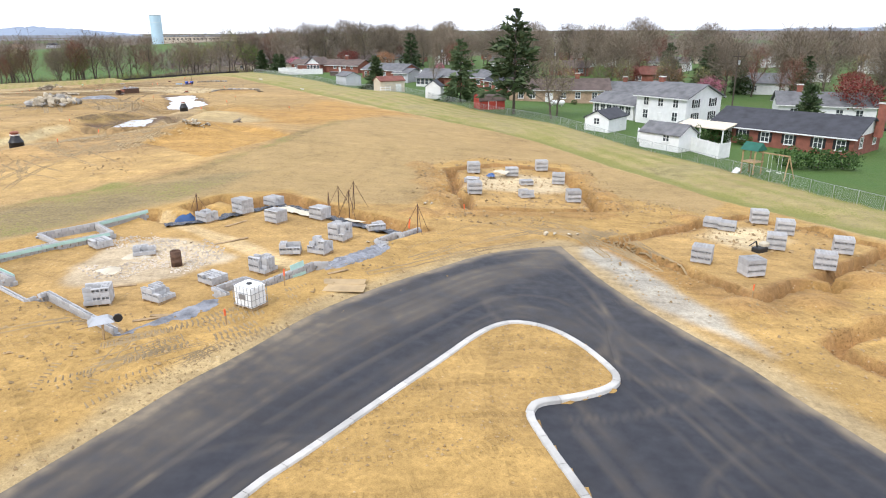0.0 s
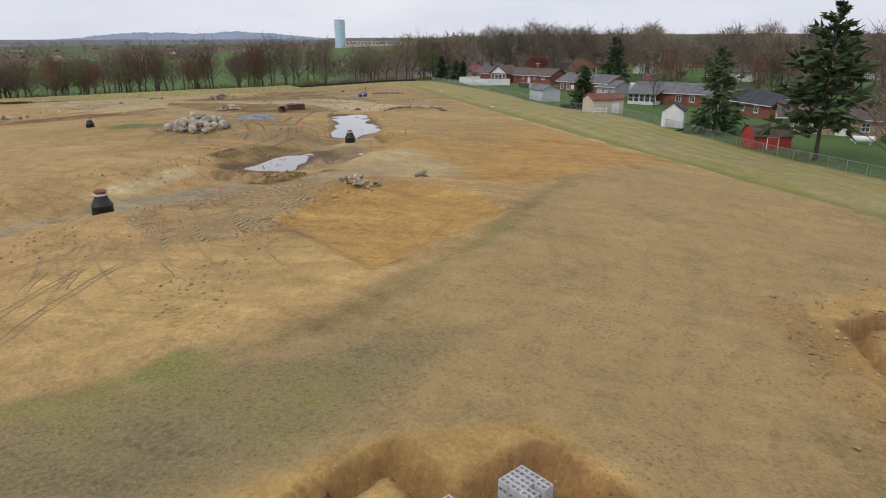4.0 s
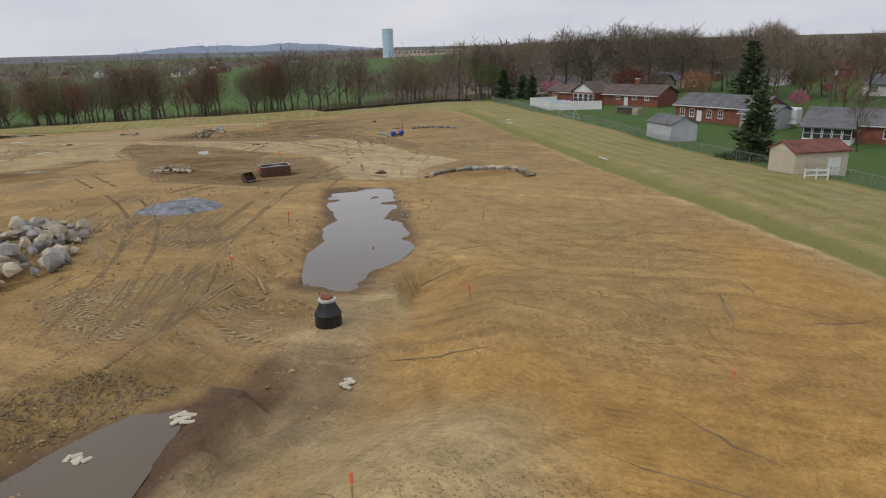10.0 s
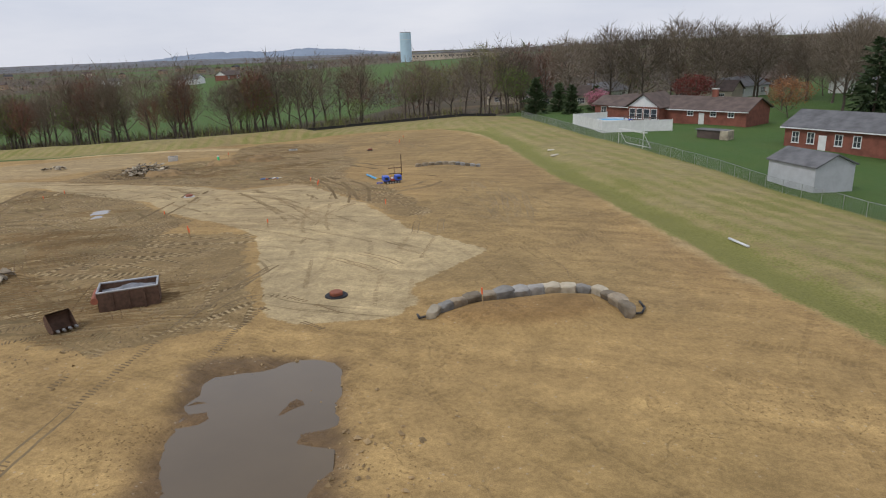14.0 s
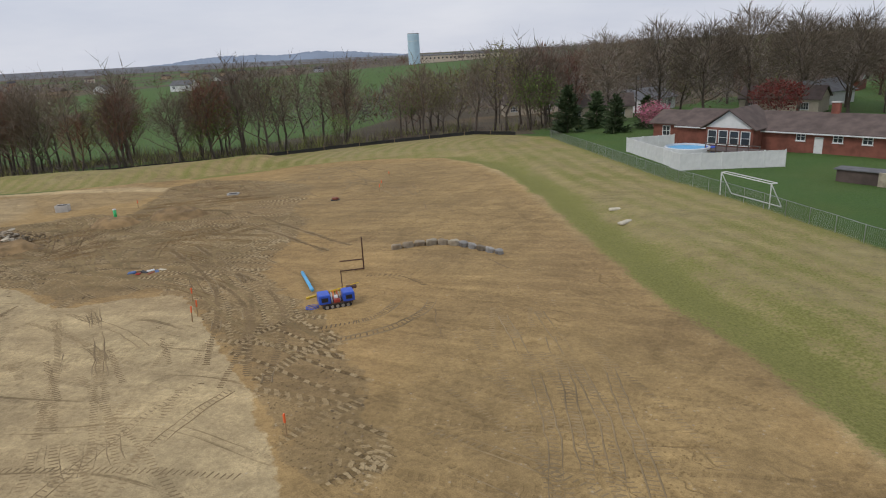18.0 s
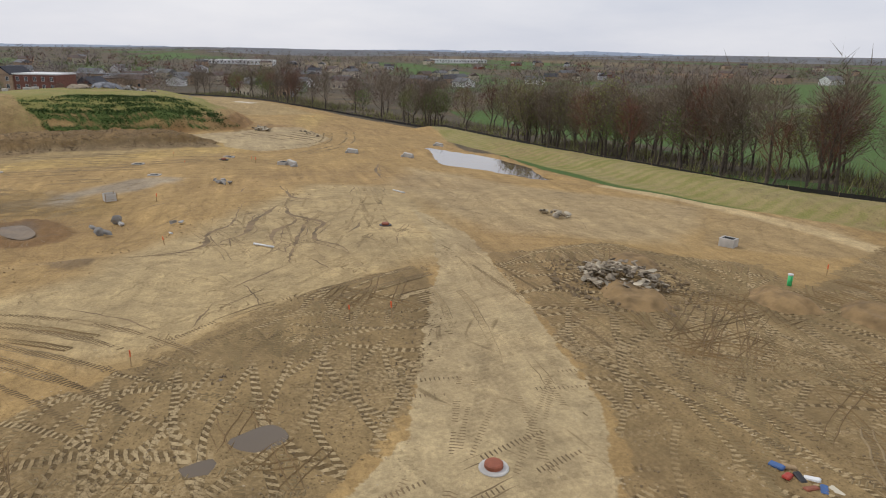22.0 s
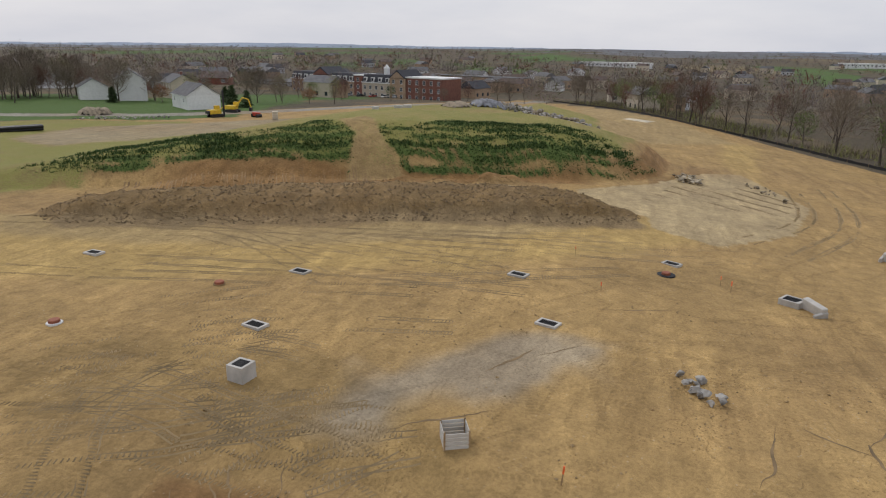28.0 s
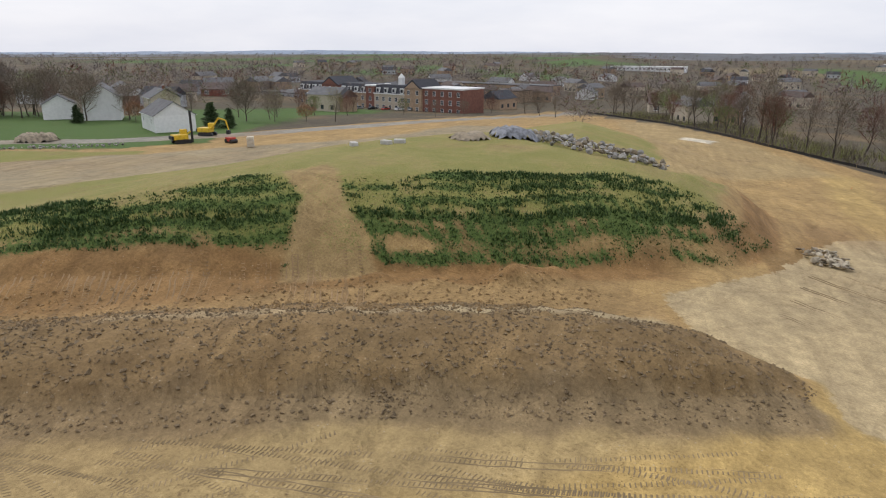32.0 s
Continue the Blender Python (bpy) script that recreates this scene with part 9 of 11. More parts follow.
for pts, words, m in (([(-50, 115.4, 0), (-47.5, 114.2, 0), (-46, 112.6, 0)], "pale hose lying on the ground", M_WOOD),
                     ([(-127.8, 157.9, 0), (-127.2, 158.2, 0)], "short white pipe on the earth", M_WHITE_PL), ([(-121, 165.4, 0), (-119.5, 167, 0)], "length of white pipe on pale earth", M_WHITE_PL), ([(-145.5, 181.4, 0), (-143.2, 182.4, 0)], "length of white pipe on pale earth", M_WHITE_PL),
                     ([(-32.7, 166.2, 0), (-31.6, 164.2, 0)], "length of white pipe in the grass", M_WHITE_PL)):
    s = Shape()
    for a, b in zip(pts, pts[1:]):
        s.tube((a[0], a[1], gz(a[0], a[1]) + .1), (b[0], b[1], gz(b[0], b[1]) + .1), .09, n=6)
    tagged(new("pipe", s.mesh("pipe", m, True)), words, "pipe")
ms = thing("debris", "scattered crumpled debris of blue and brown scraps", "debris", m=stand(-83.2, 186, 20))
for k, m in enumerate((M_TARP, M_WOOD, M_RED, M_BLACK, M_WHITE_PL, M_RUST_IRON, M_TARP, M_CREAM)):
    p = part("scrap", Shape().soft(-.3, -.14, 0, .3, .14, .12, .04), m, ms)
    p.matrix_basis = pose(-1.0 + k * .3, .35 * math.sin(k * 2.1), -.03, random.uniform(-14, 14), random.uniform(-14, 14), k * 50)
for x, y, turn, w in ((-52.6, 207, 20, .5), (-51.4, 203, 60, .7)):
    lt = thing("litter", "pale scrap of sheeting in the grass", "litter", m=stand(x, y, turn))
    part("scrap", Shape().soft(-w, -.25, 0, w, .25, .15, .06), M_CREAM, lt)
for x, y, turn, size in ((-42.0, 100.6, 35, 1.0), (-43.8, 97.6, 80, .6), (-37.9, 105.6, 0, .6)):
    lt = thing("litter", "crumpled white scrap of sheeting in the mud", "litter", m=stand(x, y, turn))
    for k in range(5):
        p = part("fold", Shape().soft(-.32 * size, -.1, 0, .32 * size, .1, .07, .03), M_CREAM, lt)
        p.matrix_basis = pose(.2 * size * math.cos(k * 2.3), .16 * k - .3, .05 + .03 * (k % 2), 12 * math.sin(k * 3), 9 * math.cos(k * 2), 24 * math.sin(k * 1.9))
for x, y in ((-66.7, 188.0),):
    lf = thing("steel_frame", "thin rusty steel frame standing on the earth", "frame", m=stand(x, y, 20))
    part("post", Shape().tube((0, 0, 0), (0, 0, 2.2), .05, n=6), M_PIPE_RUST, lf)
    part("arm", Shape().tube((0, 0, .06), (-1.5, -.4, .06), .05, n=6), M_PIPE_RUST, lf)
    part("arm", Shape().tube((0, 0, .7), (-1.5, -.3, .7), .05, n=6), M_PIPE_RUST, lf)


# ---- machines ----
def drill_rig():
    ob = thing("drill_rig", "small blue tracked drilling rig with a yellow boom", "drilling rig", m=stand(-65.0, 181.2, 38) @ Matrix.Diagonal((.58, .58, .58, 1)))
    for e in (-1, 1):
        t = part("track", Shape().add([(x, e * .75 + d, z) for d in (-.2, .2) for x, z in ((-1.4, .25), (-1.2, .02), (1.2, .02), (1.4, .25), (1.2, .5), (-1.2, .5))],
                                      [tuple(range(5, -1, -1)), tuple(range(6, 12))] + [(i, (i + 1) % 6, 6 + (i + 1) % 6, 6 + i) for i in range(6)]), M_BLACK, ob)
        for k in range(5):
            part("roller", Shape().tube((-1 + k * .5, e * .75 - .22, .25), (-1 + k * .5, e * .75 + .22, .25), .16, n=10), M_STEEL, t)
    part("deck", Shape().soft(-1.5, -.9, .45, 1.5, .9, .6, .04), M_PIPE_RUST, ob)
    for x in (-1.15, 1.15):
        c = part("engine_cover", Shape().soft(x - .55, -.95, .6, x + .55, .6, 1.45, .08), M_BLUE, ob, "bright blue steel cover")
        part("vent", Shape().box(x - .3, -.97, .8, x + .3, -.95, 1.2), M_BLACK, c)
    for k in range(5):
        part("hose", Shape().tube((-.45 + k * .2, -.7, .65), (-.35 + k * .18, .5, 1.2 + .1 * (k % 2)), .05, n=6), (M_WHITE_PL, M_ORANGE, M_BLACK, M_RED, M_STEEL)[k], ob)
    part("drum", Shape().tube((-.2, -.3, .95), (.15, -.3, .95), .2, n=12), M_WHITE_PL, ob)
    part("valve_block", Shape().soft(-.3, -.9, .6, .3, -.55, .9, .03), M_RED, ob)
    part("boom", Shape().box(-2.6, .75, 1.0, 2.4, .95, 1.2, pose(0, 0, 0, 0, -6)), M_YELLOW, ob, "yellow lattice boom")
    part("boom_rail", Shape().tube((-2.6, .7, .9), (2.5, 1.0, 1.6), .04, n=6), M_YELLOW, ob)
    part("carriage", Shape().soft(1.2, .6, 1.2, 2.2, 1.0, 1.5, .04), M_PIPE_RUST, ob)
    part("mast", Shape().tube((.9, 1.2, 1.2), (.9, 1.3, 3.0), .05, n=6), M_PIPE_RUST, ob)
    s = Shape()
    for k in range(26):
        a, b = k * .5, (k + 1) * .5
        s.tube((-2.3 + .6 * math.cos(a), -.2 + .5 * math.sin(a), .1 + k * .012), (-2.3 + .6 * math.cos(b), -.2 + .5 * math.sin(b), .1 + k * .012), .035, n=5, caps=False)
    part("hose_coil", s, M_BLUE, ob)


drill_rig()
bp = thing("pipe", "long light-blue plastic pipe lying on the earth", "pipe")
a, b = (-67.6, 183.0), (-70.4, 186.4)
part("tube", Shape().tube((*a, gz(*a) + .22), (*b, gz(*b) + .22), .11, n=14), M_SKYBLUE, bp, smooth=True)


def digger(label, x, y, turn, paint, boom=True, mast=False, size=1.0):
    ob = thing("excavator", label, "excavator", m=stand(x, y, turn) @ Matrix.Diagonal((size, size, size, 1)))
    for e in (-1, 1):
        part("track", Shape().add([(xx, e * 1.1 + d, z) for d in (-.3, .3) for xx, z in ((-1.9, .4), (-1.6, 0), (1.6, 0), (1.9, .4), (1.6, .85), (-1.6, .85))],
                                  [tuple(range(5, -1, -1)), tuple(range(6, 12))] + [(i, (i + 1) % 6, 6 + (i + 1) % 6, 6 + i) for i in range(6)]), M_BLACK, ob)
    part("house", Shape().soft(-2.0, -1.2, .95, 1.2, 1.2, 2.0, .12), paint, ob)
    c = part("cab", Shape().soft(.1, .2, 1.9, 1.5, 1.2, 3.0, .1), paint, ob)
    part("pane", Shape().box(1.5, .3, 2.1, 1.53, 1.1, 2.85).box(.3, 1.2, 2.1, 1.35, 1.23, 2.85), M_PANE, c)
    part("counterweight", Shape().soft(-2.4, -1.1, 1.0, -2.0, 1.1, 1.8, .1), M_BLACK, ob)
    if boom:
        part("boom", Shape().tube((1.2, -.2, 1.7), (3.2, -.2, 4.3), .25, .22, 6).tube((3.2, -.2, 4.3), (5.0, -.2, 3.8), .22, .18, 6), paint, ob)
        part("stick", Shape().tube((5.0, -.2, 3.8), (5.6, -.2, 1.5), .18, .14, 6), paint, ob)
        part("bucket", Shape().soft(5.1, -.7, .5, 5.9, .3, 1.5, .1), M_BLACK, ob)
    if mast:
        part("mast", Shape().box(2.2, -.3, 0, 2.6, .1, 7.0), M_BLACK, ob, "tall black drill mast")
        part("mast_arm", Shape().tube((1.2, -.1, 1.8), (2.3, -.1, 2.6), .15, n=6), paint, ob)


digger("yellow and black excavator with a tall drill mast", -277, 47.2, 150, M_YELLOW, False, True)
digger("yellow excavator with its boom raised", -291.4, 43.2, 100, M_YELLOW)
lr = thing("loader", "small red compactor parked on bare ground", "machine", m=stand(-281, 57.2, 70))
part("body", Shape().soft(-1.2, -.7, .4, 1.0, .7, 1.3, .1), M_RED, lr)
for e in (-1, 1):
    part("wheel", Shape().tube((e * .9, -.8, .45), (e * .9, .8, .45), .45, n=14), M_BLACK, lr)
sk = thing("block_stack", "stacked pallets of tan blocks on the mound", "block stack", m=stand(-275, 66.3, 30))
for k in range(3):
    part("layer", Shape().soft(-.9, -.7, .1 + k * .7, .9, .7, .72 + k * .7, .03), M_SIDING_TAN, sk)


def pipe_bundle(label, x, y, turn, n, L, r):
    ob = thing("pipe_bundle", label, "pipes", m=stand(x, y, turn))
    for k in range(n):
        row = 1 if k >= (n + 1) // 2 else 0
        c = (k - (n + 1) // 2 * row) * 2.05 * r + row * r
        s = Shape()
        m = 14
        for ya, yb in ((-L / 2, L / 2),):
            ring = [(math.cos(2 * math.pi * i / m), math.sin(2 * math.pi * i / m)) for i in range(m)]
            z = r + row * 1.75 * r
            s.add([(ya, c + q * r, z + w * r) for q, w in ring] + [(yb, c + q * r, z + w * r) for q, w in ring] + [(ya, c + q * r * .86, z + w * r * .86) for q, w in ring] + [(yb, c + q * r * .86, z + w * r * .86) for q, w in ring],
                  [(i, (i + 1) % m, m + (i + 1) % m, m + i) for i in range(m)] + [(2 * m + i, 3 * m + i, 3 * m + (i + 1) % m, 2 * m + (i + 1) % m) for i in range(m)]
                  + [(i, 2 * m + i, 2 * m + (i + 1) % m, (i + 1) % m) for i in range(m)] + [(m + i, m + (i + 1) % m, 3 * m + (i + 1) % m, 3 * m + i) for i in range(m)])
        part("pipe", s, M_BLACK, ob)


pipe_bundle("long black pipes stacked on grass", -225.9, 36.1, -33.5, 8, 8.2, .3)
pipe_bundle("long black pipes stacked on grass", -218.1, 30.9, -33.5, 8, 8, .3)
for k, (x, y) in enumerate(((-228.6, 112.6), (-229.8, 116.4), (-231.2, 117.6))):
    cb = thing("concrete_ring", "small pale precast concrete block on the mound", "concrete block", m=stand(x, y, 40 + k * 30))
    part("block", Shape().soft(-.7, -.4, 0, .7, .4, .5, .05), M_CONCRETE, cb)


# ---- fences and yard things ----
M_CANVAS = plain("dark_green_canvas", (0.02, 0.12, 0.085), 0.8, vary=0.15)
def silt_fence():
    ob = thing("silt_fence", "low black fabric silt fence on stakes", "fence", kind="structure")
    p = resample(SILT, 260)
    z = lie(p[:, 0], p[:, 1])
    for a in range(0, 256, 4):
        s = Shape()
        s.v = [(p[i, 0], p[i, 1], z[i] + h) for i in range(a, a + 5) for h in (-.05, .62 + .05 * math.sin(i * 2.3))]
        s.f = [(2 * k, 2 * k + 2, 2 * k + 3, 2 * k + 1) for k in range(4)]
        part("fabric", s, M_BLACK, ob)
        part("stake", Shape().box(p[a, 0] - .03, p[a, 1] - .03, z[a] - .1, p[a, 0] + .03, p[a, 1] + .03, z[a] + .8), M_WOOD, ob)


def chain_fence(line, n, high=1.25):
    ob = thing("chain_link_fence", "grey chain-link fence along the lawn", "fence", kind="structure")
    p = resample(line, n)
    z = lie(p[:, 0], p[:, 1])
    for i in range(n):
        part("post", Shape().tube((*p[i], z[i] - .1), (*p[i], z[i] + high), .03, n=6), M_STEEL, ob)
        if i < n - 1:
            part("rail", Shape().tube((*p[i], z[i] + high), (*p[i + 1], z[i + 1] + high), .02, n=5), M_STEEL, ob)
            w = Shape()
            for k in range(16):
                for up in (0, 1):
                    f0, f1 = k / 16, (k + 3) / 16
                    if f1 > 1:
                        continue
                    a = p[i] + (p[i + 1] - p[i]) * f0
                    b = p[i] + (p[i + 1] - p[i]) * f1
                    za, zb = z[i] + (z[i + 1] - z[i]) * f0, z[i] + (z[i + 1] - z[i]) * f1
                    w.tube((*a, za + (high if up else 0)), (*b, zb + (0 if up else high)), .006, n=3, caps=False)
            part("wire_mesh", w, M_STEEL, ob)


silt_fence()
chain_fence(FENCE[1:], 96)


def vinyl_fence(line, high=1.75):
    ob = thing("vinyl_fence", "tall white vinyl privacy fence round a pool", "fence")
    for (ax, ay), (bx, by) in zip(line, line[1:]):
        L = math.hypot(bx - ax, by - ay)
        n = max(round(L / 2.3), 1)
        turn = math.degrees(math.atan2(by - ay, bx - ax))
        for k in range(n + 1):
            x, y = ax + (bx - ax) * k / n, ay + (by - ay) * k / n
            z = gz(x, y)
            q = part("post", Shape().soft(-.07, -.07, -.2, .07, .07, high + .12, .03), M_WHITE, ob)
            q.matrix_basis = pose(x, y, z, 0, 0, turn)
            if k < n:
                x2, y2 = x + (bx - ax) / n, y + (by - ay) / n
                dz = gz(x2, y2) - z
                m = pose((x + x2) / 2, (y + y2) / 2, z + dz / 2, 0, -math.degrees(math.atan2(dz, L / n)), turn)
                w = L / n
                rib = [(-w / 2 + (j + f) * w / 12, .02 if 0 < f < 1 else .008) for j in range(12) for f in (0, .06, .94)] + [(w / 2, .008)]
                s = Shape()
                nr = len(rib)
                s.add([(q, e * d, zz) for zz in (.06, high - .06) for e in (-1, 1) for q, d in rib],
                      [(i + o, i + 1 + o, i + 1 + o + 2 * nr, i + o + 2 * nr) for o in (0, nr) for i in range(nr - 1)] + [(i + o, i + 1 + o, i + 1 + o + nr, i + o + nr) for o in (0, 2 * nr) for i in range(nr - 1)])
                q = part("panel", s, M_WHITE, ob)
                q.matrix_basis = m
                q = part("rail", Shape().box(-w / 2, -.035, high - .08, w / 2, .035, high + .04).box(-w / 2, -.035, .02, w / 2, .035, .14), M_WHITE, ob)
                q.matrix_basis = m
    return ob


vinyl_fence([(-48.9, 243.2), (-54.6, 240.5), (-47.8, 225.4), (-37.4, 228.8)])
tagged(vinyl_fence([(27.2, 88.8), (28.6, 82.6)]), "white vinyl privacy fence beside a shed")
tagged(vinyl_fence([(31.6, 83.2), (33.4, 77.4), (35.2, 78.6)]), "white vinyl privacy fence beside a shed")
tagged(vinyl_fence([(33, 93), (37, 99.5)]), "white vinyl privacy fence beside a house")
rl = thing("rail_fence", "short white rail fence by a shed", "fence", m=stand(-11.2, 154.6, 15))
for e in (-1.1, 0, 1.1):
    part("post", Shape().box(e - .06, -.06, -.1, e + .06, .06, 1.1), M_WHITE, rl)
for zz in (.35, .85):
    part("rail", Shape().box(-1.2, -.03, zz, 1.2, .03, zz + .14), M_WHITE, rl)
pool = thing("swimming_pool", "round blue above-ground pool beside a deck", "pool", m=stand(-47.2, 235.8))
part("wall", Shape().lathe((0, 0, 0), ((2.6, 0), (2.6, 1.1), (2.45, 1.15), (2.45, .8)), 28, False), M_WHITE_PL, pool)
part("water", Shape().lathe((0, 0, .9), ((2.44, 0), (.1, .01)), 28), M_SKYBLUE, pool)
dk = thing("deck", "raised brown timber deck with rails", "deck", m=stand(-41.5, 234.4, -28))
part("platform", Shape().box(-3.5, -1.6, .7, 3.0, 1.6, .85), M_ROOF_BROWN, dk)
for k in range(6):
    part("post", Shape().box(-3.4 + k * 1.25, -1.6, -.2, -3.3 + k * 1.25, -1.5, 1.7), M_ROOF_BROWN, dk)
part("rail", Shape().box(-3.5, -1.6, 1.62, 3.0, -1.5, 1.72), M_ROOF_BROWN, dk)
for x, y, w in ((-44.6, 236.6, 1.5), (-40.6, 232.2, 1.3)):
    cv = thing("covered_grill", "garden furniture under a bright blue cover", "cover", m=stand(x, y, 20))
    part("cover", Shape().soft(-w / 2, -.6, 0, w / 2, .6, 1.0, .2), M_BLUE, cv)
ov = thing("garden_oven", "low stone outdoor oven with a flat roof", "oven", m=stand(-31.6, 221.2, -30))
part("base", Shape().soft(-2.2, -.7, 0, 2.2, .7, 1.2, .05), M_ROOF_BROWN, ov)
part("stone_front", Shape().soft(1.4, -1.0, 0, 2.6, .9, 1.3, .06), M_ROCK_TAN, ov)
part("slab", Shape().soft(-2.4, -.9, 1.2, 2.4, .9, 1.32, .03), M_ROOF_GREY, ov)
for x, y, turn in ((-42.5, 210.6, -53),):
    gl = thing("football_goal", "small white steel football goal on the lawn", "goal", m=stand(x, y, turn))
    for a, b in (((-2.9, 0, 0), (-2.9, 0, 2)), ((2.9, 0, 0), (2.9, 0, 2)), ((-2.9, 0, 2), (2.9, 0, 2)), ((-2.9, 1.2, 0), (2.9, 1.2, 0)), ((-2.9, 0, 2), (-2.9, 1.2, 0)), ((2.9, 0, 2), (2.9, 1.2, 0)), ((-2.9, .6, 2), (2.9, .6, 2)), ((-2.9, .6, 2), (-2.9, 0, 2)), ((2.9, .6, 2), (2.9, 0, 2))):
        part("bar", Shape().tube(a, b, .045, n=6), M_WHITE, gl)
sw = thing("swing_set", "timber swing set with a green canopy tower", "swing set", m=stand(34.6, 68.4, -58))
for x in (-2.2, -.8):
    for y in (-.7, .7):
        part("leg", Shape().box(x - .06, y - .06, -.1, x + .06, y + .06, 2.6), M_WOOD, sw)
part("platform", Shape().box(-2.3, -.8, 1.2, -.7, .8, 1.3), M_WOOD, sw)
part("canopy", Shape().add([(-2.5, -.9, 2.5), (-.5, -.9, 2.5), (-.5, .9, 2.5), (-2.5, .9, 2.5), (-2.5, 0, 3.3), (-.5, 0, 3.3)], [(0, 1, 5, 4), (2, 3, 4, 5), (1, 2, 5), (3, 0, 4), (3, 2, 1, 0)]), M_CANVAS, sw, "dark green canvas canopy")
part("beam", Shape().box(-.8, -.06, 2.3, 2.6, .06, 2.42), M_WOOD, sw)
for e in (-1, 1):
    part("leg", Shape().tube((2.5, 0, 2.35), (2.8, e * .9, 0), .06, n=6), M_WOOD, sw)
part("slide", Shape().box(-2.9, -1.9, .1, -2.2, -.6, .2, pose(0, 0, .6, 32)), M_WHITE_PL, sw)
for x in (.5, 1.6):
    part("swing", Shape().box(x - .22, -.1, .5, x + .22, .1, .54).tube((x - .2, 0, .52), (x - .2, 0, 2.3), .012, n=4).tube((x + .2, 0, .52), (x + .2, 0, 2.3), .012, n=4), M_WHITE_PL, sw)
tank = thing("gas_tank", "white horizontal gas tank on feet", "tank", m=stand(24.7, 136.1, -10))
part("vessel", Shape().tube((-1.3, 0, .7), (1.3, 0, .7), .45, n=18), M_WHITE_PL, tank, smooth=False)
for e in (-1, 1):
    part("foot", Shape().box(e * .9 - .1, -.35, -.05, e * .9 + .1, .35, .4), M_CONCRETE, tank)
    part("end_cap", Shape().tube((e * 1.3, 0, .7), (e * 1.5, 0, .7), .45, .2, 18), M_WHITE_PL, tank)


def car(label, x, y, turn, paint, van=False):
    ob = thing("van" if van else "car", label, "vehicle", m=stand(x, y, turn))
    h = 1.9 if van else .85
    body = Shape().soft(-2.2, -.88, .3, 2.2, .88, h if van else .9, .12)
    part("body", body, paint, ob)
    if not van:
        part("cabin", Shape().add([(-1.6, -.8, .88), (1.0, -.8, .88), (1.0, .8, .88), (-1.6, .8, .88), (-1.1, -.68, 1.45), (.4, -.68, 1.45), (.4, .68, 1.45), (-1.1, .68, 1.45)], [(0, 1, 5, 4), (1, 2, 6, 5), (2, 3, 7, 6), (3, 0, 4, 7), (4, 5, 6, 7)]), M_PANE, ob)
        part("roof", Shape().soft(-1.05, -.66, 1.45, .35, .66, 1.5, .02), paint, ob)
    else:
        part("windscreen", Shape().box(2.19, -.7, 1.1, 2.22, .7, 1.7), M_PANE, ob)
    for x0 in (-1.35, 1.35):
        for e in (-1, 1):
            w = part("wheel", Shape().tube((x0, e * .8, .33), (x0, e * .92, .33), .33, n=16), M_BLACK, ob)
            part("rim", Shape().tube((x0, e * .92, .33), (x0, e * .935, .33), .18, n=12), M_STEEL, w)
    for e in (-.6, .6):
        part("headlight", Shape().box(2.19, e - .18, .6, 2.22, e + .18, .75), M_WHITE_PL, ob)


car("white parked van on the street", -27, 305, 30, M_WHITE, True)
car("white parked car on a drive", 6, 224, 60, M_WHITE)
car("dark red parked car on a drive", 2, 226, 60, M_RED)
car("dark parked car on a drive", 10, 222, 60, M_GRATE)
for k in range(9):
    car("parked car in front of the large building", -430 + .3 * k - 4 * k * .36, 12 + k * 6.0, 160, (M_WHITE, M_STEEL, M_GRATE, M_RED)[k % 4])
rv = thing("caravan", "white and grey travel trailer parked on a drive", "caravan", m=stand(-6.8, 212.2, -30))
part("body", Shape().soft(-4.2, -1.25, .7, 4.2, 1.25, 3.3, .15), M_WHITE_PL, rv)
part("stripe", Shape().box(-4.0, -1.27, 1.3, 4.0, -1.25, 1.75), M_SIDING_GREY, rv)
for x in (-2.5, 0, 2.2):
    part("window", Shape().box(x - .5, -1.28, 2.0, x + .5, -1.25, 2.7), M_PANE, rv)
for x in (-.5, .45):
    part("wheel", Shape().tube((x, -1.25, .4), (x, -1.0, .4), .4, n=14), M_BLACK, rv)
    part("wheel", Shape().tube((x, 1.0, .4), (x, 1.25, .4), .4, n=14), M_BLACK, rv)


def pole(x, y, high):
    ob = thing("utility_pole", "tall weathered timber utility pole with wires", "pole", "utility poles", m=stand(x, y, random.uniform(-30, 30)))
    part("pole", Shape().tube((0, 0, -.3), (0, 0, high), .16, .1, 8), M_BARK, ob)
    part("crossarm", Shape().box(-1.1, -.06, high - .9, 1.1, .06, high - .75), M_BARK, ob)
    part("transformer", Shape().tube((.3, 0, high - 2.4), (.3, 0, high - 1.6), .22, n=10), M_STEEL, ob)


for x, y, h in ((2, 214, 11), (-58, 300, 10), (34, 196, 11), (62, 140, 11), (-88, 300, 9)):
    pole(x, y, h)
hd = thing("hedge", "long clipped dark hedge between gardens", "hedge", m=stand(52, 108, -30))
s = Shape()
random.seed(8)
for _ in range(1500):
    leaf(s, Vector((random.uniform(-7, 7), random.uniform(-.9, .9), random.uniform(0, 2.1))), .13)
part("foliage", s, M_SHRUB, hd)


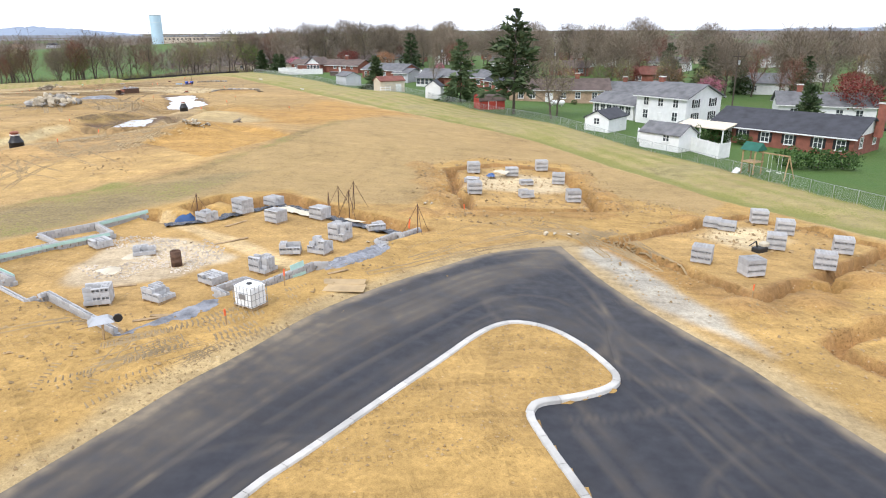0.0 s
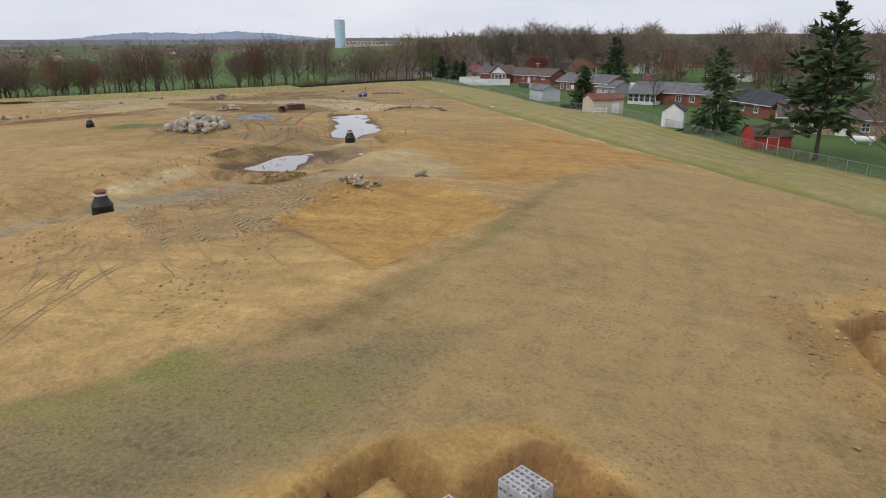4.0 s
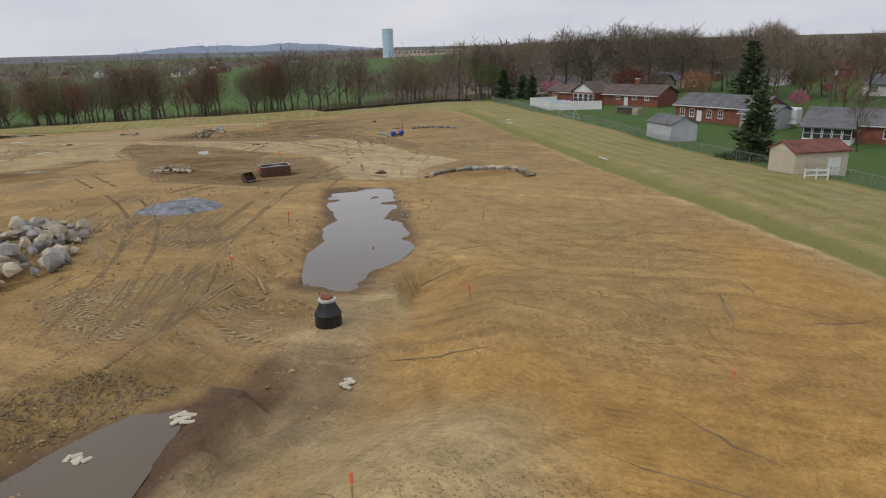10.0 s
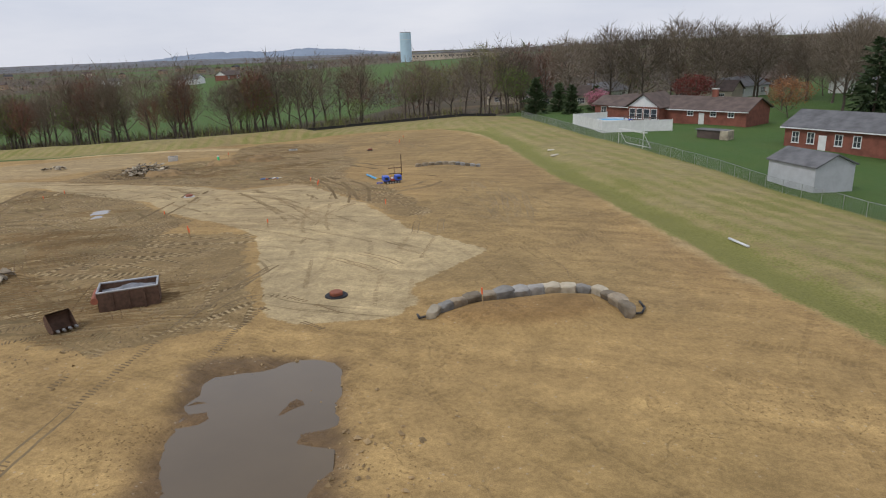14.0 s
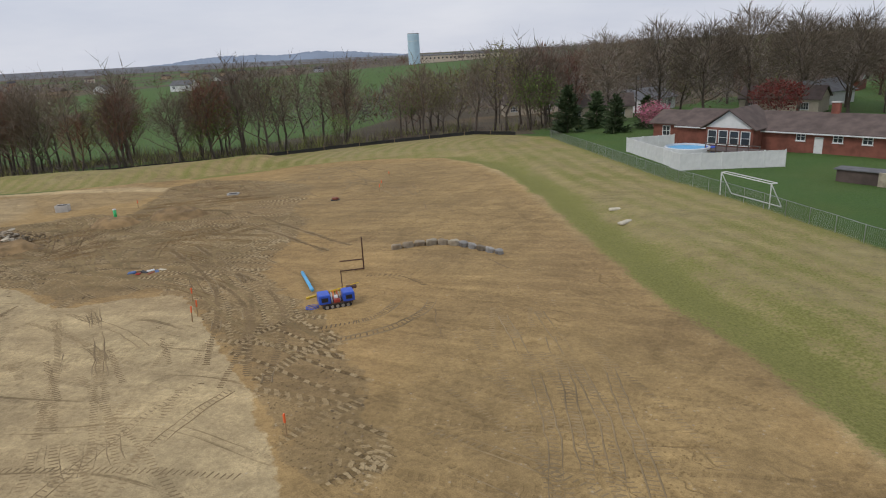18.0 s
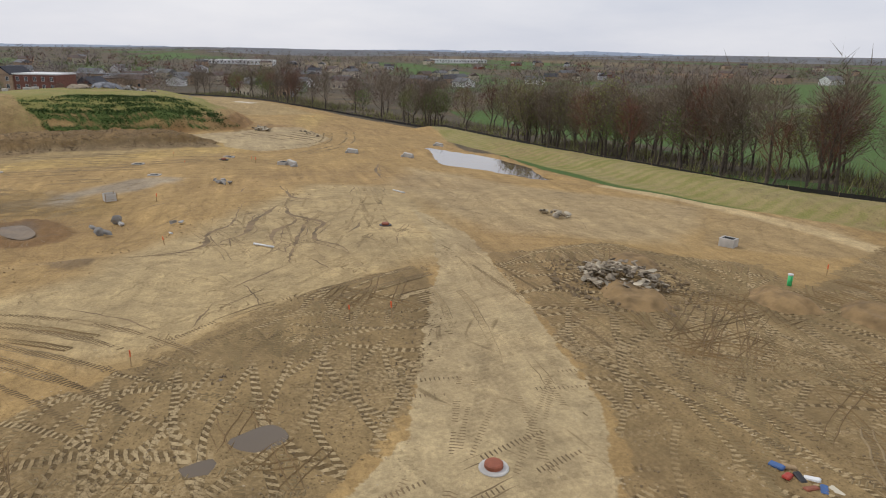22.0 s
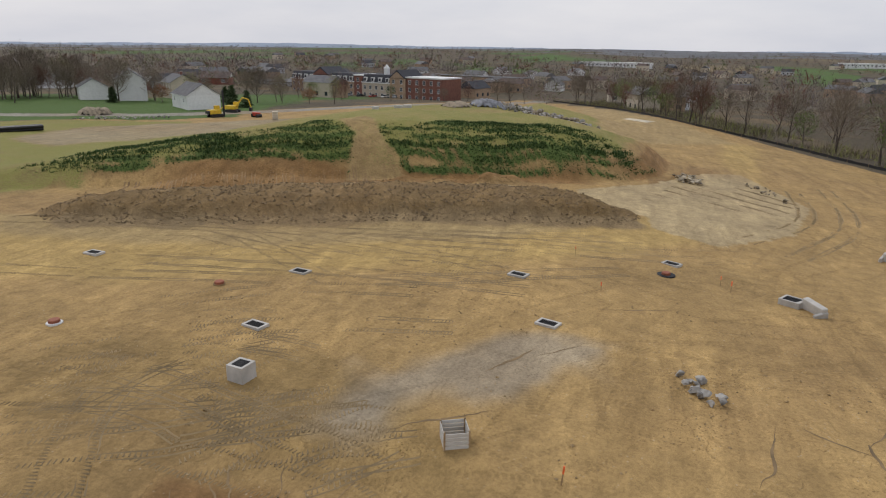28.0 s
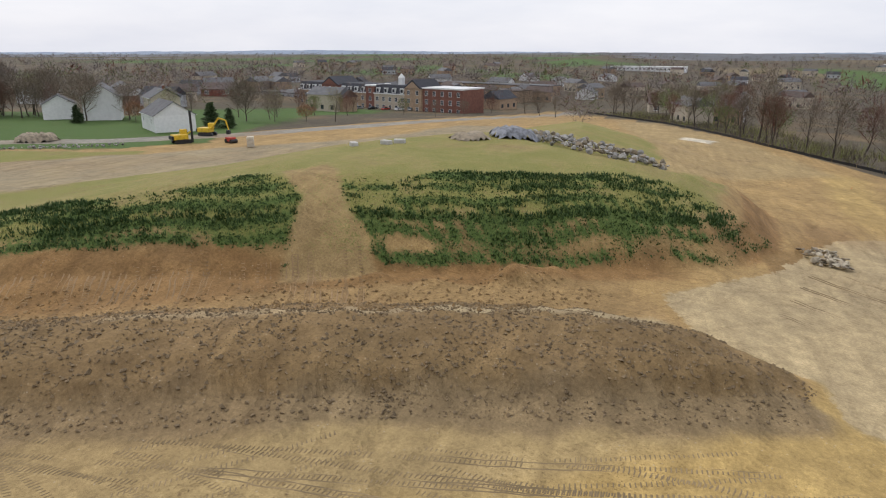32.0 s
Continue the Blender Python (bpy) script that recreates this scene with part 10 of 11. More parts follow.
# ---- tyre tracks and grass ----
# pressed earth, in tones that also stand in for the tracks' faint relief shading
M_TREAD_DARK = plain("pressed_earth_dark", (0.235, 0.165, 0.085), 0.95, vary=0.25, coarse=0.3, fine=5, bump=0.5, spread=0)
M_TREAD_DEEP = plain("pressed_earth_deep", (0.235, 0.152, 0.065), 0.95, vary=0.25, coarse=0.3, fine=5, bump=0.5, spread=0)
M_TREAD_MID = plain("pressed_earth_tan", (0.33, 0.24, 0.125), 0.95, vary=0.25, coarse=0.3, fine=5, bump=0.5, spread=0)
M_TREAD_PALE = plain("pressed_earth_pale", (0.310, 0.228, 0.111), 0.95, vary=0.25, coarse=0.3, fine=5, bump=0.5, spread=0)


def sheet_of(name, label, category, v, faces, material):
    me = bpy.data.meshes.new(name)
    me.from_pydata(v.tolist() if isinstance(v, np.ndarray) else v, [], faces)
    me.materials.append(material)
    return tagged(new(name, me), label, category, kind="stuff")


def course(line, step):
    """Points, tangents and normals along a rounded line."""
    p = np.array(rounded(line, 2) if len(line) > 2 else line, float)
    q = resample(p, max(int(np.hypot(*(p[1:] - p[:-1]).T).sum() / step), 4))
    t = np.gradient(q, axis=0)
    t /= np.hypot(*t.T)[:, None] + 1e-9
    return q, t, np.c_[-t[:, 1], t[:, 0]]


def tread(lines, name, label, material, gauge=1.9, tyre=.42, pitch=.23, tall=.035, both=True, slant=.25):
    """Bars that tyre lugs or crawler plates left in soft earth along each line."""
    base, dirs, side = [], [], []
    for line in lines:
        q, t, nr = course(line, pitch)
        for e in ((-1, 1) if both else (0,)):
            base.append(q + nr * (e * gauge / 2))
            d = nr + t * slant
            dirs.append(d * tyre * .5)
            side.append(t * pitch * .26)
    b, d, s = np.concatenate(base), np.concatenate(dirs), np.concatenate(side)
    keep = fbm(b[:, 0], b[:, 1], 4, 55) > -.18
    b, d, s = b[keep], d[keep], s[keep]
    d = d * (.75 + .35 * lattice(b[:, 0] * 3, b[:, 1] * 3, 57))[:, None]
    z = lie(b[:, 0], b[:, 1])
    corners = [np.c_[b - d - s, z - .02], np.c_[b + d - s, z - .02], np.c_[b + d + s, z - .02], np.c_[b - d + s, z - .02], np.c_[b - d * .85, z + tall], np.c_[b + d * .85, z + tall]]
    v = np.stack(corners, 1).reshape(-1, 3)
    faces = []
    for o in range(0, len(b) * 6, 6):
        faces += [(o, o + 1, o + 5, o + 4), (o + 2, o + 3, o + 4, o + 5), (o + 1, o + 2, o + 5), (o + 3, o, o + 4)]
    sheet_of(name, label, "tyre tracks", v, faces, material)


def ruts(lines, label, material, gauge=1.9, tyre=.46, wide=.07, tall=.05, both=True, seed=58):
    """Low, broken ridges squeezed up along the edges of a track."""
    v, faces = [], []
    for line in lines:
        q, t, nr = course(line, .45)
        for off in ([e * gauge / 2 + h * tyre / 2 for e in (-1, 1) for h in (-1, 1)] if both else [-tyre / 2, tyre / 2]):
            c = q + nr * off + nr * (.07 * lattice(q[:, 0] * 1.3, q[:, 1] * 1.3 + off, seed))[:, None]
            grow = np.clip(fbm(c[:, 0], c[:, 1], 6, seed) * 2.2 + .55, 0, 1)
            w = (wide * (.3 + grow))[:, None]
            z = lie(c[:, 0], c[:, 1])
            n, o = len(c), len(v)
            v += np.stack([np.c_[c - nr * w, z - .03], np.c_[c, z - .03 + grow * (tall + .03)], np.c_[c + nr * w, z - .03]], 1).reshape(-1, 3).tolist()
            faces += [(o + 3 * i + k, o + 3 * i + 3 + k, o + 3 * i + 4 + k, o + 3 * i + 1 + k) for i in range(n - 1) if grow[i] > .05 for k in (0, 1)]
    sheet_of("wheel_ruts", label, "wheel ruts", v, faces, material)


def rills(lines, label, wide=.04, seed=59):
    """Dark wandering strips over bare earth; their colour stands for shade in rain-cut channels."""
    v, faces = [], []
    for line in lines:
        q, t, nr = course(line, .16)
        c = q + nr * (.4 * fbm(q[:, 0], q[:, 1], 3, seed) + .09 * lattice(q[:, 0] * 2, q[:, 1] * 2, seed))[:, None]
        n, o = len(c), len(v)
        w = (wide * np.clip(.75 + 1.1 * fbm(c[:, 0], c[:, 1], 2.5, seed + 1), .1, 2) * np.sin(np.linspace(.12, math.pi - .12, n)))[:, None]
        z = lie(c[:, 0], c[:, 1]) + .012
        v += np.stack([np.c_[c - nr * w, z], np.c_[c + nr * w, z], np.c_[c + nr * (w + .12), z + .045 * np.clip(w[:, 0] / wide, 0, 1)], np.c_[c + nr * (w + .3), z - .03]], 1).reshape(-1, 4, 3).reshape(-1, 3).tolist()
        faces += [(o + 4 * i + k, o + 4 * i + 4 + k, o + 4 * i + 5 + k, o + 4 * i + 1 + k) for i in range(n - 1) for k in (0,)]
    sheet_of("erosion_rills", label, "rills", v, faces, M_RILL)


M_FACE = plain("loose_brown_earth", (0.345, 0.225, 0.11), 0.95, vary=0.25, coarse=0.3, fine=5, bump=0.5, spread=0)
# dark tone painted for the shade of channels that are not cut in
M_RILL = plain("channel_shade_earth", (0.265, 0.18, 0.09), 0.9, vary=0.3, coarse=0.6, fine=7, bump=0.4, spread=0)


def clods(label, ring, n, small, large, material, seed, bare=-.1, grain=5):
    """Loose lumps of earth and small stones, too many to count."""
    rng = np.random.default_rng(seed)
    lo, hi = np.min(ring, 0), np.max(ring, 0)
    x, y = rng.uniform(lo[0], hi[0], n * 6), rng.uniform(lo[1], hi[1], n * 6)
    k = np.nonzero((inside(x, y, ring) > 0) & (fbm(x, y, grain, seed) > bare))[0][:n]
    x, y = x[k], y[k]
    size = small * (large / small) ** (rng.random(len(x)) ** 2.2)
    u = np.array(((1, 0, 0), (0, 1, 0), (-1, 0, 0), (0, -1, 0), (0, 0, .8), (0, 0, -.5)))
    v = u[None] * (size[:, None, None] * rng.uniform(.55, 1.1, (len(x), 6, 1))) + rng.normal(0, .16, (len(x), 6, 3)) * size[:, None, None]
    v += np.c_[x, y, lie(x, y) + size * .2][:, None]
    f = []
    for o in range(0, len(x) * 6, 6):
        f += [(o + a, o + (a + 1) % 4, o + 4) for a in range(4)] + [(o + (a + 1) % 4, o + a, o + 5) for a in range(4)]
    sheet_of("clods", label, "clods", v.reshape(-1, 3), f, material)


def roam(ring, n, seed, length=(10, 26), heading=None, swing=.35):
    """Wandering lines that stay within a ring."""
    random.seed(seed)
    lo, hi = np.min(ring, 0), np.max(ring, 0)
    out = []
    for _ in range(60 * n):
        if len(out) == n:
            break
        x, y = random.uniform(lo[0], hi[0]), random.uniform(lo[1], hi[1])
        a = random.uniform(0, 2 * math.pi) if heading is None else math.radians(heading) + random.gauss(0, .35)
        turn = random.gauss(0, swing) * .12
        pts = []
        for _ in range(max(4, int(random.uniform(*length) / 1.5))):
            if float(inside(np.array([x]), np.array([y]), ring)[0]) < .8:
                break
            pts.append((x, y))
            a += turn + random.gauss(0, .03)
            x, y = x + 1.5 * math.cos(a), y + 1.5 * math.sin(a)
        if len(pts) > 3:
            out.append(pts)
    return out


MARKED = [[(-123.5, 131), (-116.2, 138.2), (-107.7, 145.4), (-102.1, 151), (-99.1, 155.2), (-96.6, 159.1)], [(-106.9, 146.8), (-105.3, 153), (-102.5, 158.2), (-98.3, 162.4)], [(-109.9, 140.2), (-101.9, 149.6), (-96.4, 156.7), (-92.6, 160.1)],
          [(-97, 159.7), (-100.8, 162.7), (-104.6, 165.7), (-108.5, 172), (-111.9, 177.7)], [(-93.5, 167.3), (-97.9, 166), (-102, 169), (-102.2, 173.9), (-99.5, 176.3), (-95.5, 175.3)], [(-112.8, 182.9), (-104.8, 184.3), (-96.6, 184.1)],
          ]
MARKED += [[(-63.5, 177.2), (-61.1, 179), (-60.6, 182.5), (-61.8, 184.6), (-64, 186.1), (-65.9, 185.5)], [(-92.5, 185.4), (-85.1, 188.5), (-75.2, 185.5), (-69.4, 180.8), (-66.7, 177), (-64.2, 171.6)], [(-85.3, 192.4), (-75.5, 185.4), (-70.9, 180.2), (-65.4, 171.9)],
          ]
MARKED += [[(-93.8, 208.9), (-84, 201.4), (-75.9, 196), (-71.3, 193)], [(-92, 188.1), (-88.4, 180), (-84, 170), (-80, 160)], [(-55.6, 136.4), (-57.3, 142.3), (-57.5, 146.1), (-51.7, 143.7)], [(-67.5, 132.3), (-67.2, 137.5), (-63.6, 140.7), (-58.6, 143.1)],
          [(-48.3, 105.6), (-53, 116.7), (-59.8, 137.4), (-61.3, 151.6)], [(-50.3, 103.4), (-55.1, 113.6), (-64.7, 125.3), (-88.7, 142.8)], [(-47.8, 99.6), (-48.5, 109.1), (-52, 116), (-57, 122)], [(-39.5, 68.9), (-36.3, 71.1), (-34.3, 73.3)]]
HAUL_TRACKS = [[(-162.7, 116.6), (-164.5, 129), (-165.5, 140.5), (-165.3, 149.5)], [(-176, 129.9), (-177.1, 144.1), (-180.5, 155), (-186.4, 166.5)], [(-171.4, 106.1), (-175.5, 127.3), (-179, 143.5), (-182.4, 155)], [(-155.2, 125.5), (-161.2, 133.1), (-162.7, 141.6)],
               [(-174.4, 137), (-176.5, 151.5), (-177.6, 158.3), (-183.2, 168)], [(-146.2, 124.2), (-150.7, 129.3), (-154.8, 134.9), (-157.5, 145.9)], [(-157, 108.8), (-160, 122.2), (-163.9, 139.6), (-172.9, 156.3)], [(-136.6, 134.7), (-142, 131.4), (-148.2, 129.6)],
               [(-168, 96), (-172, 112), (-174.5, 128)], [(-190, 168), (-205, 178), (-228, 180)], [(-186, 172), (-205, 183), (-235, 186)]]
DARK_LINES = roam(DARK_TRACKED[1], 52, 5, (12, 34), 205, .2) + roam(DARK_TRACKED[1], 14, 7, (10, 20), 130, .5) + roam(DARK_TRACKED[2], 44, 6, (12, 30), 150, .2) + roam(DARK_TRACKED[2], 14, 8, (10, 20), 60, .5)
tread(MARKED, "tyre_tracks", "dark lugged tyre tracks pressed into bare earth", M_TREAD_DARK)
ruts(MARKED, "low earth ridges along the tyre tracks", M_TREAD_MID)
tread(HAUL_TRACKS, "tyre_tracks", "tyre tracks along the haul road", M_TREAD_MID)
KERB_TRACKS = [[(-3.7, 33.8), (-1.8, 35.3), (.3, 37.2), (3.1, 39.6), (6.9, 42)], [(-1.8, 38.8), (1.1, 41.5), (4.4, 44.2), (8.7, 46.6)], [(-1.5, 36.7), (1.4, 39.8), (4.6, 42.4), (8, 44.8)], [(.2, 42.2), (3.2, 45.5), (7.3, 48.6), (10.1, 49.4)]]
tread(KERB_TRACKS, "tyre_tracks", "tyre tracks in loose earth beside the asphalt", M_TREAD_MID, tall=.03, both=False)
ruts(KERB_TRACKS, "low earth ridges beside the asphalt", M_TREAD_MID, tall=.04, both=False)
HAUL_MORE = roam([(-160, 112), (-172, 108), (-180, 134), (-186, 150), (-182, 164), (-168, 150), (-160, 130)], 16, 51, (16, 40), 108, .12)
tread(HAUL_MORE, "tyre_tracks", "faint crawler marks along the haul road", M_TREAD_MID, tall=.025)
ruts(HAUL_TRACKS, "low earth ridges along the haul road", M_TREAD_MID, tall=.03)
HOLLOW_LINES = roam([(-144.8, 122.5), (-149.3, 126.4), (-149.8, 134.0), (-150.6, 139.5), (-148.3, 145.2), (-144.7, 149.3), (-141.5, 151.2), (-135.6, 133.0)], 18, 52, (10, 26), 120, .4)
tread(HOLLOW_LINES, "tyre_tracks", "crossing tyre tracks beside the hollow", M_TREAD_MID)
ruts(HOLLOW_LINES[::2], "earth ridges beside the hollow", M_TREAD_MID, tall=.04)
CURVED = [[(-126, 127.5), (-122.9, 130.5), (-119.7, 134.9), (-117, 138.4), (-114.1, 141.3), (-111.7, 143.5), (-107.7, 146.2)], [(-136, 118.3), (-126.5, 127), (-121.4, 131.9), (-116.4, 137.2), (-112.8, 141.1), (-107.7, 146.1)]]
tread(CURVED, "tyre_tracks", "deep lugged tyre track curving off the churned road", M_TREAD_DEEP, both=False, tyre=.75, pitch=.3, tall=.06)
ruts(CURVED, "crumbled dark edges of a deep tyre track", M_TREAD_DEEP, both=False, tyre=.95, wide=.16, tall=.09)
TRACK_ROAD = [[(-98.1, 146.9), (-108.5, 137.5), (-145.4, 105.4)], [(-98.6, 148.6), (-109.2, 139.4), (-143.8, 108.9)], [(-99.6, 151.8), (-108.9, 142.9), (-134.4, 119.4)], [(-99, 150), (-109.8, 140.6), (-142, 111.9)], [(-94, 145), (-108, 133.5), (-128, 114)], [(-112.3, 137.6), (-107.9, 144.2), (-105.7, 148.6), (-103.3, 153.7), (-101.3, 157.3)]]
tread(TRACK_ROAD, "tyre_tracks", "tyre tracks along the churned site road", M_TREAD_PALE)
ruts(TRACK_ROAD, "earth ridges along the churned site road", M_TREAD_DEEP, tall=.06, wide=.07)
tread(DARK_LINES, "tyre_tracks", "pale crossing tyre tracks on dark earth", M_TREAD_PALE)
ruts(DARK_LINES, "earth ridges squeezed up by wheels", M_TREAD_DEEP, tall=.05, wide=.05)
BANK_LINES = roam([(-54, 92), (-48, 104), (-46, 112), (-58, 128), (-72, 132), (-80, 128), (-66, 104)], 22, 9, (14, 34), 115, .3)
ruts(BANK_LINES, "earth ridges squeezed up by wheels on the graded bank", M_TREAD_MID, tall=.07, wide=.09)
tread(BANK_LINES[:8], "tyre_tracks", "tyre tracks on the graded bank", M_TREAD_MID)
SOUTH_LINES = roam([(-57, 139), (-62, 141), (-80, 128), (-100, 132), (-96, 154), (-84, 144), (-74, 137)], 18, 17, (14, 40), 165, .3)
ruts(SOUTH_LINES, "earth ridges squeezed up by wheels", M_TREAD_MID, tall=.06)
PALE_LINES = (roam([(-58, 152), (-40, 152), (-44, 172), (-56, 186)], 8, 10, (10, 26), 120) + roam([(-100, 216), (-84, 206), (-70, 214), (-80, 236), (-96, 238)], 12, 11) + roam(PALE_ROADS[0], 16, 18, (12, 34), 145, .15)
              + roam([(-113, 178), (-150, 182), (-150, 172), (-124, 158), (-108, 152)], 16, 19, (12, 30), 170, .3) + roam([(-150, 122), (-130, 128), (-128, 137), (-142, 136), (-152, 140), (-160, 130)], 14, 13, heading=110)
              + roam([(-44, 64), (-36, 50), (-27, 57), (-22, 64), (-31, 71), (-40, 75)], 8, 12, heading=120))
tread(PALE_LINES, "tyre_tracks", "faint tyre tracks on pale earth", M_TREAD_MID, tall=.02)
ruts(PALE_LINES[::2], "faint earth ridges on pale ground", M_TREAD_MID, tall=.035, wide=.05)
NEAR_LINES = roam([(-24, 27), (-13, 19.5), (-4, 30), (-6, 33), (-9, 29.5), (-12, 26), (-20, 30)], 12, 14, (6, 14), 55, .2) + roam([(1, 42), (3, 47.5), (12, 48), (16, 36), (15, 26), (12, 33), (9.5, 43)], 10, 15, (5, 14), 110, .2)
tread(NEAR_LINES, "tyre_tracks", "tyre tracks in the earth beside the road", M_TREAD_MID, tall=.03)
ruts(NEAR_LINES, "earth ridges beside the road", M_TREAD_MID)
# crawler marks across the pale stone bed and the graded roads
BED = [[(-206 - k * 4.2, 158 + k * 1.4), (-195 - k * 3.6, 171 + k * 1.2)] for k in range(7)]
ruts(BED, "straight crawler marks on the pale stone bed", M_TREAD_DARK, both=False, tall=.05, wide=.11)
tread([[(-71.5, 168.8), (-76, 171.9)], [(-70, 170.8), (-74.7, 174.4)], [(-67.1, 170.9), (-74.6, 177.8)], [(-60, 152), (-62, 158)], [(-56, 148), (-60, 156)], [(-84, 172.4), (-95, 176)], [(-88, 174), (-99, 178.6)], [(-92.6, 173.2), (-92.2, 182)], [(-94.2, 173.8), (-93.9, 181.8)]],
      "crawler_tracks", "dark crawler marks on pale graded earth", M_TREAD_DARK, both=False, tyre=.4, pitch=.22, tall=.02, slant=0)
# tracks where a dozer climbed the face of the hill
random.seed(23)
FACE = []
for k in range(17):
    f = k / 16
    x, y = -183 - 17 * f, 99 + 27 * f
    FACE.append([(x + 8.2 + random.uniform(-1, 1), y + 3.4), (x + 3, y + 1.4), (x - 1.5 - random.random(), y - 1.2)])
ruts(FACE, "straight dozer tracks up the brown face of the hill", M_FACE, gauge=1.2, tyre=.4, wide=.09, tall=.05)
tread(FACE[::2], "crawler_tracks", "crawler marks up the brown face of the hill", M_FACE, gauge=1.2)
# channels cut by rain
rills(roam([(-36, 104), (-37, 120), (-40, 136), (-28, 134), (-20, 128), (-14, 112), (-24, 92)], 16, 41, (4, 9), 165, .15) + roam([(-44, 92), (-38, 84), (-30, 84), (-30, 98), (-38, 104)], 6, 42, (3, 7), 170, .15)
      + roam([(-20, 82), (-6, 99), (-12, 118), (-26, 138), (-34, 128), (-24, 100)], 8, 43, (4, 12), 30, .3) + roam([(-58, 150), (-40, 152), (-44, 172), (-64, 206), (-78, 236), (-92, 236), (-70, 196)], 10, 44, (3, 8), 130, .2),
      "dark branching rain channels in sloping bare earth")
rills(roam([(-113, 178), (-150, 182), (-150, 172), (-124, 158), (-108, 152), (-98, 158)], 18, 45, (4, 10), 175, .3) + roam([(-150, 182), (-124, 186), (-118, 204), (-134, 219), (-150, 200), (-170, 188)], 10, 46, (4, 9), 200, .3)
      + roam([(-172, 150), (-160, 138), (-142, 138), (-124, 152), (-146, 170), (-165, 165)], 8, 47, (4, 9), 150, .3), "dark branching rain channels in pale graded earth", .07)
# the wide branching wash below the manhole, with finer side channels
WASH = [[(-137.8, 163.6), (-132.9, 163.5), (-128.4, 163.1), (-127.1, 161.8), (-125, 161.3), (-122.2, 161.7), (-120, 159.7), (-119, 155.9)], [(-139.2, 168.7), (-136.7, 166.9), (-132.1, 165.9), (-129.8, 164.8), (-125.6, 164.9), (-122.1, 162.3)],
        [(-139.2, 168.7), (-133.6, 168), (-130.6, 170.5), (-128.8, 172), (-124.3, 170.6), (-121.7, 170.5), (-120, 172.5), (-116.5, 172.9)], [(-132.1, 168.8), (-129.6, 169.5), (-126.3, 166.9), (-120.8, 167.1), (-117.5, 166.5)],
        [(-130.6, 170.5), (-126.5, 169.7), (-123.9, 169.4), (-121.6, 168.8), (-119.2, 168.6), (-114.9, 168)], [(-174.8, 183.9), (-162.9, 181.9), (-156, 181.7), (-153.5, 179.7)], [(-150.4, 167.7), (-146.8, 168.4), (-141.2, 169.2), (-140.4, 171.9), (-142.5, 174.5)]]
rills(WASH, "wide dark rain channels branching over pale earth", .25, 61)
rills([[(x + .5 * math.sin(i * 1.7), y + .7 * math.cos(i * 1.3 + k)) for i, (x, y) in enumerate(line)] for k, line in enumerate(WASH)], "thin rain channels beside the wide ones", .06, 63)
SIDE = []
random.seed(67)
for line in WASH:
    for (ax, ay), (bx, by) in zip(line, line[1:]):
        for _ in range(2):
            f, a = random.random(), random.uniform(-.9, .9) + math.atan2(ay - by, ax - bx)
            x, y = ax + (bx - ax) * f, ay + (by - ay) * f
            pts = [(x, y)]
            for _ in range(random.randrange(3, 6)):
                a += random.gauss(0, .35)
                x, y = x + .8 * math.cos(a), y + .8 * math.sin(a)
                pts.append((x, y))
            SIDE.append(pts)
rills(SIDE, "short side channels cut by rain", .05, 64)
# cracks in the drying sides of the hollow
CRACKS = []
for k in range(26):
    a = k * 2 * math.pi / 26 + random.uniform(-.1, .1)
    r0, r1 = random.uniform(3.4, 4.4), random.uniform(5.5, 9)
    CRACKS.append([(-133.8 + r * 1.15 * math.cos(a + .05 * math.sin(r * 2)), 143.6 + r * .8 * math.sin(a + .05 * math.sin(r * 2))) for r in np.linspace(r0, r1, 5)])
rills(GULLIES, "dark gullies cut by rain in the graded bank", .09, 66)
rills(CRACKS, "dark drying cracks round a dug hollow", .06, 65)
rills(roam([(-46, 62), (-36, 50), (-27, 57), (-20, 66), (-18, 78), (-26, 84), (-38, 80)], 6, 48, (3, 6), 140, .2), "dark rain channels in orange earth")
M_CLOD_GREY = plain("grey_brown_clods", (0.255, 0.182, 0.10), 0.95, vary=0.3, coarse=0.5, fine=6, bump=0.3, spread=0)
M_CLOD_TAN = plain("tan_clods", (0.40, 0.28, 0.14), 0.95, vary=0.3, coarse=0.5, fine=6, bump=0.3, spread=0)
clods("grey-brown lumps of dug earth on the berm", [(px + .8, py + .4) for px, py in BERM_FOOT] + BERM_BACK[1:-1], 15000, .03, .19, M_CLOD_GREY, 71, -.5)
clods("lumps of brown earth at the foot of the grass", [(-194, 140), (-204, 146), (-206, 140), (-200, 127), (-192, 112), (-180, 94), (-176, 98), (-186, 118)], 2600, .05, .22, M_EARTH, 72, -.3)
clods("loose tan clods and pebbles beside the road", [(-40, 20), (-24, 32), (-9, 28), (-2, 38), (8, 45), (20, 30), (30, 10), (16, 12), (14, 24), (8, 41), (-8, 24), (-20, 0)], 3600, .03, .13, M_CLOD_TAN, 73, -.2)
clods("loose clods round the footings", [(-2, 46), (-2, 68), (5, 74), (16, 72), (18, 58), (30, 48), (36, 40), (24, 30), (14, 44)], 3200, .04, .2, M_CLOD_TAN, 74, -.2)
clods("pebbles on the bare island", [(p[0], p[1]) for p in KERB[2:-3]], 900, .025, .08, M_CLOD_TAN, 75, -.3)
clods("clods and roots turned up by wheels", DARK_TRACKED[1], 3000, .03, .1, M_CLOD_GREY, 76, .05)
clods("clods turned up by wheels", DARK_TRACKED[2], 2600, .03, .1, M_CLOD_GREY, 77, .05)
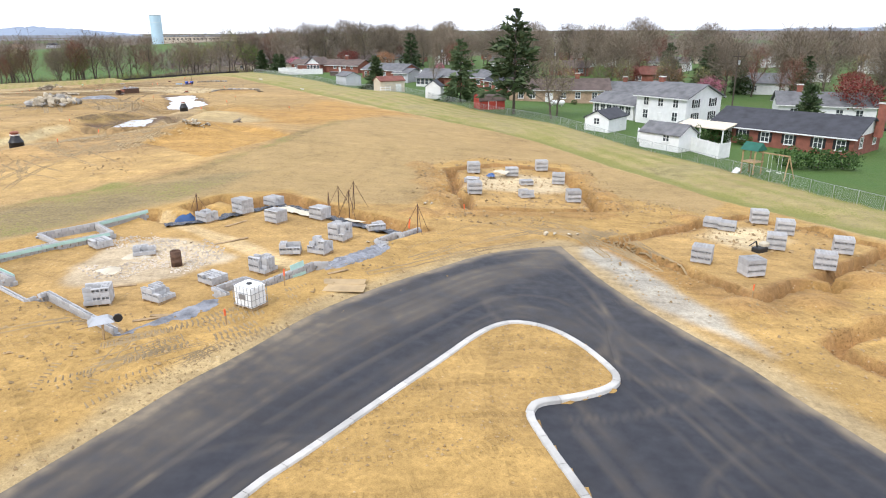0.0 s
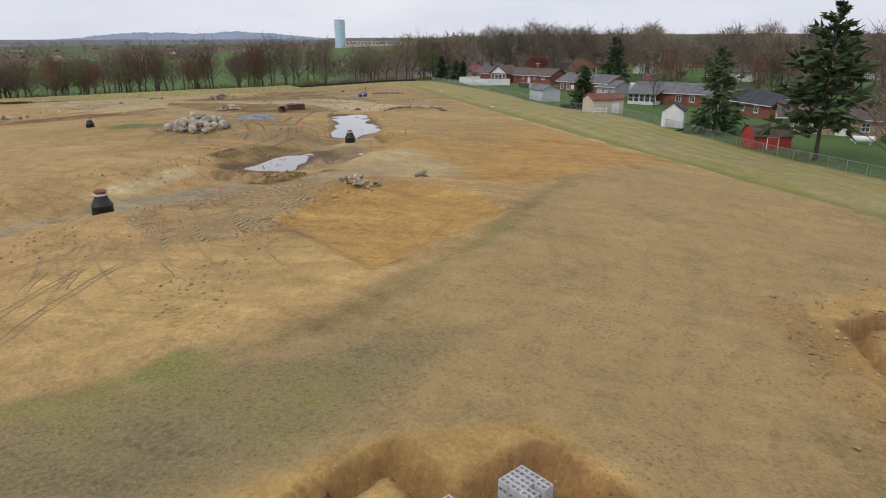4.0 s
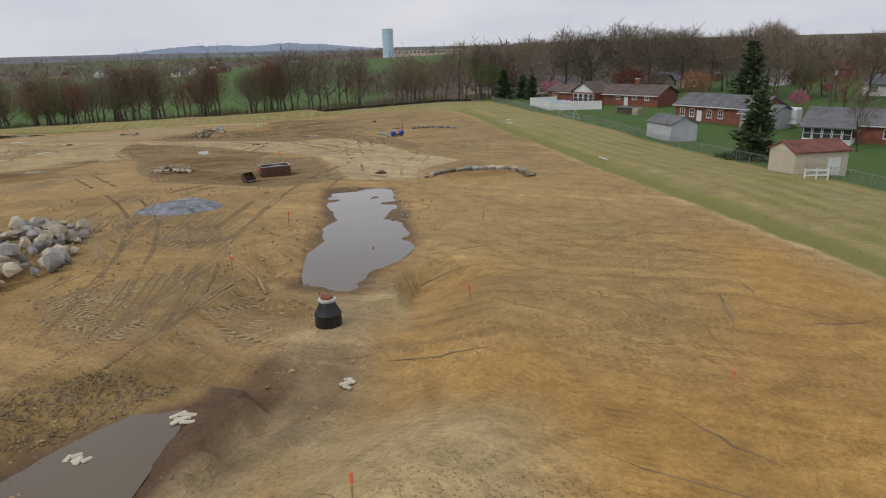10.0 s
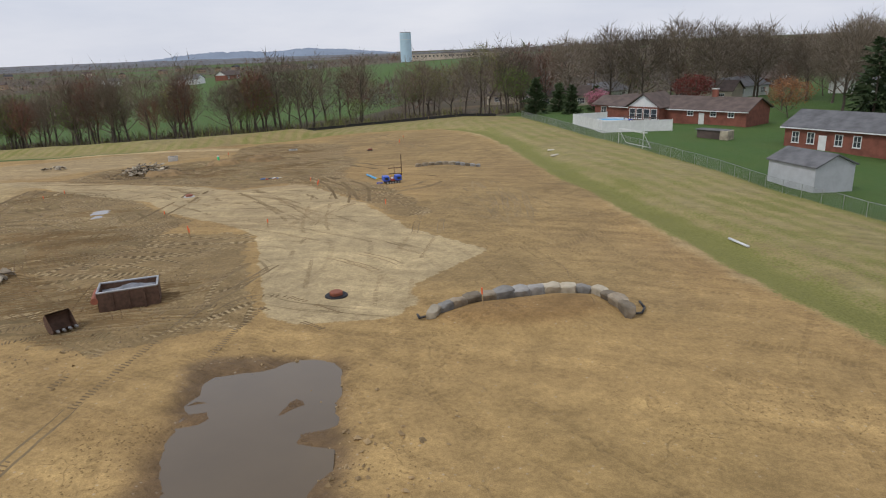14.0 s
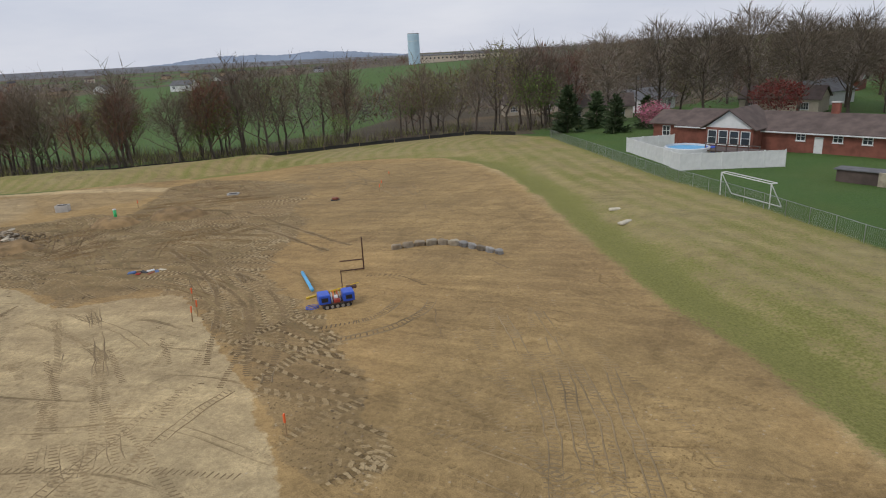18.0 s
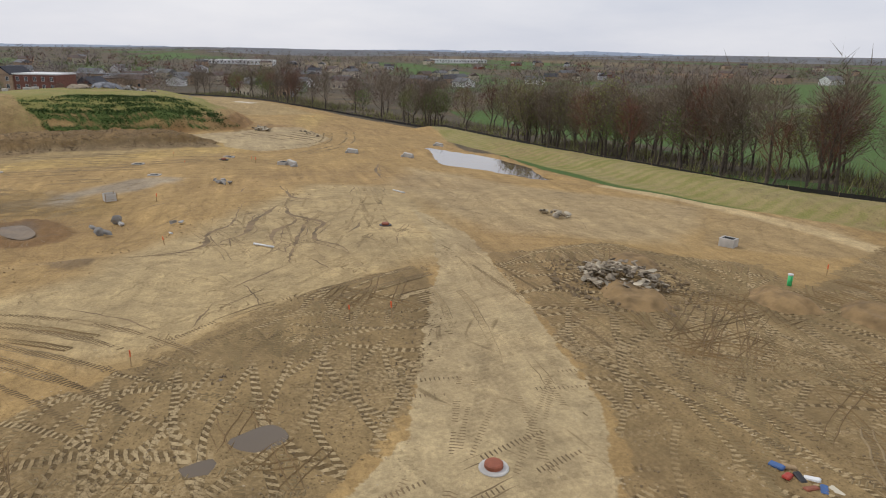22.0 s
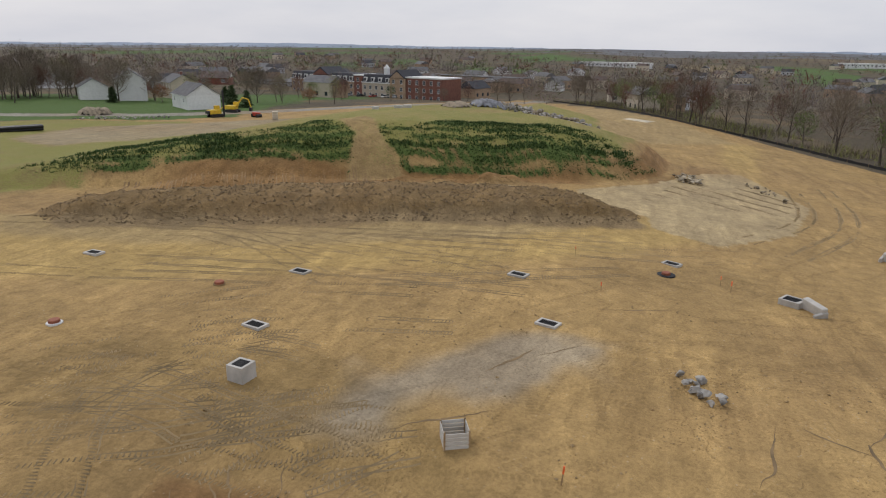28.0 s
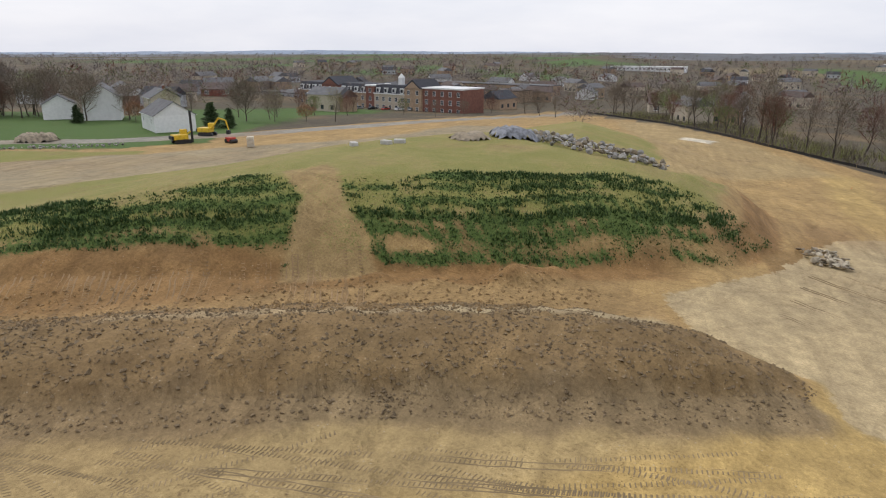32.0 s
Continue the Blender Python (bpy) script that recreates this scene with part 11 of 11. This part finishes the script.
clods("loose clods along the pond and the graded bank", [(-60, 60), (-36, 46), (-26, 56), (-36, 92), (-38, 112), (-44, 140), (-62, 140), (-80, 128), (-60, 96)], 4200, .04, .18, M_CLOD_TAN, 78, .0)
clods("lumps of brown earth heaped at the end of the puddle", CLOD_END, 2600, .05, .2, M_EARTH, 81, -.2)
clods("lumps of dark earth along the muddy bank", OLIVE_BANK, 1800, .04, .13, M_CLOD_GREY, 82, -.2)
M_CRUSHED = plain("crushed_blue_grey_stone", (0.40, 0.41, 0.44), 0.9, vary=0.45, coarse=0.2, fine=9, bump=0.2, spread=0.2)
M_CRUMB = plain("dry_mortar_crumbs", (0.62, 0.54, 0.44), 0.95, vary=0.3, coarse=0.3, fine=6, bump=0.3, spread=0.1)
clods("crushed blue-grey stones by the foundation", GRAVEL_STRIP, 2600, .03, .1, M_CRUSHED, 83, -1)
clods("pale crumbs of dry mortar scattered on the pad", [(-21.5, 39.7), (-18.7, 42.1), (-14.9, 40.4), (-12.6, 37.8), (-12.3, 35.5), (-13.5, 33.5), (-15.5, 32.8), (-18.1, 32.9), (-19.8, 34.7), (-19.3, 37.3)], 2400, .03, .12, M_CRUMB, 84, -.15, 3)
clods("loose clods in the hollow and along the road", [(-110, 150), (-140, 136), (-170, 120), (-186, 160), (-150, 176), (-120, 160)], 2600, .03, .12, M_CLOD_TAN, 79, .1)
clods("rubble thrown about the broken slabs", [(-114, 188), (-112, 198), (-103, 197), (-99, 190), (-106, 186)], 900, .06, .3, M_CLOD_GREY, 80, -.3)


def mound_grass():
    """Tufts of tall grass in rows across the face of the mound."""
    rng = np.random.default_rng(3)
    n = 130000
    x, y = rng.uniform(-232, -174, n), rng.uniform(78, 162, n)
    thick = hill_cover(x, y)
    keep = thick > rng.uniform(.05, .9, n)
    x, y = x[keep][:42000], y[keep][:42000]
    z = lie(x, y)
    tall = 1 - ramp(np.abs(way_in(x, y) - 4.6), .4, .9)
    h = rng.uniform(.07, .2, len(x)) * (1 + .7 * (fbm(x, y, 6, 69) > .1) + .9 * tall)
    a = rng.uniform(0, 2 * math.pi, (len(x), 3))
    v = []
    for k in range(3):
        w = .07
        px, py = x + rng.normal(0, .1, len(x)), y + rng.normal(0, .1, len(x))
        v.append(np.stack([np.c_[px - w * np.sin(a[:, k]), py + w * np.cos(a[:, k]), z - .03], np.c_[px + w * np.sin(a[:, k]), py - w * np.cos(a[:, k]), z - .03],
                           np.c_[px + .6 * h * np.cos(a[:, k]), py + .6 * h * np.sin(a[:, k]), z + h * rng.uniform(.7, 1.2, len(x))]], 1))
    q = np.concatenate(v).reshape(-1, 3)
    me = bpy.data.meshes.new("tall_grass")
    m = len(q) // 3
    me.vertices.add(len(q))
    me.vertices.foreach_set("co", q.ravel())
    me.loops.add(len(q))
    me.loops.foreach_set("vertex_index", np.arange(len(q), dtype=np.int32))
    me.polygons.add(m)
    me.polygons.foreach_set("loop_start", np.arange(m, dtype=np.int32) * 3)
    me.materials.append(M_TALLGRASS)
    me.update()
    tagged(new("tall_grass", me), "dark green tall grass in rows on the mound", "grass", kind="stuff")


mound_grass()
